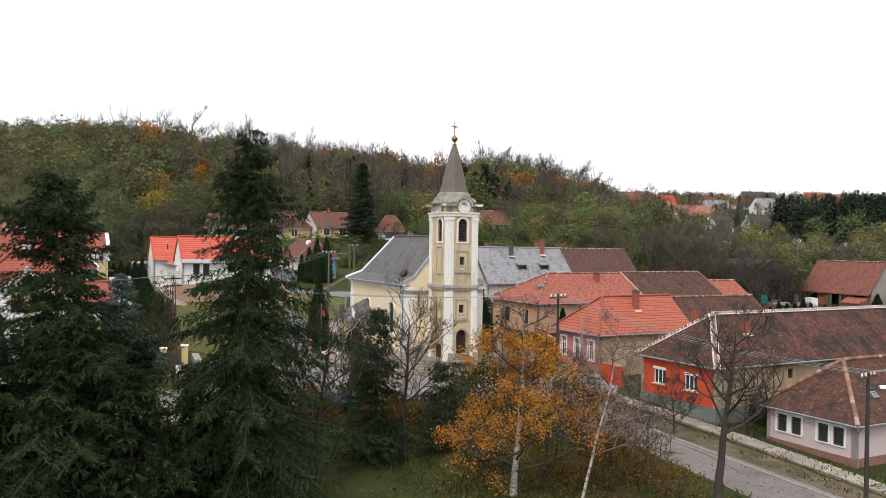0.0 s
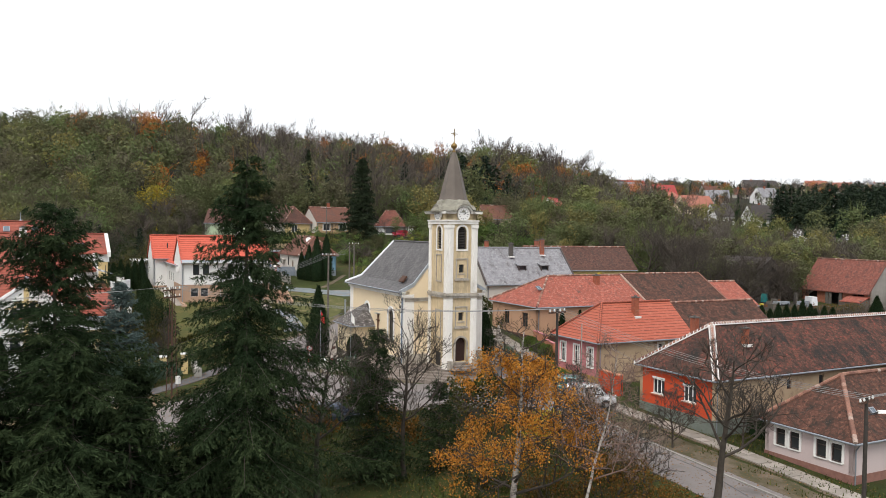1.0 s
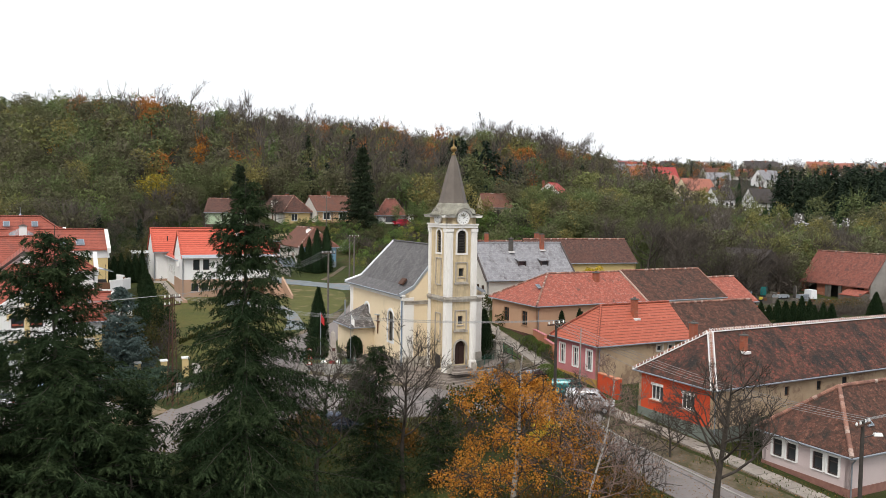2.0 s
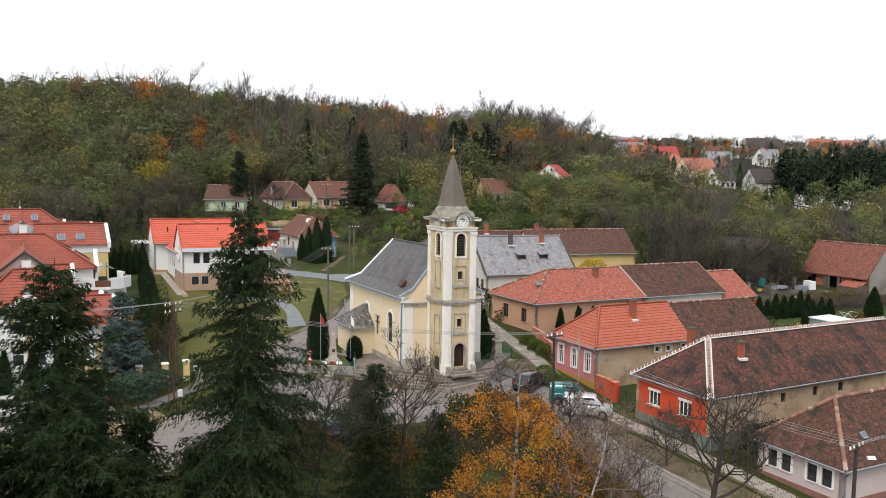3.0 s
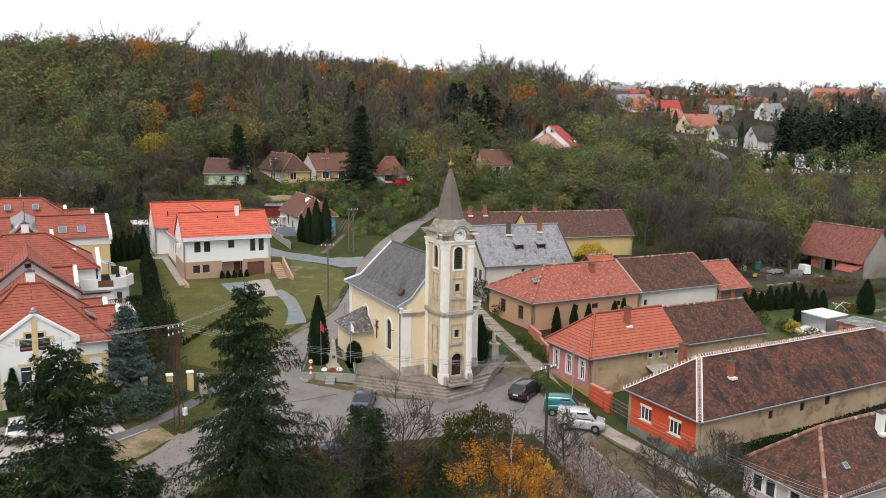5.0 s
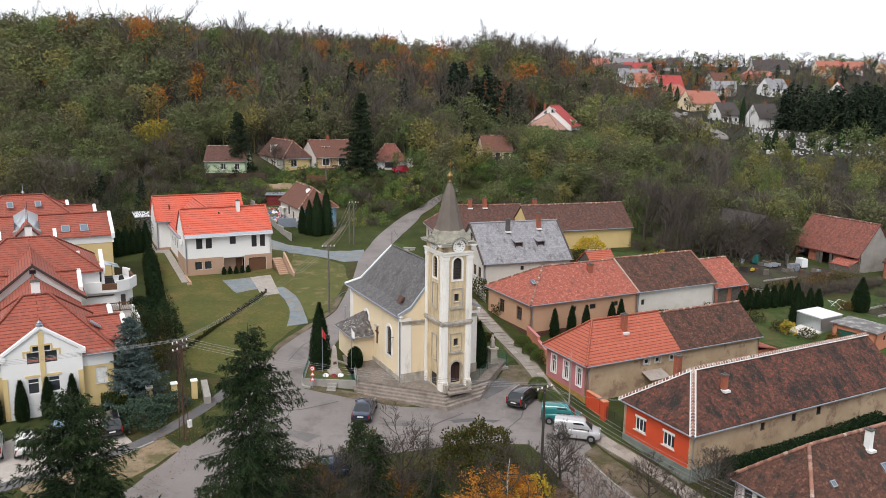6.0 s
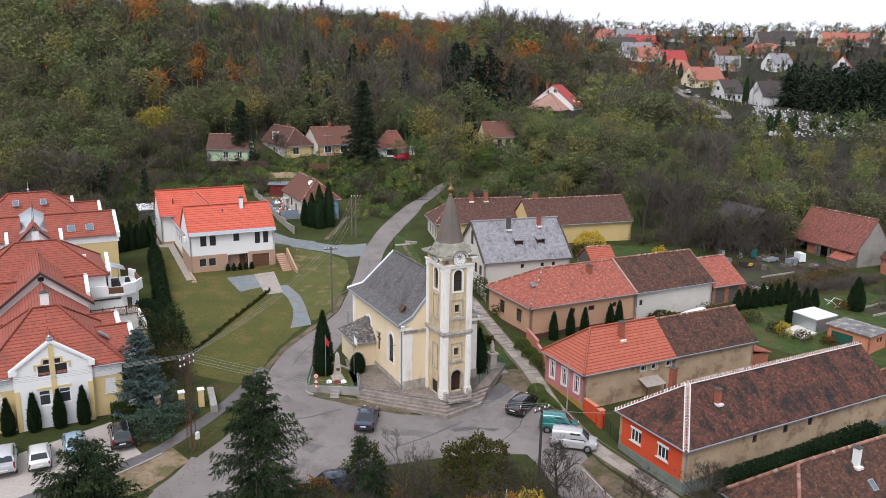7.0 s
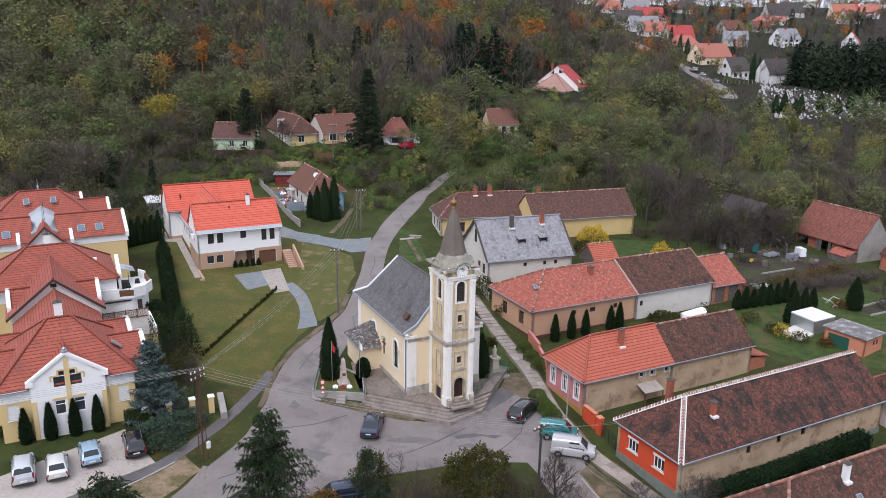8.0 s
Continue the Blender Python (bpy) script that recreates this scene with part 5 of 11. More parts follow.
flat_shed("metal_shed", "plain galvanised sheet metal shed with a flat roof", 45.3, 92.3, 31.0, 4.0, 3.4, -1.0, 2.1, "steel_sheet", "white_metal", "shed", extra=0.04)
flat_shed("garage", "salmon pink garage with dark green door and felt roof", 48.85, 86.6, 37.0, 4.0, 5.0, -1.3, 2.4, "salmon", "felt", "garage", door_w=2.6)
patch("concrete_slab", [(41.6, 92.8), (44.4, 95), (45.4, 92.2), (43, 90.4)], M["chalk"], 0.25, "pale broken concrete slab", "slab", kind="structure", deep=0.3)

# white two-storey house with bright red roofs
WHA = 27.7
dw = {"frame": "dark_frame", "panes": 1, "sill": False, "cross": False}
wh = house("family_house", "new white two-storey house with bright red tiles and tan base", -36.0, 106.1, WHA, 12.0, 7.0, 1.3, 7.35, 10.4, wall="white_wall", roof="red_new", cap="red_new", over=0.45, over_end=0.1, verge="red_new",
           openings={"S": [("win", 1.9, 3.9, 0.85, 1.45, dw), ("win", 3.2, 3.9, 0.85, 1.45, dw), ("win", 6.5, 4.3, 0.85, 1.1, dw), ("win", 9.5, 3.7, 0.75, 2.0, dw), ("win", 10.7, 3.7, 0.75, 2.0, dw),
                           ("win", 1.7, 1.0, 0.95, 1.1, dw), ("win", 3.0, 1.0, 0.95, 1.1, dw),
                           ("gap", 6.6, 0.1, 2.9, 2.3), ("door", 9.9, 0.05, 2.5, 2.1, {"slats": 5, "handle": False})],
                     "W": [("win", 4.6, 5.6, 0.5, 0.8, dw)]})
g = Geo().box(-0.03, 5.1, -0.03, 0.0, -1, 0.99).box(-0.03, 0.0, 0, 7.03, -1, 2.6)
g.box(-0.03, 1.2, -0.03, 0.0, 0.99, 2.6).box(2.2, 2.5, -0.03, 0.0, 0.99, 2.6).box(3.5, 5.1, -0.03, 0.0, 0.99, 2.6).box(1.2, 2.2, -0.03, 0.0, 2.12, 2.6).box(2.5, 3.5, -0.03, 0.0, 2.12, 2.6)
part("base_cladding", g, M["tan"], wh, "tan painted ground storey")
g = Geo().box(8.08, 8.62, -0.03, 0.0, -1, 2.6).box(11.18, 12.03, -0.03, 0.0, -1, 2.6).box(8.62, 11.18, -0.03, 0.0, 2.17, 2.6)
part("base_cladding", g, M["tan"], wh, "tan painted ground storey")
part("fascia", Geo().box(-0.1, 12.1, -0.62, -0.42, 5.55, 5.72), M["white_metal"], wh)
part("eave_sheet", Geo().add([(-0.1, -0.62, 5.72), (12.1, -0.62, 5.72), (12.1, -0.2, 6.0), (-0.1, -0.2, 6.0), (-0.1, -0.62, 5.7), (12.1, -0.62, 5.7), (12.1, -0.2, 5.9), (-0.1, -0.2, 5.9)], [(0, 1, 2, 3), (0, 4, 5, 1)]), M["zinc"], wh)
chimney(wh, 8.0, 3.0, 8.8, 10.0, 0.5, 0.5, "white_wall", False)
part("vent_pipe", Geo().tube((5.2, 2.6, 7.6), (5.2, 2.6, 8.6), 0.09), M["iron"], wh)
part("air_conditioner", Geo().box(-0.38, -0.05, 2.2, 3.1, 4.3, 4.9), M["white_paint"], wh)
part("porch_wall", Geo().box(5.17, 7.0, 1.0, 1.08, 0.0, 2.4).box(7.9, 8.03, 1.0, 1.08, 0.0, 2.4).box(7.0, 7.9, 1.0, 1.08, 2.1, 2.4), M["tan"], wh)
part("entrance_door", Geo().box(7.02, 7.88, 1.03, 1.09, 0.05, 2.08), M["brown_wood"], wh)
part("porch_floor", Geo().box(5.17, 8.03, 0.0, 1.0, -0.1, 0.06), M["slab"], wh)
stair = thing("garden_stair", "tan plastered outside stair beside the garage", "stairs", wh.matrix_basis @ pose(12.1, 0, 0), kind="structure")
for k in range(11):
    part("step", Geo().box(0.0, 1.35, -4.6 + 0.42 * k, 0.6, -0.6 + 0.0, -0.35 + 0.19 * (k + 1)), M["tan"], stair)
POTS = []
for k in range(5):
    t = thing("potted_conifer", "small clipped conifer beside the entrance", "shrub", wh.matrix_basis @ pose(5.0 + k * 0.85, -0.55, 0), group="conifers by the entrance")
    POTS.append(t)
whb = house("house_wing", "rear wing of the white house with bright red tiles", -45.1, 119.6, WHA, 13.6, 7.0, 2.0, 7.25, 10.3, wall="white_wall", roof="red_new", cap="red_new", over=0.45, over_end=0.1, verge="red_new", plinth="tan", plinth_h=0.7,
            openings={"S": [("win", 10.5, 3.6, 0.9, 1.2, dw)], "W": [("win", 3.5, 4.2, 0.6, 0.9, dw)]})
part("vent_pipe", Geo().tube((2.2, 1.4, 6.2), (2.2, 1.4, 7.2), 0.09), M["iron"], whb)
u, n2 = Vector((math.cos(radians(WHA)), math.sin(radians(WHA)))), Vector((-math.sin(radians(WHA)), math.cos(radians(WHA))))
p0 = Vector((-36.0, 106.1)) + u * 7.9 + n2 * 3.6
whl = house("house_wing", "link wing of the white house with red valley roof", p0.x, p0.y, WHA + 90, 13.5, 7.7, 1.6, 6.6, 10.15, wall="white_wall", roof="red_new", cap="red_new", over=0.3, plinth="tan", plinth_h=0.8,
            openings={"N": [("win", 3.5, 2.2, 0.9, 1.3, dw), ("win", 5.8, 2.2, 0.9, 1.3, dw), ("win", 8.0, 2.2, 0.9, 1.3, dw)]})
part("eave_sheet", Geo().box(-0.2, 12.6, 7.75, 8.25, 4.62, 4.78), M["zinc"], whl)
flat_shed("carport", "grey shed with a white flat roof behind the house", -52.0, 129.0, WHA, 6.5, 5.0, 3.0, 2.9, "gutter", "white_metal", "shed", extra=0.3)
tagged(part("retaining_wall", Geo().box(-0.15, 0.15, -4.5, 0, -0.6, 0.35).box(-0.5, 0.15, -4.8, -4.5, -0.6, 0.25), M["tan"], m=pose(-36.2, 106.2, 1.3, 0, 0, WHA)), "low tan garden wall with pale coping", "wall", kind="structure")
wq = [pose(-36.0, 106.1, 0, 0, 0, WHA) @ Vector(p) for p in ((-1.1, -3.2, 0), (-0.1, -3.2, 0), (-0.1, 16.0, 0), (-2.0, 16.0, 0), (-2.0, 22.5, 0), (-3.1, 22.5, 0), (-3.1, 15.2, 0), (-1.1, 14.2, 0))]
patch("pavement", [(p.x, p.y) for p in wq], M["slab"], 0.06, "pale slab strip along the white house", "pavement")
tagged(part("stair_wall", Geo().add([(0, -5.2, -0.4), (0.25, -5.2, -0.4), (0.25, 0, -0.4), (0, 0, -0.4), (0, -5.2, 0.5), (0.25, -5.2, 0.5), (0.25, 0, 2.6), (0, 0, 2.6)], [(4, 5, 6, 7), (0, 1, 5, 4), (1, 2, 6, 5), (2, 3, 7, 6), (3, 0, 4, 7)]), M["tan"], m=pose(-23.85, 112.2, 1.4, 0, 0, WHA)), "sloping tan stair wall with white top", "wall", kind="structure")

# the villa: three blocks one behind the other on one axis
VILLA = pose(-33.86, 63.93, 0, 0, 0, 29.7)


def skin(name, polys, parent, material="red_villa", thick=0.14, ridges=()):
    me = from_bm(solid_skin(polys, thick), name)
    me.materials.append(M[material])
    r = part(name, me, None, parent)
    if ridges:
        caps(ridges, M[material], r)
    return r


def hip_roof(name, parent, x, y0, y1, ez, rx, ry, rz):
    """A hipped roof over -x..x and y0..y1, with its short ridge at ry from -rx to rx."""
    a, b, c, d, e, f = (-x, y0, ez), (x, y0, ez), (x, y1, ez), (-x, y1, ez), (-rx, ry, rz), (rx, ry, rz)
    return skin(name, [[a, b, f, e], [b, c, f], [c, d, e, f], [d, a, e]], parent, ridges=[(e, f), (a, e), (b, f), (c, f), (d, e)])


def gable_roof(name, parent, hw, y0, y1, ez, rz, back=None):
    """A roof whose ridge runs along y; its ridge may end further back than its eaves."""
    r0, r1 = (0, y0, rz), (0, back or y1, rz)
    return skin(name, [[(-hw, y0, ez), r0, r1, (-hw, y1, ez)], [(hw, y0, ez), (hw, y1, ez), r1, r0]], parent, ridges=[(r0, r1)])


def coping(parent, p, q, w=0.42, h=0.5, name="parapet"):
    """A thick white coping that climbs from p to q on the end of a wing."""
    (x0, y0, z0), (x1, y1, z1) = p, q
    return part(name, Geo().add([(x0 - w / 2, y0, z0 - h), (x0 + w / 2, y0, z0 - h), (x1 + w / 2, y1, z1 - h), (x1 - w / 2, y1, z1 - h), (x0 - w / 2, y0, z0 + 0.2), (x0 + w / 2, y0, z0 + 0.2), (x1 + w / 2, y1, z1 + 0.2), (x1 - w / 2, y1, z1 + 0.2)],
                                [(3, 2, 1, 0), (4, 5, 6, 7), (0, 1, 5, 4), (1, 2, 6, 5), (2, 3, 7, 6), (3, 0, 4, 7)]), M["white_wall"], parent)


def lean_wing(parent, s, x0, x1, y0, y1, y2, ez, rz, band=1.2, low=-1.0, yellow=True):
    """A side wing: its ridge runs across, from x0 inside the main roof to a white coped end wall at x1."""
    a, b = sorted((s * x0, s * x1))
    part("wing_wall", Geo().box(a, b, y0 + 0.35, y2 - 0.35, low, ez - band), M["villa_yellow" if yellow else "white_wall"], parent)
    part("wing_band", Geo().box(a - 0.02, b + 0.02, y0 + 0.3, y2 - 0.3, ez - band, ez - 0.05), M["white_wall"], parent)
    skin("wing_roof", [[(a, y0, ez), (b, y0, ez), (b, y1, rz), (a, y1, rz)], [(a, y1, rz), (b, y1, rz), (b, y2, ez), (a, y2, ez)]], parent, ridges=[((a, y1, rz), (b, y1, rz))])
    end = s * (x1 + 0.1)
    part("end_wall", Geo().add([(end - 0.1, y0 + 0.3, ez - band), (end - 0.1, y2 - 0.3, ez - band), (end - 0.1, y1, rz), (end + 0.1, y0 + 0.3, ez - band), (end + 0.1, y2 - 0.3, ez - band), (end + 0.1, y1, rz)], [(0, 1, 2), (5, 4, 3), (0, 3, 4, 1), (1, 4, 5, 2), (2, 5, 3, 0)]), M["white_wall"], parent)
    coping(parent, (end, y0 - 0.1, ez), (end, y1 - 0.4, rz - 0.1))
    coping(parent, (end, y2 + 0.1, ez), (end, y1 + 0.4, rz - 0.1))


def villa_walls(h, x, y0, y1, low, split, top, holes=()):
    """Yellow walls with a white band above, and windows with closed white shutters in the front."""
    for name, z0, z1, mat, out in (("wall", low, split, "villa_yellow", 0.0), ("upper_band", split, top, "white_wall", 0.03)):
        me = wall_mesh(name, [(0, z0), (2 * x + 2 * out, z0), (2 * x + 2 * out, z1), (0, z1)], [q for q in holes if z0 < q[1] < z1], 0.3)
        me.materials.append(M[mat])
        part(name, me, None, h, m=pose(-x - out, y0 - out, 0))
        for s in (-1, 1):
            part(name, Geo().box(min(s * x, s * (x - 0.3)) - (out if s < 0 else 0), max(s * x, s * (x - 0.3)) + (out if s > 0 else 0), y0 + 0.3, y1, z0, z1), M[mat], h)
    for x0, z0, x1, z1 in holes:
        window(h, pose(-x + (x0 + x1) / 2, y0, z0), x1 - x0, z1 - z0, shutter=True, panes=1)


v1 = thing("villa_wing", "front villa wing with white stepped gable and red tile roof", "villa", VILLA)
villa_walls(v1, 5.6, 0.0, 10.0, -1.6, 3.0, 4.25, [(0.55, 1.3, 1.5, 2.75), (9.7, 1.3, 10.65, 2.75)])
hip_roof("roof", v1, 5.95, -0.35, 10.4, 4.25, 1.05, 5.0, 8.65)
part("gutter", Geo().tube((-5.95, -0.42, 4.12), (-3.3, -0.42, 4.12), 0.07), M["gutter"], v1)
part("gutter", Geo().tube((3.3, -0.42, 4.12), (5.95, -0.42, 4.12), 0.07), M["gutter"], v1)
gh = [(1.95, 3.95, 2.88, 4.95), (3.32, 3.95, 4.25, 4.95), (2.42, 5.0, 2.88, 5.45), (3.32, 5.0, 3.78, 5.45), (1.85, 1.25, 2.75, 2.65), (3.45, 1.25, 4.35, 2.65)]
me = wall_mesh("gable_wall", [(0, -1.6), (6.2, -1.6), (6.2, 4.65), (3.1, 6.95), (0, 4.65)], gh, 0.35)
me.materials.append(M["white_wall"])
gm = pose(-3.1, -0.45, 0)
part("gable_wall", me, None, v1, m=gm)
for x0, z0, x1, z1 in gh:
    window(v1, gm @ pose((x0 + x1) / 2, 0, z0), x1 - x0, z1 - z0, "dark_frame" if z0 > 3 else "white_paint", panes=1, sill=False)
yg = Geo().box(2.9, 3.3, -0.06, 0.0, -1.0, 6.7)
for s in (-1, 1):
    for x0, x1, z0, z1 in ((0.2, 0.82, 5.47, 5.62), (0.72, 0.87, 5.0, 5.47), (0.87, 1.45, 4.97, 5.12), (1.3, 1.45, 4.55, 4.97), (0.25, 1.4, 2.75, 2.95), (2.7, 3.1, -1.0, 2.9)):
        yg.box(min(3.1 + s * x0, 3.1 + s * x1), max(3.1 + s * x0, 3.1 + s * x1), -0.05, 0.0, z0, z1)
part("gable_ornament", yg, M["villa_yellow"], v1, "stepped yellow plaster ornament", m=gm)
for s in (-1, 1):
    part("gable_coping", Geo().add([(s * 3.3, -0.6, 4.6), (s * 3.3, -0.1, 4.6), (0, -0.1, 6.98), (0, -0.6, 6.98), (s * 3.3, -0.6, 4.86), (s * 3.3, -0.1, 4.86), (0, -0.1, 7.24), (0, -0.6, 7.24)], [(3, 2, 1, 0), (4, 5, 6, 7), (0, 1, 5, 4), (1, 2, 6, 5), (2, 3, 7, 6), (3, 0, 4, 7)]), M["white_wall"], v1)
    a, b = sorted((s * 2.75, s * 3.4))
    part("coping_foot", Geo().box(a, b, -0.62, -0.1, 4.4, 4.85), M["white_wall"], v1)
part("gable_finial", Geo().lathe([(0.22, 0), (0.3, 0.1), (0.3, 0.22), (0.12, 0.3), (0.2, 0.4), (0.05, 0.55)], 8), M["gutter"], v1, m=pose(0, -0.35, 7.1))
gable_roof("gable_tiles", v1, 3.2, -0.3, -0.2, 4.55, 6.9, back=3.1)
for s in (-1, 1):
    lean_wing(v1, s, 3.0, 6.95, 1.6, 5.2, 8.6, 4.7, 6.0)
    lean_wing(v1, s, 2.0, 6.3, 7.4, 10.4, 13.0, 4.8, 5.7)
gable_roof("link_roof", v1, 4.25, 8.0, 16.0, 4.8, 8.1)
chimney(v1, 0.05, 7.6, 7.6, 9.3, 0.75, 0.6, "white_wall")
skylight_at = pose(4.6, 3.4, 5.75, 0, 40, 0)
part("roof_light", Geo().box(-0.55, 0.55, -0.4, 0.4, -0.02, 0.08), M["gutter"], v1, m=skylight_at)

v2 = thing("villa_wing", "middle villa wing with a broad dark-edged white gable", "villa", VILLA)
villa_walls(v2, 6.7, 22.0, 31.0, -1.0, 5.2, 6.8)
hip_roof("roof", v2, 7.05, 21.4, 31.6, 6.85, 2.2, 26.5, 10.28)
me = wall_mesh("gable_wall", [(0, -1.0), (8.7, -1.0), (8.7, 5.75), (4.35, 9.25), (0, 5.75)], [(4.05, 8.2, 4.65, 8.65)], 0.35)
me.materials.append(M["white_wall"])
part("gable_wall", me, None, v2, m=pose(-4.35, 16.1, 0))
window(v2, pose(0, 16.1, 8.2), 0.6, 0.45, "dark_frame", panes=1, sill=False)
for s in (-1, 1):
    part("side_wall", Geo().box(min(s * 4.35, s * 4.05), max(s * 4.35, s * 4.05), 16.45, 22.0, -1.0, 5.7), M["white_wall"], v2)
    part("verge_board", Geo().add([(s * 4.85, 15.55, 5.1), (s * 4.85, 15.7, 5.1), (0, 15.7, 9.02), (0, 15.55, 9.02), (s * 4.85, 15.55, 5.42), (s * 4.85, 15.7, 5.42), (0, 15.7, 9.34), (0, 15.55, 9.34)], [(3, 2, 1, 0), (4, 5, 6, 7), (0, 1, 5, 4), (1, 2, 6, 5), (2, 3, 7, 6), (3, 0, 4, 7)]), M["dark_frame"], v2)
    lean_wing(v2, s, 2.0, 4.35, 17.6, 19.6, 21.6, 5.9, 7.5)
    coping(v2, (s * 7.2, 22.9, 6.6), (s * 7.2, 25.2, 8.4))
    part("end_wall", Geo().box(min(s * 7.0, s * 7.3), max(s * 7.0, s * 7.3), 22.9, 25.4, 4.0, 6.9), M["white_wall"], v2)
gable_roof("gable_tiles", v2, 4.85, 15.6, 21.2, 5.4, 9.32, back=25.2)
chimney(v2, 0.05, 27.3, 9.8, 11.4, 0.75, 0.6, "white_wall")
part("roof_vent", Geo().box(4.6, 5.0, 24.2, 24.6, 7.2, 8.7), M["white_wall"], v2)

v3 = thing("villa_wing", "rear villa wing with red tile roof and roof windows", "villa", VILLA)
me = wall_mesh("gable_wall", [(0, 0), (4.8, 0), (4.8, 7.75), (2.4, 10.1), (0, 7.75)], [], 0.35)
me.materials.append(M["white_wall"])
part("gable_wall", me, None, v3, m=pose(-2.4, 36.4, 0))
for s in (-1, 1):
    part("verge_board", Geo().add([(s * 2.75, 35.9, 7.3), (s * 2.75, 36.05, 7.3), (0, 36.05, 10.0), (0, 35.9, 10.0), (s * 2.75, 35.9, 7.6), (s * 2.75, 36.05, 7.6), (0, 36.05, 10.3), (0, 35.9, 10.3)], [(3, 2, 1, 0), (4, 5, 6, 7), (0, 1, 5, 4), (1, 2, 6, 5), (2, 3, 7, 6), (3, 0, 4, 7)]), M["dark_frame"], v3)
    lean_wing(v3, s, 1.4, 9.8, 37.2, 41.2, 46.0, 8.2, 10.6, band=1.1, low=1.0)
    coping(v3, (s * 3.1, 36.9, 7.9), (s * 3.1, 38.6, 9.0))
    lean_wing(v3, s, 3.0, 8.9, 49.0, 52.0, 56.5, 8.2, 10.2, low=2.0)
    lean_wing(v3, s, 2.0, 5.6, 53.0, 56.5, 59.0, 8.6, 10.4, low=2.0)
    for xx in (4.4, 6.6):
        slope = math.degrees(math.atan(2.4 / 4.0))
        rw = part("roof_window", Geo().box(-0.5, 0.5, -0.65, 0.65, -0.06, 0.08), M["gutter"], v3, m=pose(s * xx, 38.5, 9.05, slope, 0, 0))
        part("pane", Geo().box(-0.4, 0.4, -0.54, 0.54, 0.08, 0.1), M["sky_pane"], rw)
    rw = part("roof_window", Geo().box(-0.4, 0.4, -0.5, 0.5, -0.06, 0.08), M["gutter"], v3, m=pose(s * 1.7, 48.8, 11.1, 42, 0, 0))
    part("pane", Geo().box(-0.3, 0.3, -0.4, 0.4, 0.08, 0.1), M["sky_pane"], rw)
gable_roof("gable_tiles", v3, 2.7, 35.9, 40.0, 7.5, 10.25)
hip_roof("roof", v3, 7.4, 45.2, 58.5, 8.4, 2.5, 51.5, 12.1)
part("core_wall", Geo().box(-7.0, 7.0, 42.0, 58.0, 1.5, 8.4), M["white_wall"], v3)
part("roof_spike", Geo().lathe([(0.5, 0), (0.25, 0.4), (0.08, 0.6), (0.2, 0.8), (0.05, 1.1), (0.03, 2.0)], 8), M["gutter"], v3, m=pose(0, 53.5, 11.4))

# balcony between the front and the middle wing
BAL = [(4.4, 20.5), (6.75, 20.3), (8.3, 20.1), (9.7, 20.8), (10.7, 22.6), (10.5, 26.4), (9.9, 27.6), (4.4, 27.6)]
t = thing("balcony", "white curved balcony with brown lattice railing", "balcony", VILLA)
part("lower_body", Geo().prism([(4.4, 20.9), (8.1, 20.7), (9.3, 21.4), (10.1, 22.8), (9.9, 26.6), (4.4, 27.2)], -0.8, 2.6), M["villa_yellow"], t)
part("upper_body", Geo().prism([(4.4, 20.85), (8.15, 20.6), (9.4, 21.3), (10.2, 22.8), (10.0, 26.7), (4.4, 27.3)], 2.6, 4.5), M["white_wall"], t)
part("floor_edge", Geo().prism(BAL, 4.5, 4.8), M["white_wall"], t)
part("band", Geo().box(5.0, 8.0, 20.5, 20.62, 4.05, 4.2), M["dark_frame"], t)
part("door", Geo().box(8.7, 9.2, 20.85, 20.95, 2.0, 4.0), M["dark_frame"], t, m=None)
for k, (p, q) in enumerate(zip(BAL[:-1], BAL[1:-1])):
    d = Vector((q[0] - p[0], q[1] - p[1]))
    n = Vector((-d.y, d.x)).normalized() * 0.2
    lat = k in (1, 4)
    part("lattice" if lat else "parapet", Geo().prism([p, q, (q[0] + n.x, q[1] + n.y), (p[0] + n.x, p[1] + n.y)], 4.8, 5.5 if lat else 5.75), M["brown_wood" if lat else "white_wall"], t)
lg = Geo().box(4.5, 9.5, 17.9, 17.98, 3.75, 3.85).box(4.5, 9.5, 17.9, 17.98, 2.9, 3.0)
for k in range(25):
    lg.tube((4.5 + k * 0.19, 17.94, 2.95), (4.7 + k * 0.19, 17.94, 3.8), 0.02, n=4)
    lg.tube((4.7 + k * 0.19, 17.93, 2.95), (4.5 + k * 0.19, 17.93, 3.8), 0.02, n=4)
for k in range(5):
    lg.box(4.5 + k * 1.22, 4.62 + k * 1.22, 17.86, 18.0, 2.8, 3.95)
part("lattice_rail", lg, M["brown_wood"], t)
part("terrace_slab", Geo().box(4.4, 9.6, 12.6, 20.9, -0.8, 2.6), M["villa_yellow"], t)
part("terrace_floor", Geo().box(4.4, 9.7, 12.5, 20.85, 2.6, 2.75), M["concrete"], t)
part("terrace_parapet", Geo().box(9.4, 9.6, 12.6, 17.8, 2.75, 3.5), M["white_wall"], t)
part("furniture_cover", Geo().box(5.6, 8.4, 23.2, 24.6, 4.8, 5.5, 0.15), M["dark_room"], t)
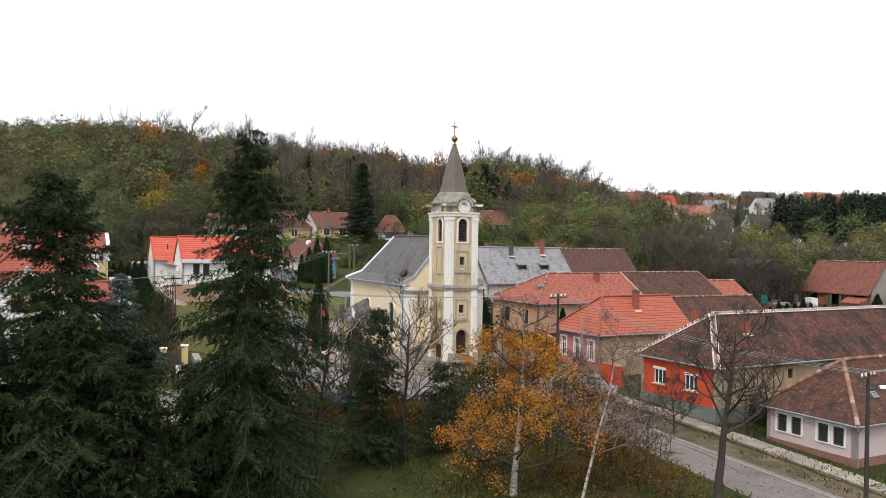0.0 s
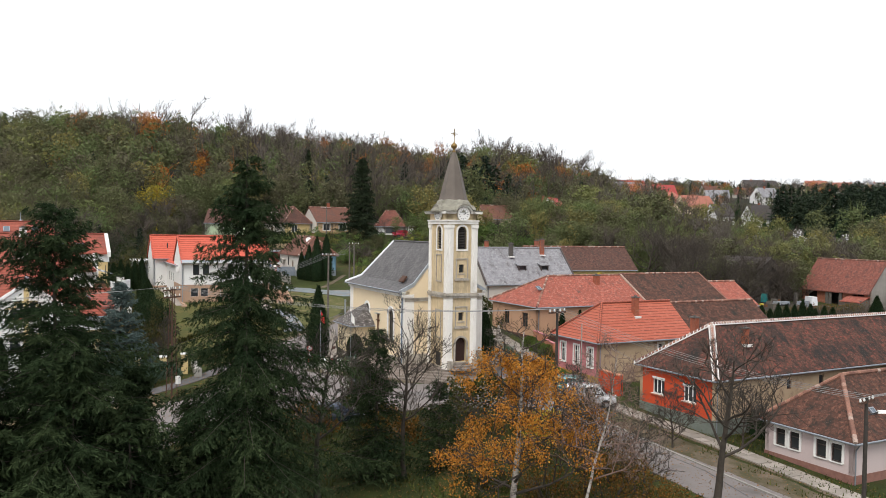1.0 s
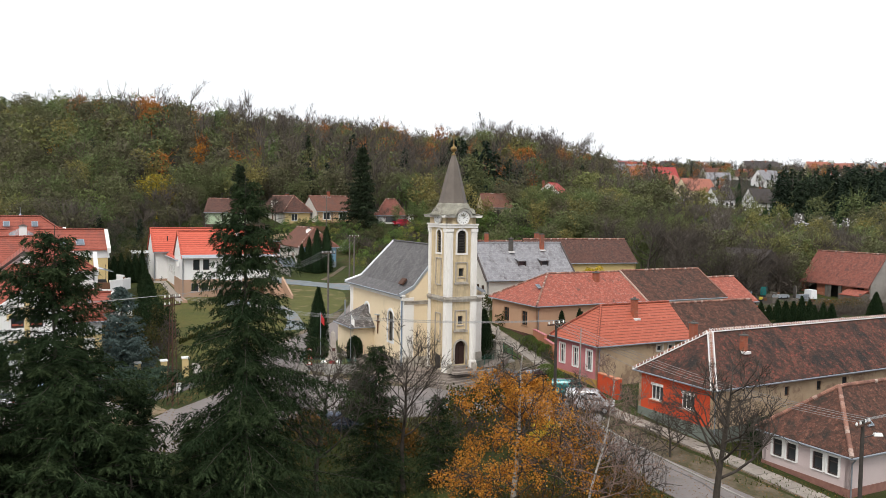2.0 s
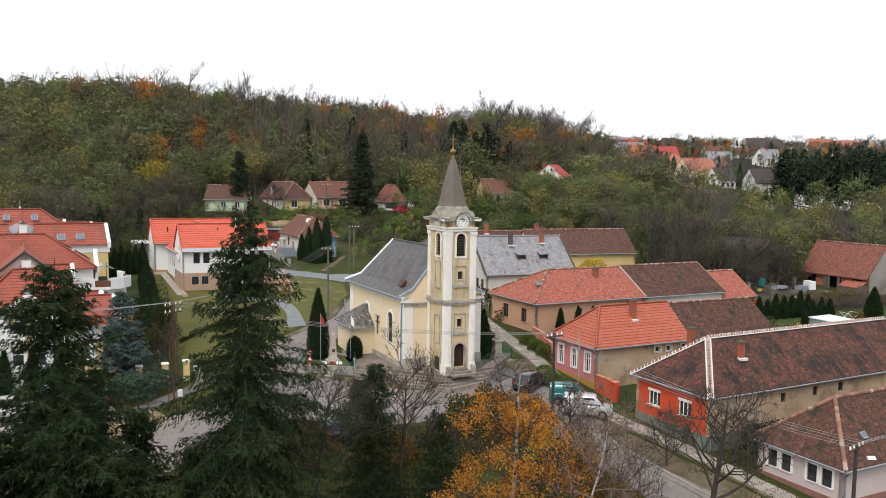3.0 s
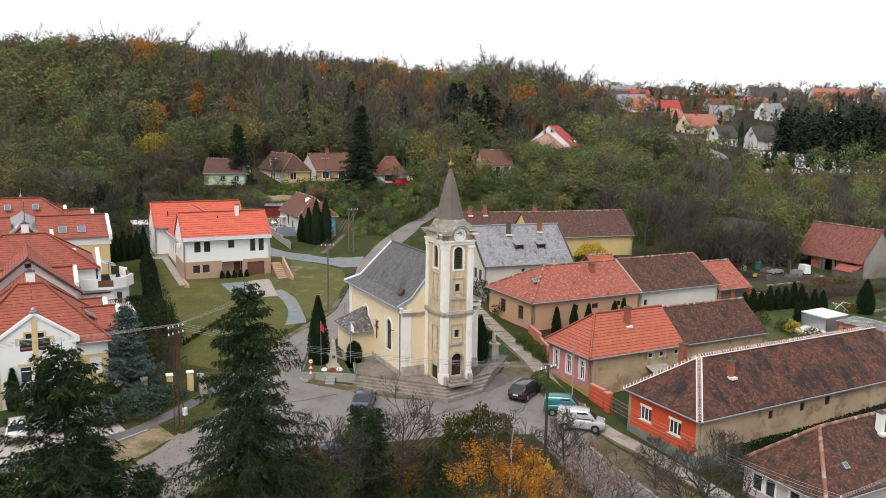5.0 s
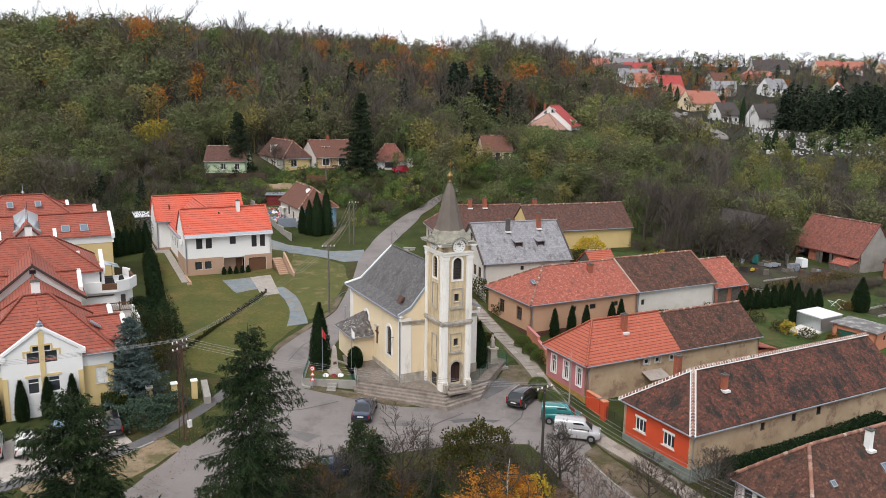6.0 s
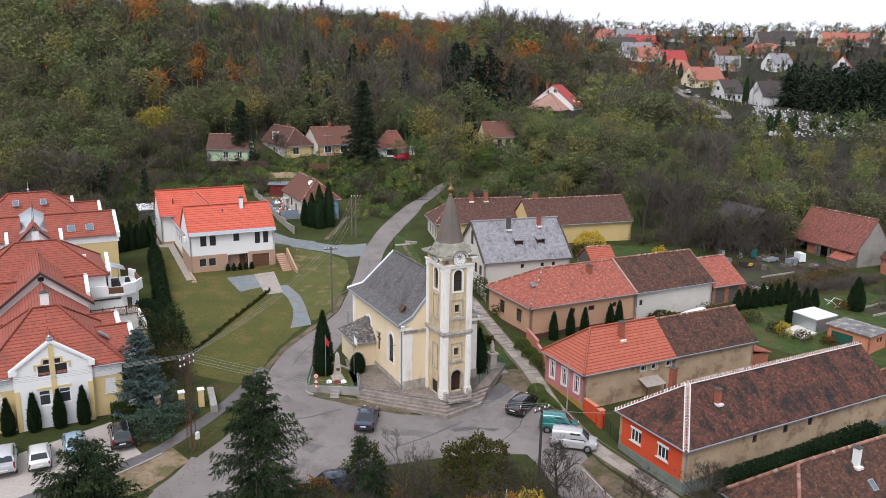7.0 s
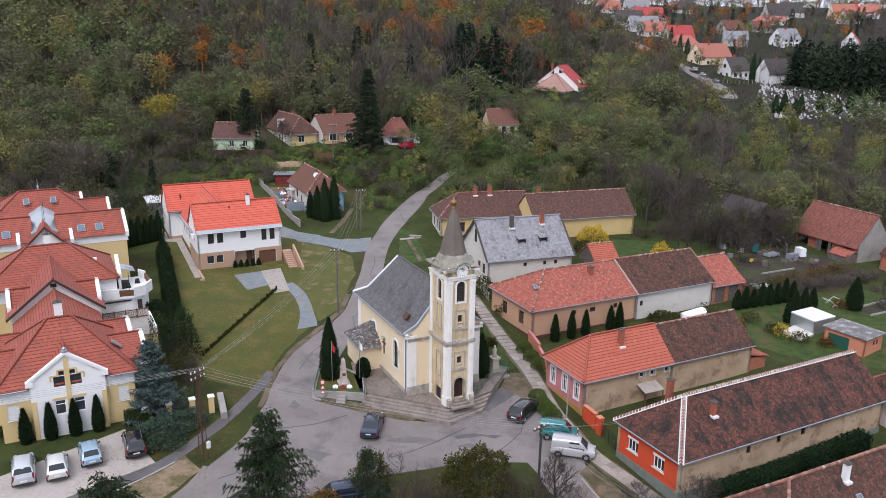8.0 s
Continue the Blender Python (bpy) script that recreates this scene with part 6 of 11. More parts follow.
part("awning", Geo().add([(7.2, 25.2, 6.7), (9.2, 25.2, 6.2), (9.2, 27.4, 6.2), (7.2, 27.4, 6.9), (7.2, 25.2, 6.74), (9.2, 25.2, 6.24), (9.2, 27.4, 6.24), (7.2, 27.4, 6.94)], [(3, 2, 1, 0), (4, 5, 6, 7), (0, 1, 5, 4), (1, 2, 6, 5), (2, 3, 7, 6), (3, 0, 4, 7)]), M["glazing"], t)
part("mast", Geo().tube((8.0, 21.4, 4.8), (8.0, 21.4, 7.4), 0.03), M["iron"], t)
part("chair_cushion", Geo().box(9.0, 9.6, 24.6, 25.2, 4.8, 5.3, 0.1), M["dark_room"], t)
cg = thing("glass_canopy", "grey glazed roof light between the tiled slopes", "roof light", VILLA)
part("glazing", Geo().add([(-1.6, 38.0, 9.0), (0, 38.0, 9.8), (1.6, 38.0, 9.0), (-1.6, 46.4, 9.9), (0, 47.4, 10.7), (1.6, 46.4, 9.9)], [(0, 1, 4, 3), (1, 2, 5, 4), (0, 2, 1)]), M["glazing"], cg)
part("glazing_base", Geo().box(-1.6, 1.6, 38.0, 46.4, 7.5, 9.0), M["gutter"], cg)
part("glazing_bar", Geo().tube((0, 38.0, 9.82), (0, 47.4, 10.72), 0.05), M["gutter"], cg)
part("aerial", Geo().tube((0.2, 41.0, 10.0), (0.2, 41.0, 12.6), 0.03), M["iron"], cg)

# the blue house by the lane, and the row on the slope
M_FAR = {"frame": "white_paint", "panes": 2, "cross": False}
blue = house("cottage", "sky blue cottage with a brown tile roof and white dish", -19.9, 136.6, 118.0, 12.5, 6.4, 3.9, 7.5, 10.3, hip0=2.6, wall="blue_wall", walls={"N": "chalk"}, roof="far_tile", over=0.4, plinth="gutter", plinth_h=0.7,
             openings={"W": [("win", 2.8, 1.2, 1.0, 1.4, dict(M_FAR, frame="dark_frame"))], "N": [("win", 5.5, 1.3, 1.0, 1.5, {"frame": "dark_frame"}), ("door", 8.2, 0.2, 1.0, 2.0, {})]})
chimney(blue, 4.6, 3.4, 5.2, 6.4, 0.5, 0.5)
part("satellite_dish", Geo().lathe([(0.02, 0.0), (0.3, 0.04), (0.5, 0.16), (0.5, 0.18), (0.28, 0.08), (0.02, 0.05)], 14), M["white_paint"], blue, "white satellite dish", m=pose(3.2, 3.9, 5.8, 70, 0, -110))
part("porch", Geo().box(8.5, 10.5, 5.6, 7.2, 2.2, 2.35).box(8.6, 8.7, 7.0, 7.1, -0.5, 2.2).box(10.3, 10.4, 7.0, 7.1, -0.5, 2.2), M["chalk"], blue)
flat_shed("hut", "small red and white hut with a flat grey roof", -35.4, 150.2, 6.0, 3.6, 2.6, 4.9, 2.3, "hut_red", "gutter", "shed", extra=0.3)
yh = house("cottage", "long cottage with yellow front, white side and brown roof", -30.8, 171.4, 125.0, 14.0, 6.2, 9.6, 13.1, 16.3, wall="chalk", walls={"W": "villa_yellow"}, roof="plum_tile", over=0.35, hip0=2.0,
           openings={"W": [("win", 2.4, 1.3, 1.4, 1.5, M_FAR)], "N": [("win", 4.5, 1.3, 1.0, 1.4, M_FAR), ("door", 7.5, 0.2, 1.0, 2.2, {}), ("win", 10.5, 1.3, 1.0, 1.4, M_FAR)]})
part("fire_wall", Geo().box(8.0, 8.25, 2.7, 5.9, 3.3, 5.6), M["chalk"], yh)
chimney(yh, 8.0, 2.2, 6.2, 7.2, 0.6, 0.6)
ph = house("cottage", "peach cottage with a white gable and red brown roof", -29.0, 168.6, 28.0, 9.2, 11.0, 9.8, 13.3, 16.4, wall="cream", walls={"W": "chalk", "S": "tan_peach"}, roof="far_tile", over=0.35, plinth="plinth_dark", plinth_h=0.9,
           openings={"S": [("win", 2.2, 1.5, 1.5, 1.5, dict(M_FAR, surround="white_paint")), ("win", 5.8, 1.5, 1.5, 1.5, dict(M_FAR, surround="white_paint"))]})
chimney(ph, 4.4, 5.6, 6.2, 7.6, 0.6, 0.6)
flat_shed("garden_hut", "small white hut beside the cottage", -10.9, 173.0, 8.0, 2.4, 2.2, 10.2, 2.2, "white_wall", "white_metal", "shed")
house("cottage", "white cottage with a steep dark red hip roof", -16.3, 170.6, 8.0, 6.0, 6.6, 10.0, 12.8, 15.9, hip0=2.0, hip1=2.0, wall="white_wall", roof="maroon_tile", over=0.4, openings={"S": [("win", 3.0, 0.9, 2.4, 1.2, dict(M_FAR, frame="dark_frame"))]})
house("cottage", "pale green cottage half hidden by trees", -50.8, 161.5, 5.0, 8.4, 7.0, 9.6, 12.8, 15.4, wall="green_wall", roof="plum_tile", over=0.35, plinth="plinth_dark", openings={"S": [("win", 3.8, 1.2, 1.0, 1.3, M_FAR), ("win", 6.6, 1.2, 1.0, 1.3, M_FAR)]})
house("cottage", "cream cottage with brown roof among the trees", 6.9, 178.5, 12.0, 6.8, 7.0, 11.6, 14.7, 17.6, wall="cream", roof="far_tile", over=0.35, openings={"S": [("win", 1.5, 1.0, 1.0, 1.3, dict(M_FAR, frame="dark_frame")), ("win", 3.4, 1.0, 1.0, 1.3, dict(M_FAR, frame="dark_frame")), ("win", 5.4, 1.0, 1.0, 1.3, dict(M_FAR, frame="dark_frame"))]})
fr = house("forest_house", "large house with white gable and red roof rising above the woods", 38.9, 268.4, 63.0, 9.5, 16.0, 13.5, 16.9, 23.4, wall="white_wall", roof="crimson_tile", over=0.5, gutter=False, cap="crimson_tile", openings={"W": [("win", 9.3, 7.4, 1.5, 1.2, M_FAR), ("win", 6.4, 7.0, 1.2, 1.2, M_FAR)]})
chimney(fr, 0.8, 10.0, 8.6, 10.6, 0.7, 0.7, flash=False)
for k, (a, b) in enumerate(((4.2, 1.6), (7.0, 1.3), (7.9, 1.3))):
    part("roof_light", Geo().box(-0.4, 0.4, -0.6, 0.6, 0.0, 0.09), M["white_metal"], fr, "pale roof light", m=pose(a, b, 3.4 + (b + 0.0) * 6.5 / 8.0 + 0.12, 39.1))
house("forest_house", "lower hip roofed wing with faded tiles", 34.0, 262.5, 63.0, 7.3, 12.5, 13.0, 15.9, 20.8, hip0=6.0, wall="chalk", roof="pale_tile", over=0.4, gutter=False)

# houses far off on the plateau: x, y, turn, length, depth, wall height, roof height, wall, roof
FAR = [(112, 341, 22, 10, 9, 4.2, 5.0, "white_wall", "dark_roof"), (134, 350, 200, 11, 9, 3.5, 5.5, "white_wall", "dark_roof"), (107, 368, 24, 17, 10, 4.5, 5.5, "cream", "coral_tile"), (104, 403, 20, 14, 10, 3.5, 4.5, "chalk", "coral_tile"),
       (106, 424, 15, 14, 10, 3.6, 6.5, "chalk", "crimson_tile"), (99, 454, 15, 15, 10, 3.6, 5.0, "white_wall", "coral_tile"), (98, 488, 10, 18, 10, 4.0, 5.5, "white_wall", "light_slate"), (98, 540, 10, 20, 12, 3.6, 6.5, "chalk", "dark_roof"),
       (118, 590, 5, 26, 12, 4.0, 6.5, "white_wall", "crimson_tile"), (163, 424, 20, 12, 10, 5.0, 5.0, "white_wall", "light_slate"), (147, 432, 170, 12, 9, 3.0, 4.0, "chalk", "light_slate"), (154, 490, 20, 14, 10, 3.5, 5.0, "chalk", "far_tile"),
       (177, 508, 10, 12, 10, 3.0, 4.0, "chalk", "far_tile"), (205, 580, 5, 22, 13, 3.2, 3.5, "chalk", "coral_tile"), (200, 420, 60, 9, 8, 4.5, 5.0, "white_wall", "crimson_tile"), (236, 650, 8, 18, 14, 4.0, 9.0, "chalk", "dark_roof"),
       (262, 690, 12, 20, 14, 5.0, 8.0, "chalk", "dark_roof"), (290, 660, 0, 18, 12, 6.0, 7.0, "cream", "coral_tile"), (316, 690, 20, 16, 12, 5.0, 7.0, "chalk", "crimson_tile"), (345, 700, 160, 16, 12, 4.5, 7.0, "white_wall", "coral_tile"),
       (385, 740, 20, 18, 12, 5.0, 8.0, "cream", "light_slate"), (140, 730, 5, 22, 14, 4.0, 8.0, "chalk", "light_slate"), (115, 720, 10, 20, 12, 4.0, 7.0, "chalk", "coral_tile"), (190, 745, 12, 18, 13, 4.0, 8.0, "chalk", "dark_roof"), (275, 600, 30, 14, 10, 4.0, 6.0, "chalk", "far_tile"),
       (415, 800, 10, 18, 12, 5.0, 8.0, "white_wall", "crimson_tile"), (450, 830, 25, 18, 12, 5.0, 8.0, "chalk", "light_slate")]
for k, (x, y, a, L, W, hh, rr, wm, rm) in enumerate(FAR):
    z = gz(x, y) - 0.3
    win = [("win", L * f, q, 1.3, 1.4, dict(M_FAR, frame="dark_frame")) for f in (0.22, 0.5, 0.78) for q in ((1.2,) if hh < 4.4 else (1.0, 3.2)) if q + 1.4 < hh]
    side = [("win", W * 0.5, hh + 0.5, 1.6, 1.5, dict(M_FAR, frame="dark_frame"))] + [("win", W * f, 1.2, 1.2, 1.4, dict(M_FAR, frame="dark_frame")) for f in (0.3, 0.7)]
    hp = 3.0 if k % 5 == 3 else 0.0
    hx = house("suburban_house", {"dark_roof": "pale house with a dark grey brown roof on the hilltop", "coral_tile": "pale house with a coral red tile roof on the hilltop", "crimson_tile": "pale house with a deep red roof on the hilltop",
                                  "light_slate": "pale house with a light grey roof on the hilltop", "far_tile": "pale house with a brown tile roof on the hilltop"}[rm], x, y, a, L, W, z, z + hh, z + hh + rr, hip0=hp, hip1=hp, wall=wm, roof=rm, over=0.5, gutter=False,
               openings={"S": win, "W": side if not hp else side[1:]}, group="houses on the plateau", cap=None)
    chimney(hx, L * 0.4, W * 0.45, hh + rr * 0.8, hh + rr + 0.8, 0.7, 0.7, flash=False)
patch("road", ribbon([(80, 470), (86, 420), (91, 392), (95, 366), (97.5, 348), (98.5, 325), (98, 303), (94, 285)], 6.5), M["asphalt"], 0.25, "grey street on the far hillside", "road", deep=1.0, cell=6)

# ---- the church ----
CH = pose(0.05, 74.1, -0.5, 0, 0, 28.0)
church = thing("church", "small cream and white baroque church with slate roof and tower", "church", CH)
HW, Y0, Y1, EV, RD = 4.05, 0.25, 14.3, 6.75, 11.1


def church_wall(name, m, outline, holes, arch, mat="cream"):
    me = wall_mesh(name, outline, holes, 0.5, arch)
    me.materials.append(M[mat])
    return part(name, me, None, church, m=m)


NL = Y1 - Y0
wl = [(NL - 3.05 - 0.6, 1.95, NL - 3.05 + 0.6, 4.85), (NL - 9.2 - 0.6, 1.95, NL - 9.2 + 0.6, 4.85)]
ml = pose(-HW, Y1, 0, 0, 0, -90)
church_wall("nave_wall", ml, [(0, -1.2), (NL, -1.2), (NL, EV - 0.1), (0, EV - 0.1)], wl, (0, 1))
mr = pose(HW, Y0, 0, 0, 0, 90)
church_wall("nave_wall", mr, [(0, -1.2), (NL, -1.2), (NL, EV - 0.1), (0, EV - 0.1)], [(2.5, 2.0, 3.4, 4.75), (8.5, 2.0, 9.4, 4.75)], (0, 1))
church_wall("front_wall", pose(-HW, Y0, 0), [(0, -1.2), (2 * HW, -1.2), (2 * HW, EV - 0.02), (HW + 3.1, RD - 3.85), (HW, RD - 0.08), (HW - 3.1, RD - 3.85), (0, EV - 0.02)], [], ())
church_wall("back_wall", pose(HW, Y1, 0, 0, 0, 180), [(0, -1.2), (2 * HW, -1.2), (2 * HW, EV - 0.1), (0, EV - 0.1)], [], ())
for m, hs in ((ml, wl), (mr, [(2.5, 2.0, 3.4, 4.75), (8.5, 2.0, 9.4, 4.75)])):
    for x0, z0, x1, z1 in hs:
        window(church, m @ pose((x0 + x1) / 2, 0.05, z0), x1 - x0, z1 - z0, "dark_wood", panes=2, round_head=True, sill=True)
        so, si = hole_ring(x0 - 0.24, z0 - 0.2, x1 + 0.24, z1 + 0.24, True), hole_ring(x0, z0, x1, z1, True)
        wg = Geo()
        for i in range(len(so)):
            j = (i + 1) % len(so)
            q = (so[i], so[j], si[j], si[i])
            wg.add([(p[0], -0.06, p[1]) for p in q] + [(p[0], 0.02, p[1]) for p in q], [(0, 1, 2, 3), (1, 0, 4, 5), (3, 2, 6, 7)])
        part("window_surround", wg, M["white_wall"], church, m=m)
# corner strips, base and cornice of the nave
for q in ((-HW - 0.06, -HW, Y0 - 0.06, Y0 + 0.75), (-HW, -HW + 0.95, Y0 - 0.06, Y0), (-HW - 0.06, -HW, Y1 - 0.8, Y1), (HW - 0.95, HW + 0.06, Y0 - 0.06, Y0)):
    part("corner_strip", Geo().box(*q, -1.2, EV - 0.35), M["trim_white"], church)
part("nave_base", Geo().box(-HW - 0.09, -HW, Y0 - 0.09, Y1, -1.2, 0.45).box(-HW - 0.09, HW + 0.09, Y0 - 0.12, Y0 - 0.03, -1.2, 0.9), M["trim_worn"], church)
for k, (d, z0, z1) in enumerate(((0.1, EV - 0.6, EV - 0.4), (0.2, EV - 0.4, EV - 0.22), (0.3, EV - 0.22, EV - 0.1))):
    part("cornice", Geo().box(-HW - d, -HW, Y0 - d, Y1 + d, z0, z1).box(HW, HW + d, Y0 - d, Y1 + d, z0, z1).box(-HW, HW, Y1, Y1 + d, z0, z1), M["trim_white"], church)
part("string_course", Geo().box(-HW, HW, Y0 - 0.1, Y0, 5.75, 6.0).box(-HW, HW, Y0 - 0.16, Y0, 6.0, 6.1), M["trim_worn"], church)
# roof with sprung eaves; the far end is hipped
kx, kz, ex, ez = 3.1, RD - 3.75, 4.5, EV - 0.1
hb = 2.1
yf = Y0 + 0.05
polys = []
for s in (-1, 1):
    polys.append([(0, yf, RD), (0, Y1 - hb, RD), (s * kx, Y1 - hb + 1.5, kz), (s * kx, yf, kz)])
    polys.append([(s * kx, yf, kz), (s * kx, Y1 - hb + 1.5, kz), (s * ex, Y1 + 0.45, ez), (s * ex, yf, ez)])
polys.append([(0, Y1 - hb, RD), (-kx, Y1 - hb + 1.5, kz), (kx, Y1 - hb + 1.5, kz)])
polys.append([(-kx, Y1 - hb + 1.5, kz), (kx, Y1 - hb + 1.5, kz), (ex, Y1 + 0.45, ez), (-ex, Y1 + 0.45, ez)])
me = from_bm(solid_skin(polys, 0.14), "nave_roof")
me.materials.append(M["slate"])
nroof = part("nave_roof", me, None, church)
z = Vector((0, 0, 0.03))
for pa, pb, r in (((0, Y1 - hb, RD), (-kx, Y1 - hb + 1.5, kz), 0.12), ((-kx, Y1 - hb + 1.5, kz), (-ex, Y1 + 0.45, ez), 0.16), ((0, yf, RD), (0, Y1 - hb, RD), 0.1), ((0, Y1 - hb, RD), (kx, Y1 - hb + 1.5, kz), 0.12), ((kx, Y1 - hb + 1.5, kz), (ex, Y1 + 0.45, ez), 0.16)):
    part("ridge_metal", Geo().tube(Vector(pa) + z, Vector(pb) + z, r, n=6), M["white_metal"] if r > 0.11 else M["slate"], nroof)
for s in (-1, 1):
    vg = Geo()
    for (xa, za), (xb, zb) in (((0, RD), (s * kx, kz)), ((s * kx, kz), (s * ex, ez))):
        vg.add([(xa, yf - 0.1, za - 0.2), (xb, yf - 0.1, zb - 0.2), (xb, yf + 0.12, zb - 0.2), (xa, yf + 0.12, za - 0.2), (xa, yf - 0.1, za + 0.14), (xb, yf - 0.1, zb + 0.14), (xb, yf + 0.12, zb + 0.14), (xa, yf + 0.12, za + 0.14)],
               [(3, 2, 1, 0), (4, 5, 6, 7), (0, 1, 5, 4), (1, 2, 6, 5), (2, 3, 7, 6), (3, 0, 4, 7)])
    part("verge_board", vg, M["zinc"], nroof)
    part("gutter", Geo().tube((s * (ex + 0.05), yf, ez - 0.06), (s * (ex + 0.05), Y1 + 0.45, ez - 0.06), 0.08), M["gutter"], nroof)
part("downpipe", Geo().tube((-HW - 0.16, Y0 + 0.16, ez - 0.1), (-HW - 0.16, Y0 + 0.16, -0.6), 0.06).tube((-ex, Y0 + 0.16, ez - 0.06), (-HW - 0.16, Y0 + 0.16, ez - 0.35), 0.05), M["pipe_blue"], church)
part("lightning_rod", Geo().tube((0, Y1 - hb, RD), (0, Y1 - hb, RD + 1.5), 0.025), M["iron"], church)
part("roof_hatch", Geo().box(-0.35, 0.35, -0.45, 0.45, -0.05, 0.12), M["rust_iron"], nroof, "rusty roof hatch", m=pose(-3.15, 2.6, 7.65, 0, -50, 0))
# small cornice returns at the foot of the front gable
for s in (-1, 1):
    part("cornice_return", Geo().box(min(s * 3.35, s * 4.35), max(s * 3.35, s * 4.35), Y0 - 0.2, Y0 - 0.02, EV - 0.6, EV - 0.35), M["trim_white"], church)
# crucifix and lantern on the side wall
part("crucifix", Geo().box(-HW - 0.12, -HW - 0.04, 6.3, 6.44, 2.2, 4.0).box(-HW - 0.12, -HW - 0.04, 5.95, 6.79, 3.35, 3.48), M["brown_wood"], church)
part("crucifix_canopy", Geo().box(-HW - 0.3, -HW, 6.0, 6.75, 4.05, 4.12), M["zinc"], church)
part("wall_lantern", Geo().tube((-HW, 2.2, 4.0), (-HW - 0.4, 2.2, 4.0), 0.025).lathe([(0.05, 3.75), (0.12, 3.8), (0.14, 4.02), (0.04, 4.12)], 8, -HW - 0.42, 2.2), M["iron"], church)

# side chapel
sx0, sx1, sy0, sy1, se = -6.2, -HW, 7.6, 12.2, 2.7
part("chapel_wall", Geo().box(sx0, sx1, sy0, sy1, -1.2, se), M["cream"], church)
part("chapel_cornice", Geo().box(sx0 - 0.12, sx1, sy0 - 0.12, sy1 + 0.12, se, se + 0.12), M["trim_white"], church)
cr = [[(sx0 - 0.35, sy0 - 0.35, se + 0.1), (-HW, sy0 - 0.35, se + 0.1), (-HW, (sy0 + sy1) / 2 - 0.3, se + 2.0)], [(sx0 - 0.35, sy1 + 0.35, se + 0.1), (sx0 - 0.35, sy0 - 0.35, se + 0.1), (-HW, (sy0 + sy1) / 2 - 0.3, se + 2.0), (-HW, (sy0 + sy1) / 2 + 0.3, se + 2.0)],
      [(-HW, sy1 + 0.35, se + 0.1), (sx0 - 0.35, sy1 + 0.35, se + 0.1), (-HW, (sy0 + sy1) / 2 + 0.3, se + 2.0)]]
me = from_bm(solid_skin(cr, 0.1), "chapel_roof")
me.materials.append(M["moss_slate"])
part("chapel_roof", me, None, church)
part("chapel_gutter", Geo().tube((sx0 - 0.4, sy0 - 0.35, se + 0.02), (sx0 - 0.4, sy1 + 0.35, se + 0.02), 0.06).tube((sx0 - 0.4, sy0 - 0.4, se + 0.02), (-HW, sy0 - 0.4, se + 0.02), 0.06), M["gutter"], church)
part("chapel_flue", Geo().tube((sx0 + 0.6, sy1 - 0.5, se), (sx0 + 0.6, sy1 - 0.5, se + 2.3), 0.09), M["zinc"], church)

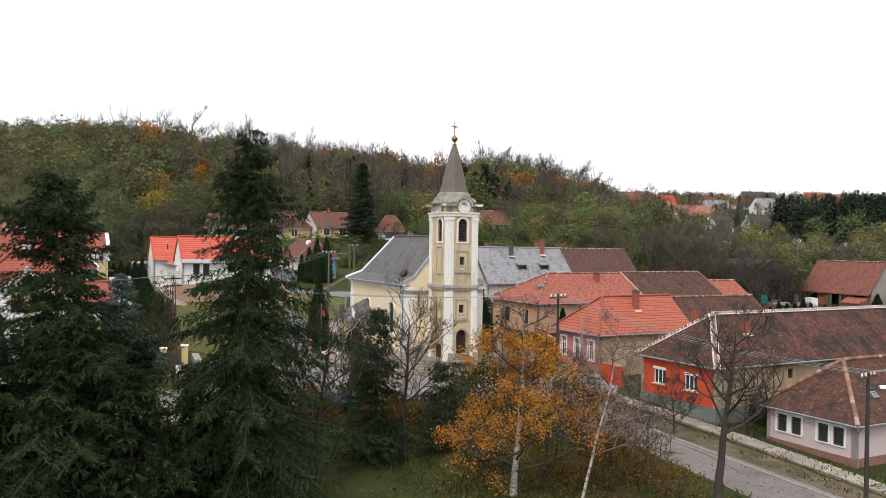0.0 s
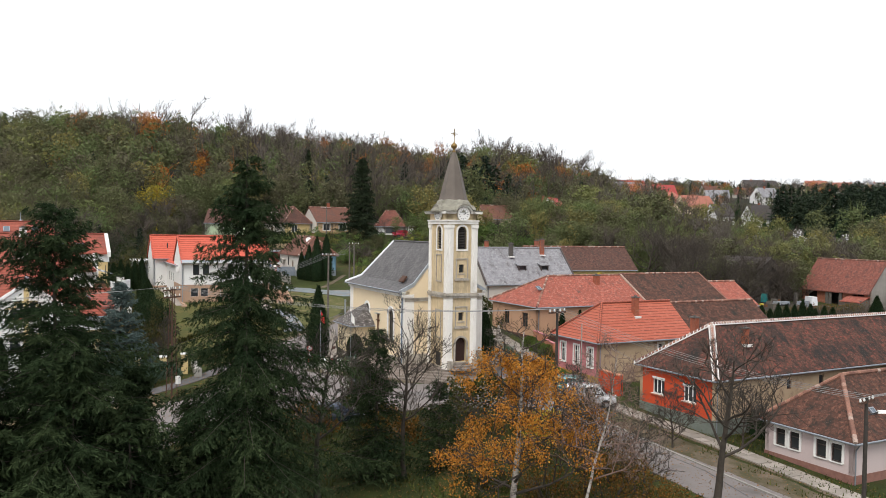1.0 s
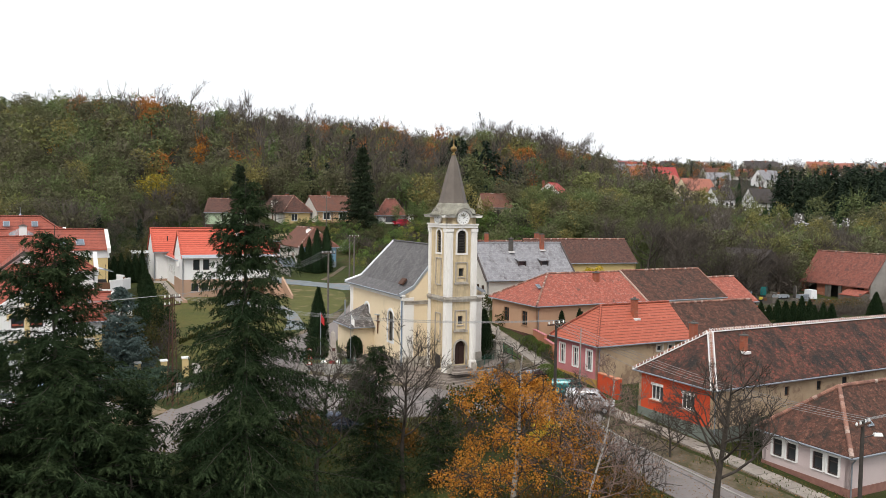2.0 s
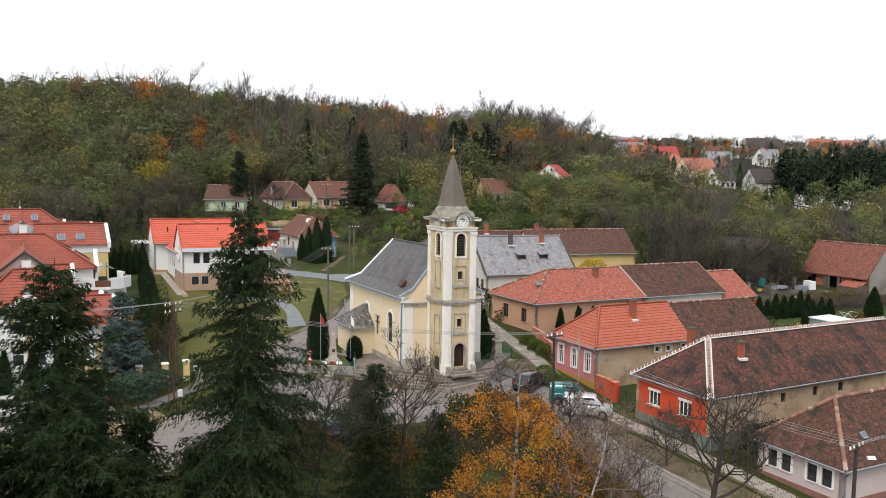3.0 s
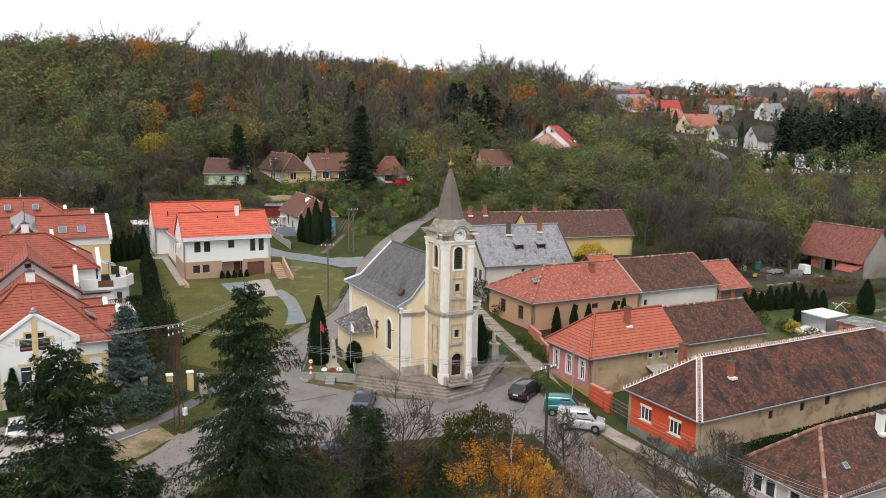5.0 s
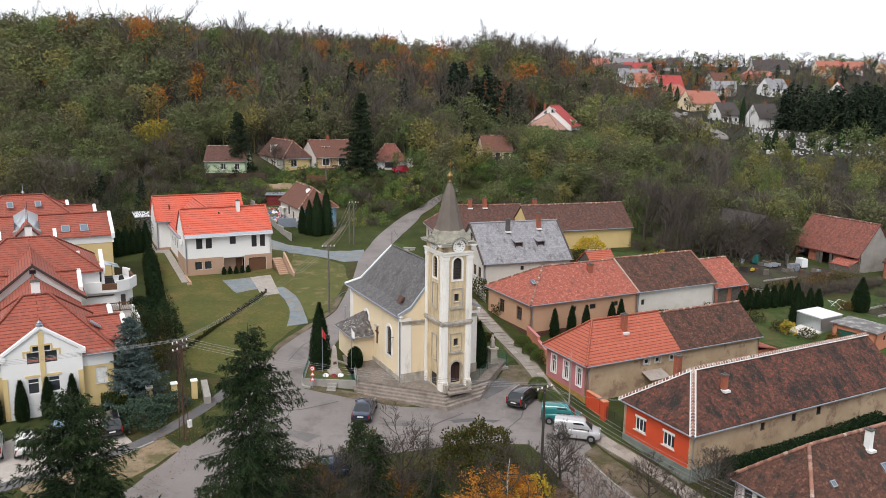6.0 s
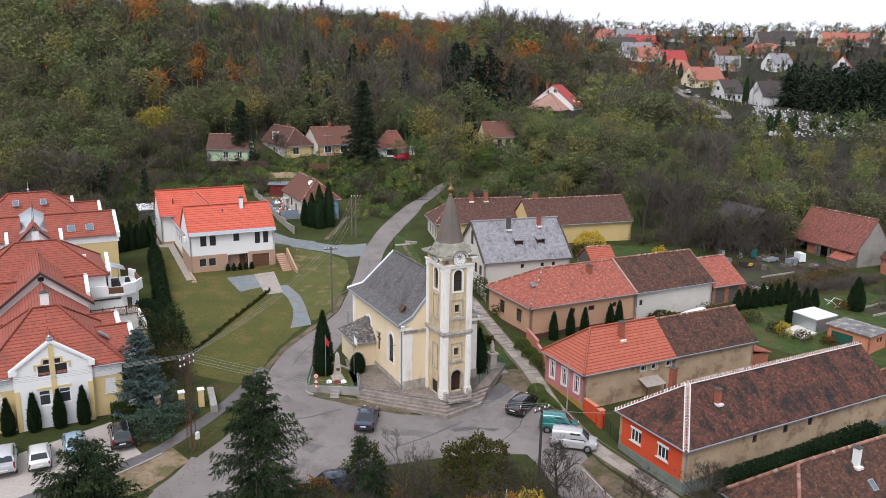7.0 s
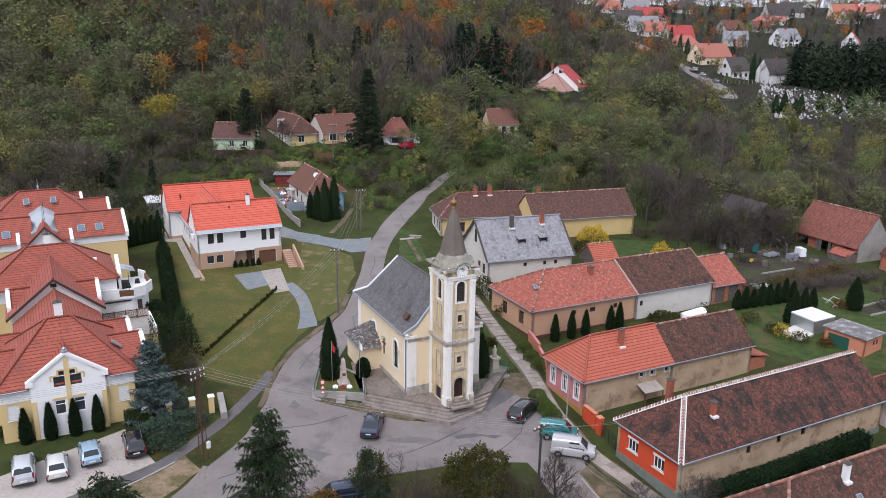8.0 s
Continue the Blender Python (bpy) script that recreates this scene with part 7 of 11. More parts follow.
# tower, square, with corner pilasters
TX, TH, TF, TB = -0.1, 1.42, -3.35, 0.3
tower = part("tower", Geo().box(TX - TH + 0.12, TX + TH - 0.12, TF + 0.12, TB, 13.4, 14.15), M["trim_white"], church)
faces = {"front": (pose(TX - TH, TF, 0), 2 * TH), "left": (pose(TX - TH, TB, 0, 0, 0, -90), TB - TF), "right": (pose(TX + TH, TF, 0, 0, 0, 90), TB - TF)}
for key, (m, n) in faces.items():
    c = n / 2 if key == "front" else (TB - TF) / 2 + (0.15 if key == "left" else -0.15)
    holes, arch = [(c - 0.45, 10.65, c + 0.45, 12.7)], [0]
    if key == "front":
        holes += [(c - 0.26, 8.55, c + 0.26, 9.3), (c - 0.26, 4.25, c + 0.26, 5.0), (c - 0.55, 0.6, c + 0.55, 2.75)]
        arch.append(3)
    elif key == "left":
        holes += [(c - 0.55, 0.1, c + 0.55, 1.35)]
    me = wall_mesh("tower_wall", [(0, -1.2), (n, -1.2), (n, 13.9), (0, 13.9)], holes, 0.45, arch)
    me.materials.append(M["cream_worn"])
    part("tower_wall", me, None, church, m=m)
    # belfry louvres
    lv = Geo()
    for k in range(13):
        zz = 10.7 + k * 0.145
        half = 0.43 if zz < 12.25 else max(0.05, math.sqrt(max(0.0, 0.45 ** 2 - (zz - 12.25) ** 2)) - 0.02)
        lv.add([(c - half, 0.1, zz), (c + half, 0.1, zz), (c + half, 0.24, zz + 0.11), (c - half, 0.24, zz + 0.11), (c - half, 0.1, zz + 0.025), (c + half, 0.1, zz + 0.025)], [(0, 1, 2, 3), (0, 4, 5, 1), (4, 3, 2, 5)])
    part("louvre", lv, M["dark_wood"], church, m=m)
    part("belfry_dark", Geo().box(c - 0.5, c + 0.5, 0.42, 0.44, 10.5, 12.8), M["dark_room"], church, m=m)
    sr, ir = hole_ring(c - 0.62, 10.5, c + 0.62, 12.88, True), hole_ring(c - 0.45, 10.65, c + 0.45, 12.7, True)
    sg = Geo()
    for i in range(len(sr)):
        j = (i + 1) % len(sr)
        q = (sr[i], sr[j], ir[j], ir[i])
        sg.add([(p[0], -0.05, p[1]) for p in q] + [(p[0], 0.02, p[1]) for p in q], [(0, 1, 2, 3), (1, 0, 4, 5), (3, 2, 6, 7)])
    part("belfry_surround", sg, M["trim_white"], church, m=m)
    # pilasters
    for x0, x1 in ((-0.1, 0.5), (n - 0.5, n + (0.1 if key == "front" else 0.0))):
        if key == "left" and x0 < 0:
            x0, x1 = 0.0, 0.45
        part("pilaster", Geo().box(x0, x1, -0.12, 0.0, 6.75, 12.55).box(x0, x1, -0.12, 0.0, 0.9, 6.3).box(x0 - 0.04, x1 + 0.04, -0.18, 0.0, 12.55, 12.85).box(x0 - 0.05, x1 + 0.05, -0.19, 0.0, -1.2, 0.9), M["trim_white"], church, m=m)
        part("pilaster_step", Geo().box((x0 + x1) / 2 - 0.12, (x0 + x1) / 2 + 0.12, -0.17, -0.12, 6.9, 12.4).box((x0 + x1) / 2 - 0.12, (x0 + x1) / 2 + 0.12, -0.17, -0.12, 1.1, 6.1), M["trim_white"], church, m=m)
    # bands
    part("string_course", Geo().box(-0.14, n + 0.14, -0.18, 0.0, 6.3, 6.5).box(-0.2, n + 0.2, -0.26, 0.0, 6.5, 6.66).box(-0.14, n + 0.14, -0.16, 0.0, 6.66, 6.75), M["trim_worn"], church, m=m)
    part("tower_base", Geo().box(0.5, n - 0.5, -0.07, 0.0, -1.2, 0.09 if key == "left" else 0.55), M["trim_worn"], church, m=m)
    part("entablature", Geo().box(-0.14, n + 0.14, -0.15, 0.0, 12.9, 13.15).box(-0.2, n + 0.2, -0.22, 0.0, 13.15, 13.28), M["trim_white"], church, m=m)
    # sunk panels with raised frames
    specs = [(8.0, 9.85), (3.7, 5.55)] if key == "front" else [(7.7, 10.2), (2.6, 5.2)]
    for z0, z1 in specs:
        fr_ = Geo()
        w2 = 0.62 if key == "front" else 0.55
        for q in ((c - w2, c + w2, z0, z0 + 0.1), (c - w2, c + w2, z1 - 0.1, z1), (c - w2, c - w2 + 0.1, z0 + 0.1, z1 - 0.1), (c + w2 - 0.1, c + w2, z0 + 0.1, z1 - 0.1)):
            fr_.box(q[0], q[1], -0.07, 0.0, q[2], q[3])
        if key == "front":
            fr_.box(c - w2 - 0.08, c + w2 + 0.08, -0.13, 0.0, z0 - 0.14, z0)
            fr_.box(c - 0.36, c + 0.36, -0.05, 0.0, z0 + 0.4, z0 + 0.5)
        part("panel_frame", fr_, M["trim_worn"], church, m=m)
    if key == "front":
        for z0 in (8.55, 4.25):
            window(church, m @ pose(c, 0.1, z0), 0.52, 0.75, "grey_wood", panes=1, sill=False)
        d = part("church_door", Geo().add([(x, 0.3, zz) for x, zz in hole_ring(-0.55, 0, 0.55, 2.15, True)] + [(x, 0.36, zz) for x, zz in hole_ring(-0.55, 0, 0.55, 2.15, True)], [tuple(range(13))]), M["door_wood"], church, m=m @ pose(c, 0, 0.6))
        part("door_leaf", Geo().box(-0.53, -0.02, 0.24, 0.3, 0.02, 1.6).box(0.02, 0.53, 0.24, 0.3, 0.02, 1.6), M["door_wood"], d)
        so, si = hole_ring(c - 0.72, 0.6, c + 0.72, 2.92, True), hole_ring(c - 0.55, 0.6, c + 0.55, 2.75, True)
        dg = Geo()
        for i in range(1, len(so)):
            j = (i + 1) % len(so)
            q = (so[i], so[j], si[j], si[i])
            dg.add([(p[0], -0.09, p[1]) for p in q] + [(p[0], 0.02, p[1]) for p in q], [(0, 1, 2, 3), (1, 0, 4, 5), (3, 2, 6, 7)])
        part("door_surround", dg, M["trim_worn"], church, m=m)
    if key == "left":
        part("iron_hatch", Geo().box(c - 0.55, c + 0.55, 0.06, 0.12, 0.1, 1.35), M["iron"], church, m=m)
    # clock under a bowed cornice
    ring, dial = Geo(), Geo()
    for k in range(24):
        a, b = k * math.tau / 24, (k + 1) * math.tau / 24
        for r0, r1 in ((0.52, 0.62),):
            pts = [(c + r * math.cos(t), 13.78 + r * math.sin(t)) for r, t in ((r0, a), (r1, a), (r1, b), (r0, b))]
            ring.add([(x, -0.26, zz) for x, zz in pts] + [(x, -0.1, zz) for x, zz in pts], [(0, 1, 2, 3), (1, 5, 6, 2), (4, 0, 3, 7)])
    dial.add([(c + 0.54 * math.cos(k * math.tau / 24), -0.22, 13.78 + 0.54 * math.sin(k * math.tau / 24)) for k in range(24)], [tuple(range(24))])
    clock = part("clock", dial, M["white_paint"], church, "white clock face with dark numerals", m=m)
    part("clock_ring", ring, M["trim_white"], clock)
    marks = Geo()
    for k in range(12):
        a = k * math.tau / 12
        r0, r1, w = (0.36, 0.48, 0.025)
        dx, dz = math.sin(a), math.cos(a)
        marks.add([(c + dx * r0 - dz * w, -0.23, 13.78 + dz * r0 + dx * w), (c + dx * r0 + dz * w, -0.23, 13.78 + dz * r0 - dx * w), (c + dx * r1 + dz * w, -0.23, 13.78 + dz * r1 - dx * w), (c + dx * r1 - dz * w, -0.23, 13.78 + dz * r1 + dx * w)], [(0, 1, 2, 3)])
    part("hour_mark", marks, M["iron"], clock)
    for a, ln, w in ((radians(72), 0.26, 0.04), (radians(62), 0.4, 0.028)):
        dx, dz = math.sin(a), math.cos(a)
        part("clock_hand", Geo().add([(c - dz * w, -0.235, 13.78 + dx * w), (c + dz * w, -0.235, 13.78 - dx * w), (c + dx * ln, -0.235, 13.78 + dz * ln)], [(0, 1, 2)]), M["iron"], clock)
    arc = [(-0.45, 14.0)] + [(c + s_ * 0.8, 14.0) for s_ in (-1,)] + [(c + 0.8 * math.cos(t), 14.0 + 0.62 * math.sin(t)) for t in (math.pi * (1 - k / 10) for k in range(11))] + [(c + 0.8, 14.0), (n + (0.45 if key == "front" else 0.1), 14.0)]
    cg2, cap2 = Geo(), Geo()
    run_ = [p for k, p in enumerate(arc) if k == 0 or abs(p[0] - arc[k - 1][0]) > 0.001 or abs(p[1] - arc[k - 1][1]) > 0.001]
    m_ = len(run_) - 1
    cg2.add([q for xa, za in run_ for q in ((xa, 0.2, za - 0.18), (xa, -0.3, za - 0.18), (xa, -0.42, za), (xa, 0.5, za + 0.05))], [(4 * k + i, 4 * k + 4 + i, 4 * k + 4 + (i + 1) % 4, 4 * k + (i + 1) % 4) for k in range(m_) for i in range(4)] + [(3, 2, 1, 0), (4 * m_, 4 * m_ + 1, 4 * m_ + 2, 4 * m_ + 3)])
    cap2.add([q for xa, za in run_ for q in ((xa, -0.46, za + 0.005), (xa, -0.46, za + 0.06), (xa, 0.55, za + 0.17))], [(3 * k + i, 3 * k + 3 + i, 3 * k + 4 + i, 3 * k + 1 + i) for k in range(m_) for i in range(2)])
    part("tower_cornice", cg2, M["trim_white"], church, m=m)
    part("cornice_sheet", cap2, M["lichen"], church, m=m)
# lumpy skirt below the spire
mid = Vector((TX, (TF + TB) / 2))
sk = Geo().lathe([(2.1, 13.95), (2.05, 14.2), (1.75, 14.5), (1.55, 14.8), (1.42, 15.05), (1.2, 15.15)], 16, mid.x, mid.y)
part("spire_skirt", sk, M["lichen"], church, smooth=True)
oct_ = []
for k in range(8):
    a = radians(22.5 + 45 * k)
    oct_.append((math.cos(a), math.sin(a)))
sp = Geo()
rings = [(1.42, 14.85), (1.22, 15.5), (0.82, 17.2), (0.42, 18.75), (0.16, 19.5)]
sv = [(mid.x + x * r * (1.0 if k % 2 else 1.0), mid.y + y * r, zz) for r, zz in rings for k, (x, y) in enumerate(oct_)]
sp.add(sv, [(j * 8 + k, j * 8 + (k + 1) % 8, (j + 1) * 8 + (k + 1) % 8, (j + 1) * 8 + k) for j in range(len(rings) - 1) for k in range(8)] + [tuple(range(32, 40))])
part("spire", sp, M["spire"], church)
part("spire_ball", Geo().lathe([(0.16, 19.45), (0.24, 19.5), (0.1, 19.6), (0.09, 19.75), (0.25, 19.88), (0.3, 20.03), (0.25, 20.18), (0.08, 20.3), (0.05, 20.45)], 12, mid.x, mid.y), M["gold"], church, smooth=True)
part("spire_cross", Geo().box(mid.x - 0.03, mid.x + 0.03, mid.y - 0.03, mid.y + 0.03, 20.4, 21.6).box(mid.x - 0.34, mid.x + 0.34, mid.y - 0.025, mid.y + 0.025, 21.1, 21.17).tube((mid.x - 0.2, mid.y, 20.95), (mid.x + 0.2, mid.y, 21.32), 0.015).tube((mid.x + 0.2, mid.y, 20.95), (mid.x - 0.2, mid.y, 21.32), 0.015), M["gold"], church)


# ---- the church's terrace, steps and gardens ----
def inset(poly, dist):
    out = []
    n = len(poly)
    for i in range(n):
        a, b, c = Vector(poly[i - 1]), Vector(poly[i]), Vector(poly[(i + 1) % n])
        d1, d2 = (b - a).normalized(), (c - b).normalized()
        n1, n2_ = Vector((-d1.y, d1.x)), Vector((-d2.y, d2.x))
        p1, p2 = b + n1 * dist[i - 1], b + n2_ * dist[i]
        den = d1.x * d2.y - d1.y * d2.x
        if abs(den) < 1e-4:
            out.append(tuple(p1))
            continue
        t = ((p2.x - p1.x) * d2.y - (p2.y - p1.y) * d2.x) / den
        out.append(tuple(p1 + d1 * t))
    return out


TERR = [(-8.4, 1.4), (-2.0, -5.35), (2.1, -4.35), (8.9, 2.0), (6.6, 4.6), (4.6, 3.0), (4.6, 16.5), (-5.0, 16.5), (-7.3, 7.0)]
terr = thing("church_terrace", "stone paved terrace with worn steps round the church", "terrace", CH)
terr["kind"] = "structure"
lift = 5
for k in range(lift):
    o = inset(TERR, [0.36 * k, 0.36 * k, 0, 0, 0, 0, 0, 0, 0])
    zt = -0.02 - 0.19 * (lift - 1 - k)
    part("step" if k < lift - 1 else "terrace_floor", Geo().prism(o, -2.2 if k == 0 else zt - 0.188, zt - (0.0 if k == lift - 1 else 0.0)), M["step"] if k < lift - 1 else M["terrace"], terr)
for k in range(3):
    part("door_step", Geo().box(-1.25 + 0.3 * k - 0.1, 1.05 - 0.3 * k, -4.6 + 0.36 * k, -3.5, -0.02 + 0.18 * k, 0.16 + 0.18 * k), M["step"], terr)
for s in (-1, 1):
    part("step_cheek", Geo().box(TX + s * 1.25 - 0.16, TX + s * 1.25 + 0.16, -4.0, -3.5, -0.02, 0.75), M["trim_worn"], terr)
M["fence_green"] = plain("green_wire_fence", (0.03, 0.12, 0.09), 0.5)


def wire_fence(name, label, pts, h, z, mat="fence_green", gap=0.14, post=2.0, parent=None):
    t = thing(name, label, "fence")
    for (ax, ay), (bx, by) in zip(pts, pts[1:]):
        a, b = Vector((ax, ay, 0)), Vector((bx, by, 0))
        n = max(1, int((b - a).length / post))
        for k in range(n + 1):
            p = a.lerp(b, k / n)
            zz = z if z is not None else gz(p.x, p.y)
            part("post", Geo().tube((p.x, p.y, zz - 0.2), (p.x, p.y, zz + h), 0.03, n=6), M[mat], t)
        for k in range(n):
            p, q = a.lerp(b, k / n), a.lerp(b, (k + 1) / n)
            zp = z if z is not None else gz(p.x, p.y)
            zq = z if z is not None else gz(q.x, q.y)
            g = Geo()
            w = max(2, int((q - p).length / gap))
            for j in range(1, w):
                f = j / w
                r = p.lerp(q, f)
                z0 = zp + (zq - zp) * f
                g.tube((r.x, r.y, z0 + 0.05), (r.x, r.y, z0 + h - 0.05), 0.008, n=3, caps=False)
            for f in (0.08, 0.3, 0.52, 0.74, 0.96):
                g.tube((p.x, p.y, zp + h * f), (q.x, q.y, zq + h * f), 0.009, n=3, caps=False)
            part("mesh_panel", g, M[mat], t)
    return t


def chl(x, y, z=0.0):
    v = CH @ Vector((x, y, z))
    return v.x, v.y


# memorial garden
MEM = [chl(-12.4, 5.0), chl(-7.9, 2.3), chl(-6.6, 6.2), chl(-8.4, 10.5), chl(-10.4, 9.6)]
mem = thing("memorial_garden", "raised garden bed edged with white kerbs", "garden bed", kind="structure")
part("bed", Geo().prism(MEM, -1.8, -0.52), M["lawn"], mem)
for a, b in zip(MEM, MEM[1:] + MEM[:1]):
    d = Vector((b[0] - a[0], b[1] - a[1]))
    nn = Vector((-d.y, d.x)).normalized() * 0.13
    part("bed_kerb", Geo().prism([(a[0] - nn.x, a[1] - nn.y), (b[0] - nn.x, b[1] - nn.y), (b[0] + nn.x, b[1] + nn.y), (a[0] + nn.x, a[1] + nn.y)], -1.8, -0.38), M["concrete"], mem)
sm_ = chl(-9.9, 3.5)
for k in range(4):
    part("garden_step", Geo().box(-0.45, 0.45, -1.3 + 0.3 * k, 0.0, -1.75, -1.35 + 0.22 * k), M["concrete"], mem, m=pose(sm_[0], sm_[1], 0, 0, 0, 28 - 31))
wire_fence("low_fence", "low green wire fence round the memorial bed", [MEM[2], MEM[1], chl(-9.3, 3.15)], 0.55, -0.4, gap=0.1)
wire_fence("low_fence", "low green wire fence round the memorial bed", [chl(-10.5, 3.85), MEM[0], MEM[4]], 0.55, -0.4, gap=0.1)
ox, oy = chl(-9.0, 5.6)
ob = thing("obelisk", "pale stone memorial obelisk on a stepped base", "memorial", pose(ox, oy, -0.52, 0, 0, 20) @ Matrix.Diagonal((0.8, 0.8, 0.72, 1)))
part("base", Geo().box(-0.75, 0.75, -0.75, 0.75, -0.1, 0.3).box(-0.55, 0.55, -0.55, 0.55, 0.3, 0.65, 0.08), M["stone_pale"], ob)
part("shaft", Geo().box(-0.42, 0.42, -0.42, 0.42, 0.65, 3.7, 0.2).add([(-0.22, -0.22, 3.7), (0.22, -0.22, 3.7), (0.22, 0.22, 3.7), (-0.22, 0.22, 3.7), (0, 0, 4.1)], [(0, 1, 4), (1, 2, 4), (2, 3, 4), (3, 0, 4)]), M["stone_pale"], ob)
part("plaque", Geo().box(-0.2, 0.2, -0.4, -0.33, 1.35, 1.75), M["plinth_dark"], ob, "dark red plaque")
for k, (dx, dy, c_) in enumerate(((-0.7, -1.0, "white_paint"), (0.75, -0.9, "white_paint"), (0.1, -1.1, "hut_red"))):
    w = thing("wreath", "small flower wreath lying at the memorial", "wreath", pose(ox + dx, oy + dy, -0.5, 25, 0, 10), group="wreaths at the memorial")
    part("ring", Geo().lathe([(0.12, 0.0), (0.28, 0.0), (0.3, 0.08), (0.2, 0.14), (0.12, 0.08)], 12), M[c_], w)
for k, (lx, ly, top, c1) in enumerate(((-10.0, 6.3, 4.6, "flag_red"), (-7.1, 5.9, 4.4, "white_paint"))):
    px, py = chl(lx, ly)
    fp = thing("flagpole", "thin pole with a limp hanging flag", "flagpole", pose(px, py, -0.5), group="flagpoles by the memorial")
    part("pole", Geo().tube((0, 0, 0), (0, 0, top), 0.035), M["gutter"], fp)
    fg = Geo()
    for j in range(6):
        x0, x1 = 0.04 + 0.09 * j, 0.04 + 0.09 * (j + 1)
        y0, y1 = 0.06 * math.sin(j * 1.9), 0.06 * math.sin((j + 1) * 1.9)
        fg.add([(x0 * 0.6, y0 * 0.6, top - 1.0 - 0.05 * j), (x1 * 0.6, y1 * 0.6, top - 1.05 - 0.05 * j), (x1 * 0.6, y1 * 0.6, top - 0.2 - 0.1 * j), (x0 * 0.6, y0 * 0.6, top - 0.1 - 0.1 * j)], [(0, 1, 2, 3)])
    part("flag", fg, M[c1], fp)
# wayside statue behind its fence
sx, sy = chl(7.0, 1.9)
st = thing("stone_pedestal", "grey stone pillar carrying a small carved figure", "monument", pose(sx, sy, -1.1, 0, 0, 28))
part("plot", Geo().box(-1.3, 1.3, -1.2, 1.6, -0.6, 0.25), M["concrete"], st)
part("pillar", Geo().box(-0.55, 0.55, -0.55, 0.55, 0.25, 0.6).box(-0.42, 0.42, -0.42, 0.42, 0.6, 2.0, 0.05).box(-0.5, 0.5, -0.5, 0.5, 2.0, 2.2), M["trim_worn"], st)
tagged(part("carved_figure", Geo().lathe([(0.26, 0.0), (0.3, 0.1), (0.2, 0.5), (0.24, 0.8), (0.16, 1.02), (0.1, 1.1), (0.13, 1.22), (0.05, 1.35)], 10), M["stone_pale"], m=pose(sx, sy, 1.1, 0, 0, 0), smooth=True), "weathered pale stone figure on a pillar", "statue")
wire_fence("wire_fence", "green wire mesh fence beside the church", [chl(1.55, -3.3), chl(5.5, 0.2), chl(8.2, 1.0), chl(8.6, 3.4)], 1.1, -0.7)

# ---- plants ----
class Soup:
    """Many small faces kept in arrays, with a tint for each corner."""

    def __init__(self):
        self.v, self.t, self.f, self.n = [], [], [], 0

    def add(self, verts, faces, tint=0.0):
        verts = np.asarray(verts, np.float32).reshape(-1, 3)
        self.v.append(verts)
        self.t.append(np.full(len(verts), tint, np.float32))
        self.f.append(np.asarray(faces, np.int32) + self.n)
        self.n += len(verts)

    def arrays(self):
        return np.concatenate(self.v), np.concatenate(self.t), np.concatenate(self.f)

    def mesh(self, name):
        v, t, f = self.arrays()
        return soup_mesh(name, v, t, f)


def soup_mesh(name, v, t, f):
    me = bpy.data.meshes.new(name)
    k = f.shape[1]
    me.vertices.add(len(v))
    me.vertices.foreach_set("co", v.astype(np.float32).ravel())
    me.loops.add(f.size)
    me.loops.foreach_set("vertex_index", f.astype(np.int32).ravel())
    me.polygons.add(len(f))
    me.polygons.foreach_set("loop_start", np.arange(0, f.size, k, dtype=np.int32))
    me.update(calc_edges=True)
    a = me.attributes.new("tint", "FLOAT", "POINT")
    a.data.foreach_set("value", t)
    return me


RNG = np.random.default_rng(7)


def cards(centers, length, width, along, rng, spread=0.6, tris=True):
    """Small leaf shapes at the places given: each a long triangle pair (a kite) pointing roughly along its way."""
    n = len(centers)
    d = along + rng.normal(0, spread, (n, 3))
    d /= np.linalg.norm(d, axis=1)[:, None] + 1e-6
    s = np.cross(d, rng.normal(0, 1, (n, 3)))
    s /= np.linalg.norm(s, axis=1)[:, None] + 1e-6
    ln = (length * rng.uniform(0.6, 1.3, n))[:, None]
    wd = (width * rng.uniform(0.6, 1.3, n))[:, None]
    if tris:
        v = np.stack([centers - s * wd, centers + s * wd, centers + d * ln], 1)
        return v.reshape(-1, 3), np.arange(3 * n).reshape(-1, 3)
    v = np.stack([centers, centers + d * ln * 0.45 + s * wd, centers + d * ln, centers + d * ln * 0.45 - s * wd], 1)
    return v.reshape(-1, 3), np.arange(4 * n).reshape(-1, 4)


def stick(soup, a, b, ra, rb, sides=3, tint=0.0):
    a, b = np.asarray(a, float), np.asarray(b, float)
    w = b - a
    w = w / (np.linalg.norm(w) + 1e-9)
    s = np.cross(w, (0.3, 0.5, 0.81))
    s /= np.linalg.norm(s) + 1e-9
    t = np.cross(w, s)
    an = np.arange(sides) * math.tau / sides
    ring = np.cos(an)[:, None] * s + np.sin(an)[:, None] * t
    k = np.arange(sides)
    q = np.stack([k, (k + 1) % sides, sides + (k + 1) % sides, sides + k], 1)
    soup.add(np.concatenate([a + ring * ra, b + ring * rb]), q, tint)


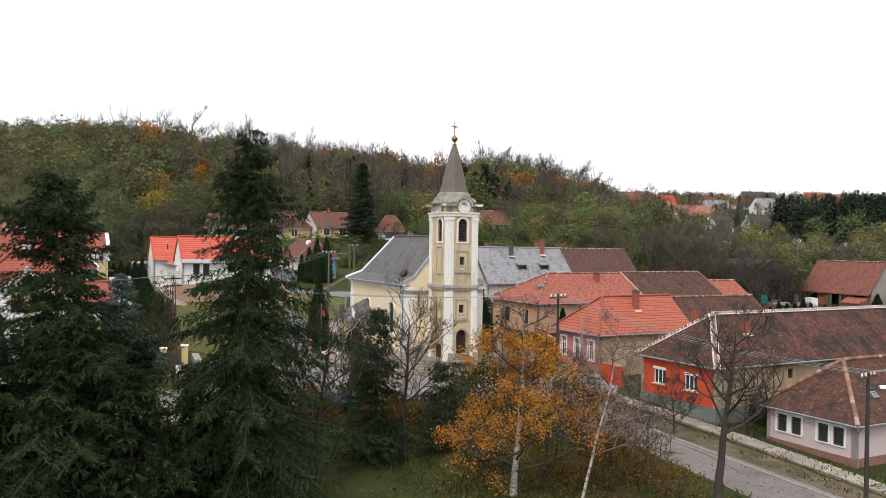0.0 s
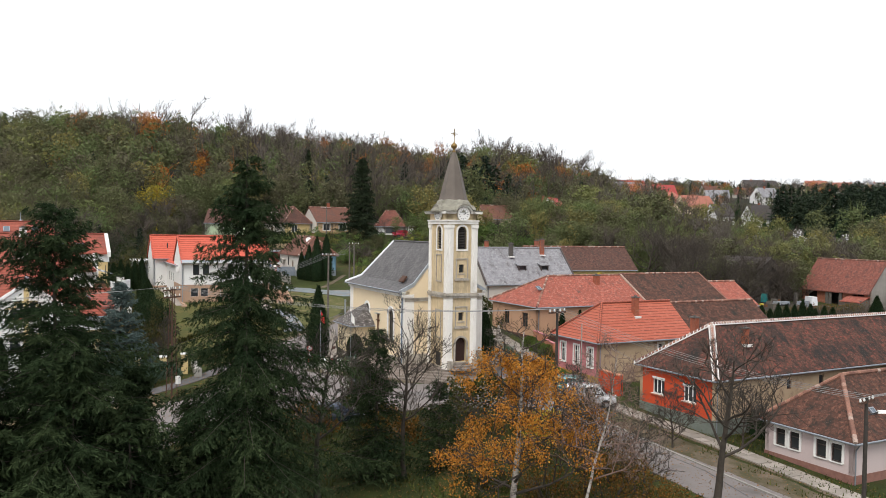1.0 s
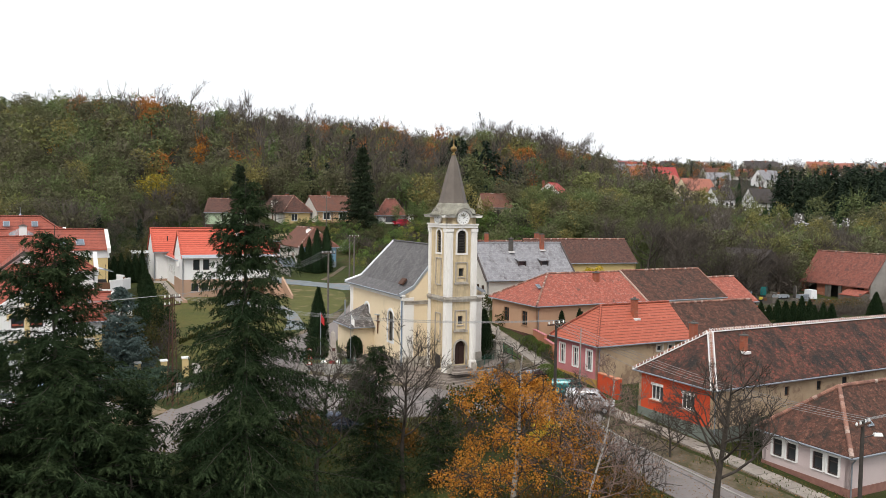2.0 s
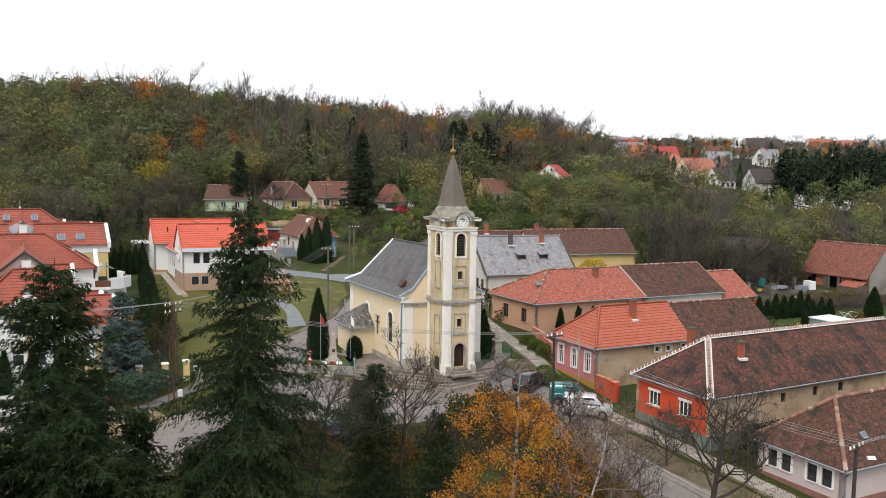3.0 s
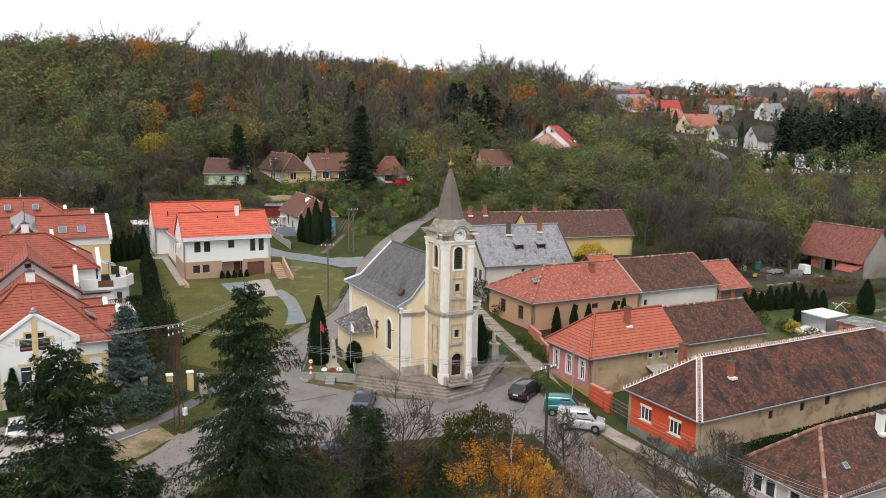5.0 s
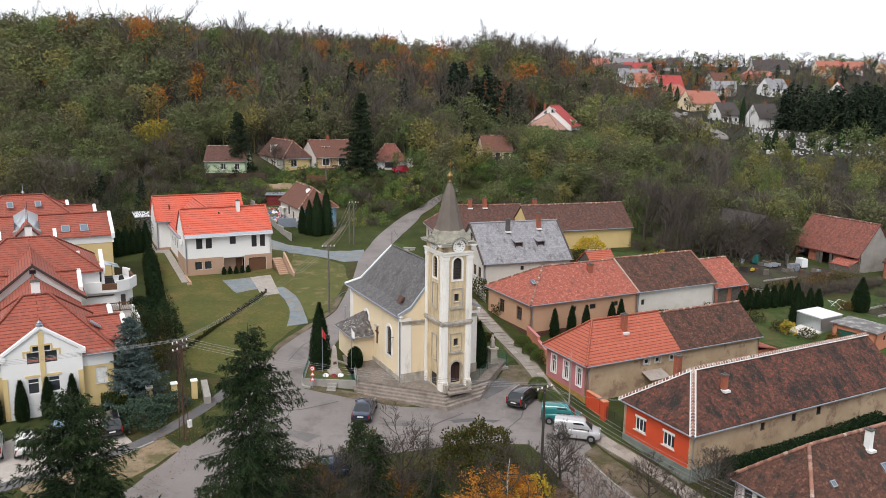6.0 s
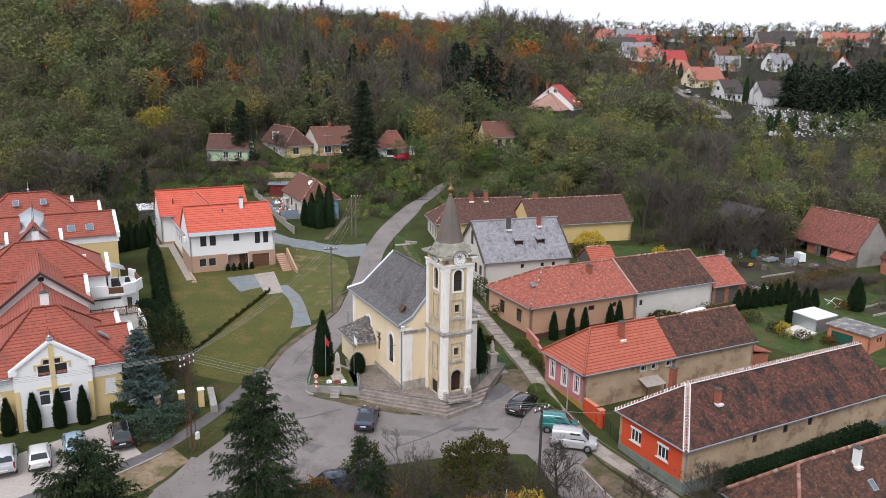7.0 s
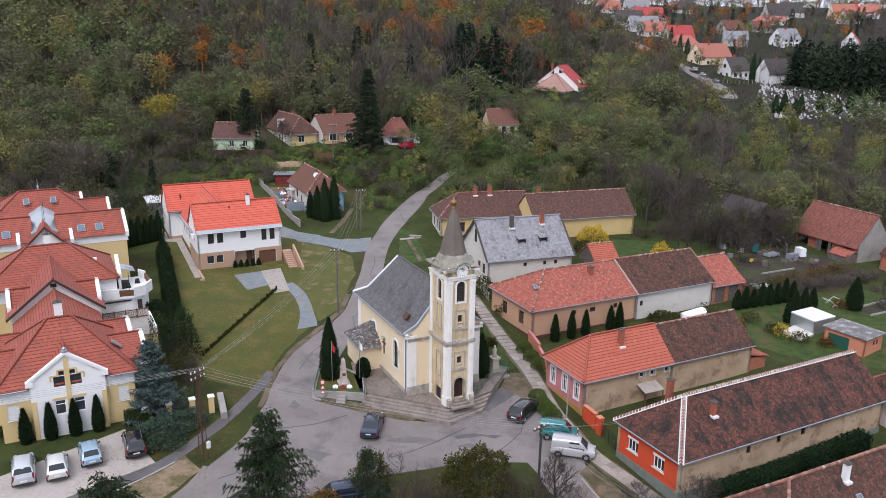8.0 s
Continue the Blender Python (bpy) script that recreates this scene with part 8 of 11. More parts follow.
def limb(soup, pts, radii, sides=8, tint=0.0):
    """One continuous tapering tube through the points."""
    pts = [np.asarray(p, float) for p in pts]
    an = np.arange(sides) * math.tau / sides
    vs = []
    for k, p in enumerate(pts):
        w = pts[min(k + 1, len(pts) - 1)] - pts[max(k - 1, 0)]
        w = w / (np.linalg.norm(w) + 1e-9)
        a = np.cross(w, (0.0, 1.0, 0.05))
        a /= np.linalg.norm(a) + 1e-9
        b = np.cross(w, a)
        vs.append(p + (np.cos(an)[:, None] * a + np.sin(an)[:, None] * b) * radii[k])
    k = np.arange(sides)
    q = np.concatenate([np.stack([k, (k + 1) % sides, sides + (k + 1) % sides, sides + k], 1) + j * sides for j in range(len(pts) - 1)])
    soup.add(np.concatenate(vs), q, tint)


def branch_out(soup, tips, p, d, length, r, level, rng, lift=0.25, splits=(5, 5, 4, 4), shrink=0.62, wander=0.28, sides=(7, 5, 4, 3, 3)):
    """A limb that bends on its way and splits into finer ones."""
    seg = 4 if level < 2 else 2
    at, way = np.array(p, float), np.array(d, float)
    pts = [at.copy()]
    for k in range(seg):
        way = way + rng.normal(0, wander, 3) * 0.5 + np.array((0, 0, lift * 0.3))
        way /= np.linalg.norm(way)
        at = at + way * length / seg
        pts.append(at.copy())
    for k in range(seg):
        stick(soup, pts[k], pts[k + 1], r * (1 - 0.62 * k / seg), r * (1 - 0.62 * (k + 1) / seg), sides[min(level, 4)])
    if level >= len(splits):
        tips.append((pts[-1], way))
        tips.append(((pts[-1] + pts[-2]) / 2, way))
        return
    n = splits[level]
    for k in range(n):
        f = 0.35 + 0.65 * (k + rng.uniform(0.2, 0.9)) / n
        i = min(seg - 1, int(f * seg))
        q = pts[i] + (pts[i + 1] - pts[i]) * (f * seg - i if f < 1 else 1)
        side = rng.normal(0, 1, 3)
        side -= way * side.dot(way)
        side /= np.linalg.norm(side) + 1e-6
        nd = way * rng.uniform(0.35, 0.8) + side * rng.uniform(0.6, 1.0) + np.array((0, 0, lift))
        nd /= np.linalg.norm(nd)
        branch_out(soup, tips, q, nd, length * shrink * rng.uniform(0.75, 1.2) * (1.15 - 0.4 * f), r * (0.5 - 0.12 * f) + 0.006, level + 1, rng, lift, splits, shrink, wander, sides)


def bare_tree(name, label, x, y, h, seed, trunk=0.2, bark="bark", fork=0.35, lean=(0, 0), splits=(6, 5, 4, 4), leaves=None, leaf_n=0, leaf=(0.09, 0.045), leaf_low=0.0, leaf_high=1.0, lift=0.3, category="tree", z=None, droop=0.0, spread=0.55, twigs=None, clumps=0):
    rng = np.random.default_rng(seed)
    t = thing(name, label, category, pose(x, y, (gz(x, y) if z is None else z) - 0.1))
    s, tips = Soup(), []
    at = np.zeros(3)
    way = np.array((lean[0], lean[1], 1.0))
    way /= np.linalg.norm(way)
    pts = [at.copy()]
    n = 10
    for k in range(n):
        way = way + rng.normal(0, 0.05, 3)
        way /= np.linalg.norm(way)
        at = at + way * h * 0.86 / n
        pts.append(at.copy())
    limb(s, [pts[0] - (0, 0, 0.3)] + [pts[0] + (0, 0, 0.3)] + pts[1:], [trunk * 1.6, trunk * 1.05] + [trunk * (1 - 0.85 * k / n) for k in range(1, n + 1)])
    me = s.mesh("trunk")
    me.materials.append(M[bark])
    part("trunk", me, None, t)
    s = Soup()
    m = splits[0] * 3
    for k in range(m):
        f = fork + (1 - fork) * (k + rng.uniform(0, 1)) / m
        i = min(n - 1, int(f * n))
        q = pts[i] + (pts[i + 1] - pts[i]) * (f * n - i)
        a = k * 2.4 + rng.uniform(-0.5, 0.5)
        d = np.array((math.cos(a), math.sin(a), 0.35 + 0.9 * f * lift * 2))
        d /= np.linalg.norm(d)
        branch_out(s, tips, q, d, h * spread * 0.62 * (1.15 - 0.75 * f) * rng.uniform(0.75, 1.15), trunk * (0.48 - 0.36 * f) + 0.008, 1, rng, lift, splits)
    me = s.mesh("branch_work")
    me.materials.append(M[twigs or bark])
    part("branch_work", me, None, t)
    if leaves:
        tp = np.array([p for p, _ in tips])
        tw = np.array([w for _, w in tips])
        keep = (tp[:, 2] > h * leaf_low) & (tp[:, 2] < h * leaf_high)
        tp, tw = tp[keep], tw[keep]
        i = rng.integers(0, len(tp), leaf_n)
        c = tp[i] + rng.normal(0, 0.2, (leaf_n, 3))
        if clumps:  # sprays gather in hanging tiers with gaps between
            mid = tp[rng.integers(0, len(tp), clumps)]
            near = np.array([np.argmin(((mid - p) ** 2).sum(1)) for p in tp])[i]
            c = mid[near] + (c - mid[near]) * np.array((0.75, 0.75, 0.4))
        c[:, 2] -= np.abs(rng.normal(0, droop, leaf_n)) if droop else 0
        ls = Soup()
        v, f = cards(c, leaf[0], leaf[1], tw[i] * 0.4 + np.array((0, 0, -0.5)), rng, 0.8, tris=False)
        ls.add(v, f)
        lt = np.repeat(np.clip(rng.normal(0.3, 0.3, leaf_n), 0, 1), 4).astype(np.float32)
        ls.t = [lt]
        me = ls.mesh("leafage")
        me.materials.append(M[leaves])
        part("leafage", me, None, t)
    return t


def spruce(name, label, x, y, h, r, seed, needle="needle", gap=0.5, per=6, fine=1.0, tuft=11, sag=0.35, low=0.04, size=(0.17, 0.016), z=None, group="", power=0.85, wild=0.3, rise=0.05, hang=0.55):
    """A conifer: whorls of sagging boughs, each with side twigs that hang and carry fine needles."""
    rng = np.random.default_rng(seed)
    t = thing(name, label, "tree", pose(x, y, (gz(x, y) if z is None else z) - 0.1), group)
    s = Soup()
    n = 8
    limb(s, [(rng.normal(0, 0.03), rng.normal(0, 0.03), h * k / n) for k in range(n + 1)], [0.012 * h * (1 - k / n) + 0.012 for k in range(n + 1)], 7)
    me = s.mesh("trunk")
    me.materials.append(M["bark"])
    part("trunk", me, None, t)
    s = Soup()
    cs, ds, ts = [], [], []
    zz = h * low
    side_reach = rng.uniform(0.7, 1.15, 9)
    down = np.array((0.0, 0.0, -1.0))
    while zz < h * 0.985:
        f = (zz - h * low) / (h * (1 - low))
        reach = r * (1 - f) ** power * rng.uniform(1 - wild * 0.6, 1.1) + 0.16
        turn = rng.uniform(0, math.tau)
        many = per if f < 0.85 else max(4, per - 2)
        for k in range(many):
            a = turn + (k + rng.uniform(-0.3, 0.3)) * math.tau / many
            if rng.uniform() < 0.3 * wild:
                continue
            ln = reach * rng.uniform(0.85 - wild, 1.12) * side_reach[int(a / math.tau * 9) % 9]
            out = np.array((math.cos(a), math.sin(a), 0.0))
            side = np.array((-out[1], out[0], 0.0))
            m = max(3, int(ln / 0.24 * fine))
            up = 0.35 if f > 0.7 else rise + rng.uniform(-0.1, 0.1)
            q = np.linspace(0, 1, m + 1)
            pts = np.array((0, 0, min(h * 0.98, zz + rng.uniform(-0.5, 0.5) * gap))) + out * (ln * q)[:, None] - down * (ln * (up * q - sag * q * q + 0.2 * q ** 4))[:, None]
            stick(s, pts[0], pts[m // 2], 0.014 + 0.005 * ln, 0.01 + 0.002 * ln, 3)
            stick(s, pts[m // 2], pts[m], 0.01 + 0.002 * ln, 0.004, 3)
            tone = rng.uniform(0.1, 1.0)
            for sd in (-1, 1):
                bl = (0.34 * ln * (1 - 0.7 * q[1:]) + 0.16) * rng.uniform(0.5, 1.25, m)
                bd = side * sd * 0.75 + out * rng.uniform(0.3, 0.8, (m, 1)) + down * (hang * rng.uniform(0.2, 1.4, (m, 1)))
                bd /= np.linalg.norm(bd, axis=1)[:, None]
                along = rng.uniform(0, 1, (m, tuft))
                c = pts[1:, None] + bd[:, None] * (bl[:, None] * along)[..., None] + down * (0.3 * hang * bl[:, None] * along ** 2)[..., None]
                cs.append(c.reshape(-1, 3) + rng.normal(0, 0.03, (m * tuft, 3)))
                ds.append(np.repeat(bd + down * 0.2, tuft, axis=0))
                # tint rises outward: needles are darker near the trunk, paler at the tips
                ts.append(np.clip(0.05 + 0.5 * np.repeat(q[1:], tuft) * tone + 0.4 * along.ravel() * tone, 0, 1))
            e = max(1, tuft // 3)
            cs.append(np.repeat(pts[1:], e, axis=0) + rng.normal(0, 0.06, (m * e, 3)))
            ds.append(np.tile(out * 0.8 + down * 0.1, (m * e, 1)))
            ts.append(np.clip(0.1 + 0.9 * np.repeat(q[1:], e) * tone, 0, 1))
        zz += gap * rng.uniform(0.7, 1.3) * (1.0 if f < 0.8 else 0.6)
    me = s.mesh("branch_work")
    me.materials.append(M["bark"])
    part("branch_work", me, None, t)
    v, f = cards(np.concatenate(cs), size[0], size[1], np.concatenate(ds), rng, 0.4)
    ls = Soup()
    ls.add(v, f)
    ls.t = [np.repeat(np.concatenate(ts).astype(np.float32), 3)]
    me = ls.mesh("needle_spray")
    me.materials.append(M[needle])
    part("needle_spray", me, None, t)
    return t


def shell_points(n, rx, ry, rz, rng, lumps=0.25, low=-0.2):
    """Places in the outer part of a lumpy mound."""
    d = rng.normal(0, 1, (n, 3))
    d /= np.linalg.norm(d, axis=1)[:, None]
    d = d[d[:, 2] > low]
    lump = np.array([noise.noise((a * 2.2 + rx, b * 2.2, c * 2.2 + rz)) for a, b, c in d])
    rad = (1 + lumps * 1.6 * lump) * rng.uniform(0.62, 1.0, len(d)) ** 0.5
    return d * rad[:, None] * np.array((rx, ry, rz)), d


def bush(name, label, x, y, rx, rz, seed, leaf="shrub", n=2600, size=(0.2, 0.08), category="shrub", z=None, ry=None, group="", lumps=0.25, stems=True):
    rng = np.random.default_rng(seed)
    t = thing(name, label, category, pose(x, y, gz(x, y) if z is None else z), group)
    p, d = shell_points(n, rx, ry or rx, rz, rng, lumps)
    p[:, 2] += rz * 0.35
    v, f = cards(p, size[0], size[1], d * 0.8 + np.array((0, 0, 0.3)), rng, 0.6, tris=False)
    ls = Soup()
    ls.add(v, f)
    ls.t = [np.repeat(np.clip(rng.normal(0.35, 0.3, len(p)), 0, 1), 4).astype(np.float32)]
    me = ls.mesh("foliage")
    me.materials.append(M[leaf])
    part("foliage", me, None, t)
    if stems:
        s = Soup()
        for k in range(9):
            a = rng.uniform(0, math.tau)
            stick(s, (0.1 * math.cos(a), 0.1 * math.sin(a), -0.2), (rx * 0.6 * math.cos(a), rx * 0.6 * math.sin(a), rz * rng.uniform(0.5, 1.1)), 0.05, 0.012, 4)
        me = s.mesh("stem")
        me.materials.append(M["bark"])
        part("stem", me, None, t)
    return t


def thuja(x, y, h, r, seed, z=None, label="tall narrow dark green thuja", group="", leaf="thuja", n=None, box=False, name="thuja"):
    rng = np.random.default_rng(seed)
    t = thing(name, label, "shrub", pose(x, y, gz(x, y) if z is None else z), group)
    thuja_parts(t, h, r, rng, leaf, n, box)
    return t


def thuja_parts(t, h, r, rng, leaf="thuja", n=None, box=False):
    n = n or int(900 * h * r + 250)
    f = rng.uniform(0, 1, n) ** 1.15
    prof = np.where(f < 0.18, 0.82 + f, 1.0) * (1 - np.clip((f - 0.25) / 0.75, 0, 1) ** (4 if box else 1.7))
    a = rng.uniform(0, math.tau, n)
    rr = r * prof * rng.uniform(0.72, 1.05, n) + 0.02
    p = np.stack([np.cos(a) * rr, np.sin(a) * rr, f * h * 0.97], 1)
    d = np.stack([np.cos(a) * 0.45, np.sin(a) * 0.45, np.full(n, 1.0)], 1)
    v, fc = cards(p, 0.24, 0.045, d, rng, 0.3)
    ls = Soup()
    ls.add(v, fc)
    ls.t = [np.repeat(np.clip(rng.normal(0.3, 0.3, n), 0, 1), 3).astype(np.float32)]
    me = ls.mesh("foliage")
    me.materials.append(M[leaf])
    part("foliage", me, None, t)
    g = Geo().lathe([(r * 0.62, 0), (r * 0.78, h * 0.2), (r * 0.66, h * 0.5), (r * 0.34, h * 0.8), (0.03, h * 0.95)], 9)
    part("core", g, M[leaf], t)


def hedge(name, label, pts, w, h, seed, leaf="thuja", n=150, size=(0.16, 0.06)):
    """A clipped hedge along a line: n leaves for each square metre of its faces."""
    rng = np.random.default_rng(seed)
    t = thing(name, label, "hedge")
    g, ls = Geo(), Soup()
    for (ax, ay), (bx, by) in zip(pts, pts[1:]):
        a, b = np.array((ax, ay)), np.array((bx, by))
        ln = np.linalg.norm(b - a)
        u_, m = (b - a) / ln, int(n * ln * (w + 2 * h))
        s = np.stack([-u_[1] * np.ones(1), u_[0] * np.ones(1)], 1)[0]
        f = rng.uniform(0, 1, m)
        q = rng.uniform(-h, w + h, m)
        off = np.where(q < 0, -w / 2, np.where(q > w, w / 2, q - w / 2)) * rng.uniform(0.88, 1.08, m)
        zz = np.where(q < 0, h + q, np.where(q > w, h - (q - w), h)) * rng.uniform(0.93, 1.05, m)
        xy = a + (b - a) * f[:, None] + s * off[:, None]
        z0 = land(xy[:, 0], xy[:, 1])
        nrm = np.stack([s[0] * np.sign(off), s[1] * np.sign(off), np.where(zz > h * 0.9, 1.2, 0.2)], 1)
        v, fc = cards(np.column_stack([xy, z0 + zz]), size[0], size[1], nrm, rng, 0.7, tris=False)
        ls.add(v, fc)
        k = max(1, int(ln / 2))
        for j in range(k):
            p, r = a + (b - a) * j / k, a + (b - a) * (j + 1) / k
            c = [p - s * w * 0.4, r - s * w * 0.4, r + s * w * 0.4, p + s * w * 0.4]
            zs = [gz(*p), gz(*r), gz(*r), gz(*p)]
            g.add([(e[0], e[1], z_ - 0.1) for e, z_ in zip(c, zs)] + [(e[0], e[1], z_ + h * 0.9) for e, z_ in zip(c, zs)], [(3, 2, 1, 0), (4, 5, 6, 7), (0, 1, 5, 4), (1, 2, 6, 5), (2, 3, 7, 6), (3, 0, 4, 7)])
    me = ls.mesh("foliage")
    me.materials.append(M[leaf])
    part("foliage", me, None, t)
    part("core", g, M[leaf], t)
    return t


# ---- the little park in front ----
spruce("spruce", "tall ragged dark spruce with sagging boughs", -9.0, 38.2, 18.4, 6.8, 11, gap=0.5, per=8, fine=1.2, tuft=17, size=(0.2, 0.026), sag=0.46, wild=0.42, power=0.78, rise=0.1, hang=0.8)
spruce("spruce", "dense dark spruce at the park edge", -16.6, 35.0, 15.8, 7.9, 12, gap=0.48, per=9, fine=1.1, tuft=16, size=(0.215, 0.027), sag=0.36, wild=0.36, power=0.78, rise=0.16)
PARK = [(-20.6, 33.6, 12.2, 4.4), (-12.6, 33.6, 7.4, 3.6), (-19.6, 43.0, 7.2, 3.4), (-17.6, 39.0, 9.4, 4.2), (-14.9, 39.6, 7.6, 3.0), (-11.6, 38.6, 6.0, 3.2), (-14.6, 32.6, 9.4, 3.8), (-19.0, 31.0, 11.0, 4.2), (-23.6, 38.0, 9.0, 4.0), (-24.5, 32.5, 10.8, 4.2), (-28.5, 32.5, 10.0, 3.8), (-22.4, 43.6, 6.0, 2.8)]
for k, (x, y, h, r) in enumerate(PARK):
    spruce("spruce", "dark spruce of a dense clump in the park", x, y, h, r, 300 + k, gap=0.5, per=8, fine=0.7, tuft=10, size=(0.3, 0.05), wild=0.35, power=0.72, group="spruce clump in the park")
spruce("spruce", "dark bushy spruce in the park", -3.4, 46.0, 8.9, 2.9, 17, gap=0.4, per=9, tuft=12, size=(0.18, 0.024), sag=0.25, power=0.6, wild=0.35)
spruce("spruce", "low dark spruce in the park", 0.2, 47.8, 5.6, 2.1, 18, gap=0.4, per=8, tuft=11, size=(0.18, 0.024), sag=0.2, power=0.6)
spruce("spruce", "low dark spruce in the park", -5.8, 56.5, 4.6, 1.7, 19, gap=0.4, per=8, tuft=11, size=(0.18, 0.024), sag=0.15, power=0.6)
UNDER = [(-9.5, 50.2, 1.6, 1.2), (-4.4, 51.2, 1.2, 0.9), (2.6, 45.6, 1.2, 1.1), (1.0, 51.6, 1.2, 1.0), (5.6, 50.4, 1.3, 1.1), (-12.6, 48.0, 2.0, 1.6), (10.4, 49.0, 1.2, 1.0), (3.8, 54.4, 1.6, 1.3), (-0.6, 56.0, 1.4, 1.2), (-14.8, 49.8, 1.7, 1.3), (-17.6, 47.2, 1.8, 1.4)]
for k, (x, y, r, h) in enumerate(UNDER):
    bush("bush", "low dark shrub of the park undergrowth", x, y, r, h, 330 + k, "undergrowth", 1500, (0.17, 0.06), group="park undergrowth", lumps=0.5)
for k, (x, y, h) in enumerate(((-7.6, 50.6, 3.6), (-2.2, 54.2, 3.2), (1.6, 53.6, 3.4), (-11.4, 52.2, 3.4), (5.4, 56.6, 3.6), (9.6, 51.6, 3.2), (7.6, 48.4, 3.8), (11.6, 46.2, 3.4), (9.0, 54.4, 4.4), (10.6, 53.0, 4.8), (11.8, 50.4, 4.6), (7.4, 56.0, 3.8), (12.6, 48.0, 4.2))):
    bare_tree("bare_shrub", "tangled leafless shrub in the park", x, y, h, 360 + k, 0.05, fork=0.06, splits=(5, 5, 4), spread=0.75, category="shrub")
bare_tree("birch", "golden orange birch with a white upper trunk", 4.2, 41.5, 11.4, 21, 0.19, "birch_bark", 0.1, splits=(7, 5, 4, 3), leaves="birch_leaf", leaf_n=19000, leaf=(0.105, 0.044), leaf_low=0.02, leaf_high=0.78, droop=0.4, spread=0.52, lift=0.12, twigs="bark", clumps=75)
bare_tree("birch", "slender bare white birch leaning over the street", 7.2, 39.2, 11.0, 22, 0.095, "birch_bark", 0.3, lean=(0.3, 0.1), splits=(6, 5, 4, 4), spread=0.5, lift=0.12, twigs="birch_twig")
bare_tree("birch", "smaller orange leaved birch", 8.6, 45.0, 6.2, 23, 0.09, "bark", 0.15, splits=(5, 5, 4, 3), leaves="bush_brown", leaf_n=2500, leaf=(0.1, 0.045), droop=0.3)
bare_tree("bare_tree", "broad leafless tree with a dark forked trunk", 14.4, 40.6, 10.8, 24, 0.26, fork=0.42, splits=(4, 5, 4, 4), spread=0.66, lift=0.26)
bare_tree("bare_tree", "leafless tree with crooked branches", -6.2, 42.5, 9.4, 25, 0.17, fork=0.4, splits=(5, 5, 4, 4), spread=0.72)
bare_tree("bare_tree", "leafless tree with wide crooked branches", -1.8, 46.5, 9.8, 26, 0.16, fork=0.4, splits=(5, 5, 4, 4), spread=0.7)
bare_tree("bare_tree", "small leafless tree with twisted limbs", -9.6, 47.2, 6.6, 27, 0.12, fork=0.3, splits=(5, 5, 4, 4), spread=0.75)
bare_tree("bare_tree", "thin leafless tree beside the pole", 9.8, 56.6, 5.6, 28, 0.13, fork=0.2, splits=(6, 5, 4, 3), spread=0.6)
bare_tree("bare_tree", "low leafless tree near the red house", 16.2, 55.0, 4.0, 29, 0.08, fork=0.15, splits=(6, 5, 4, 3), spread=0.8)
bare_tree("bare_tree", "small leafless fruit tree", 21.2, 55.6, 4.4, 30, 0.09, fork=0.2, splits=(6, 5, 4, 3), spread=0.8)
bush("bush", "large rounded green bush with some orange leaves", 3.3, 58.6, 2.9, 2.6, 31, "privet", 9000, (0.2, 0.08), lumps=0.3)
bush("bush", "dark green bush by the kerb", -5.6, 58.6, 1.5, 2.2, 32, "shrub", 3600, (0.17, 0.06), lumps=0.4)
bush("bush", "yellowing bush below the birch", 7.6, 53.4, 1.6, 1.9, 33, "forsythia", 2400, (0.16, 0.06))
bush("bush", "brown leafy bush in the park", -3.0, 52.5, 2.0, 1.7, 34, "bush_brown", 3600, lumps=0.4)
bush("bush", "rough dark bush in the park", -8.8, 53.5, 1.8, 1.6, 35, "bush_brown", 3000, lumps=0.4)
bush("bush", "dark shrub under the spruces", -15.5, 40.5, 2.2, 2.2, 36, "shrub", 4000)

for k, (x, y, r, h) in enumerate(((9.4, 43.2, 1.7, 1.9), (11.6, 44.6, 1.4, 1.6), (10.6, 47.4, 1.3, 1.3), (12.6, 42.0, 1.3, 1.4), (6.4, 43.4, 1.5, 1.6))):
    bush("bush", "brown withered bush beside the street", x, y, r, h, 380 + k, "bush_brown", 1900, (0.14, 0.045), group="withered bushes by the street", lumps=0.6)

# ---- gardens ----
spruce("blue_spruce", "blue green spruce beside the villa", -27.6, 67.4, 8.0, 3.1, 41, "blue_needle", gap=0.42, per=9, tuft=14, sag=0.12, size=(0.22, 0.034), power=0.9, rise=0.1, wild=0.15, hang=0.25)
for k, (x, y, h, r) in enumerate(((-36.9, 61.5, 3.4, 0.5), (-35.1, 62.4, 3.6, 0.5), (-33.3, 63.3, 3.6, 0.5), (-31.6, 64.2, 3.6, 0.5))):
    thuja(x, y, h, r, 50 + k, label="rounded dark thuja before the villa", group="thujas before the villa", n=2600)
for k, (x, y, h) in enumerate(((12.8, 87.6, 3.4), (14.9, 88.6, 3.5), (16.7, 89.5, 3.3), (20.0, 91.2, 3.2), (21.2, 91.9, 3.4))):
    thuja(x, y, h, 0.5, 60 + k, label="slim dark thuja along the peach wall", group="thujas along the peach wall")
for k, (x, y, h, r) in enumerate(((-23.6, 131.6, 6.0, 1.0), (-22.2, 131.0, 7.6, 1.2), (-20.8, 132.0, 7.8, 1.2), (-25.0, 132.4, 4.6, 0.7))):
    thuja(x, y, h, r, 70 + k, label="tall dark columnar thuja beside the cottage", group="thujas by the cottage", n=3000)
cx, cy = chl(-9.9, 7.4)
thuja(cx, cy, 7.0, 1.0, 80, z=-0.55, label="tall slender dark thuja by the memorial", n=5200)
cx, cy = chl(-6.5, 6.4)
thuja(cx, cy, 2.1, 0.7, 81, z=-0.55, label="clipped round-topped dark thuja", n=2400, box=True)
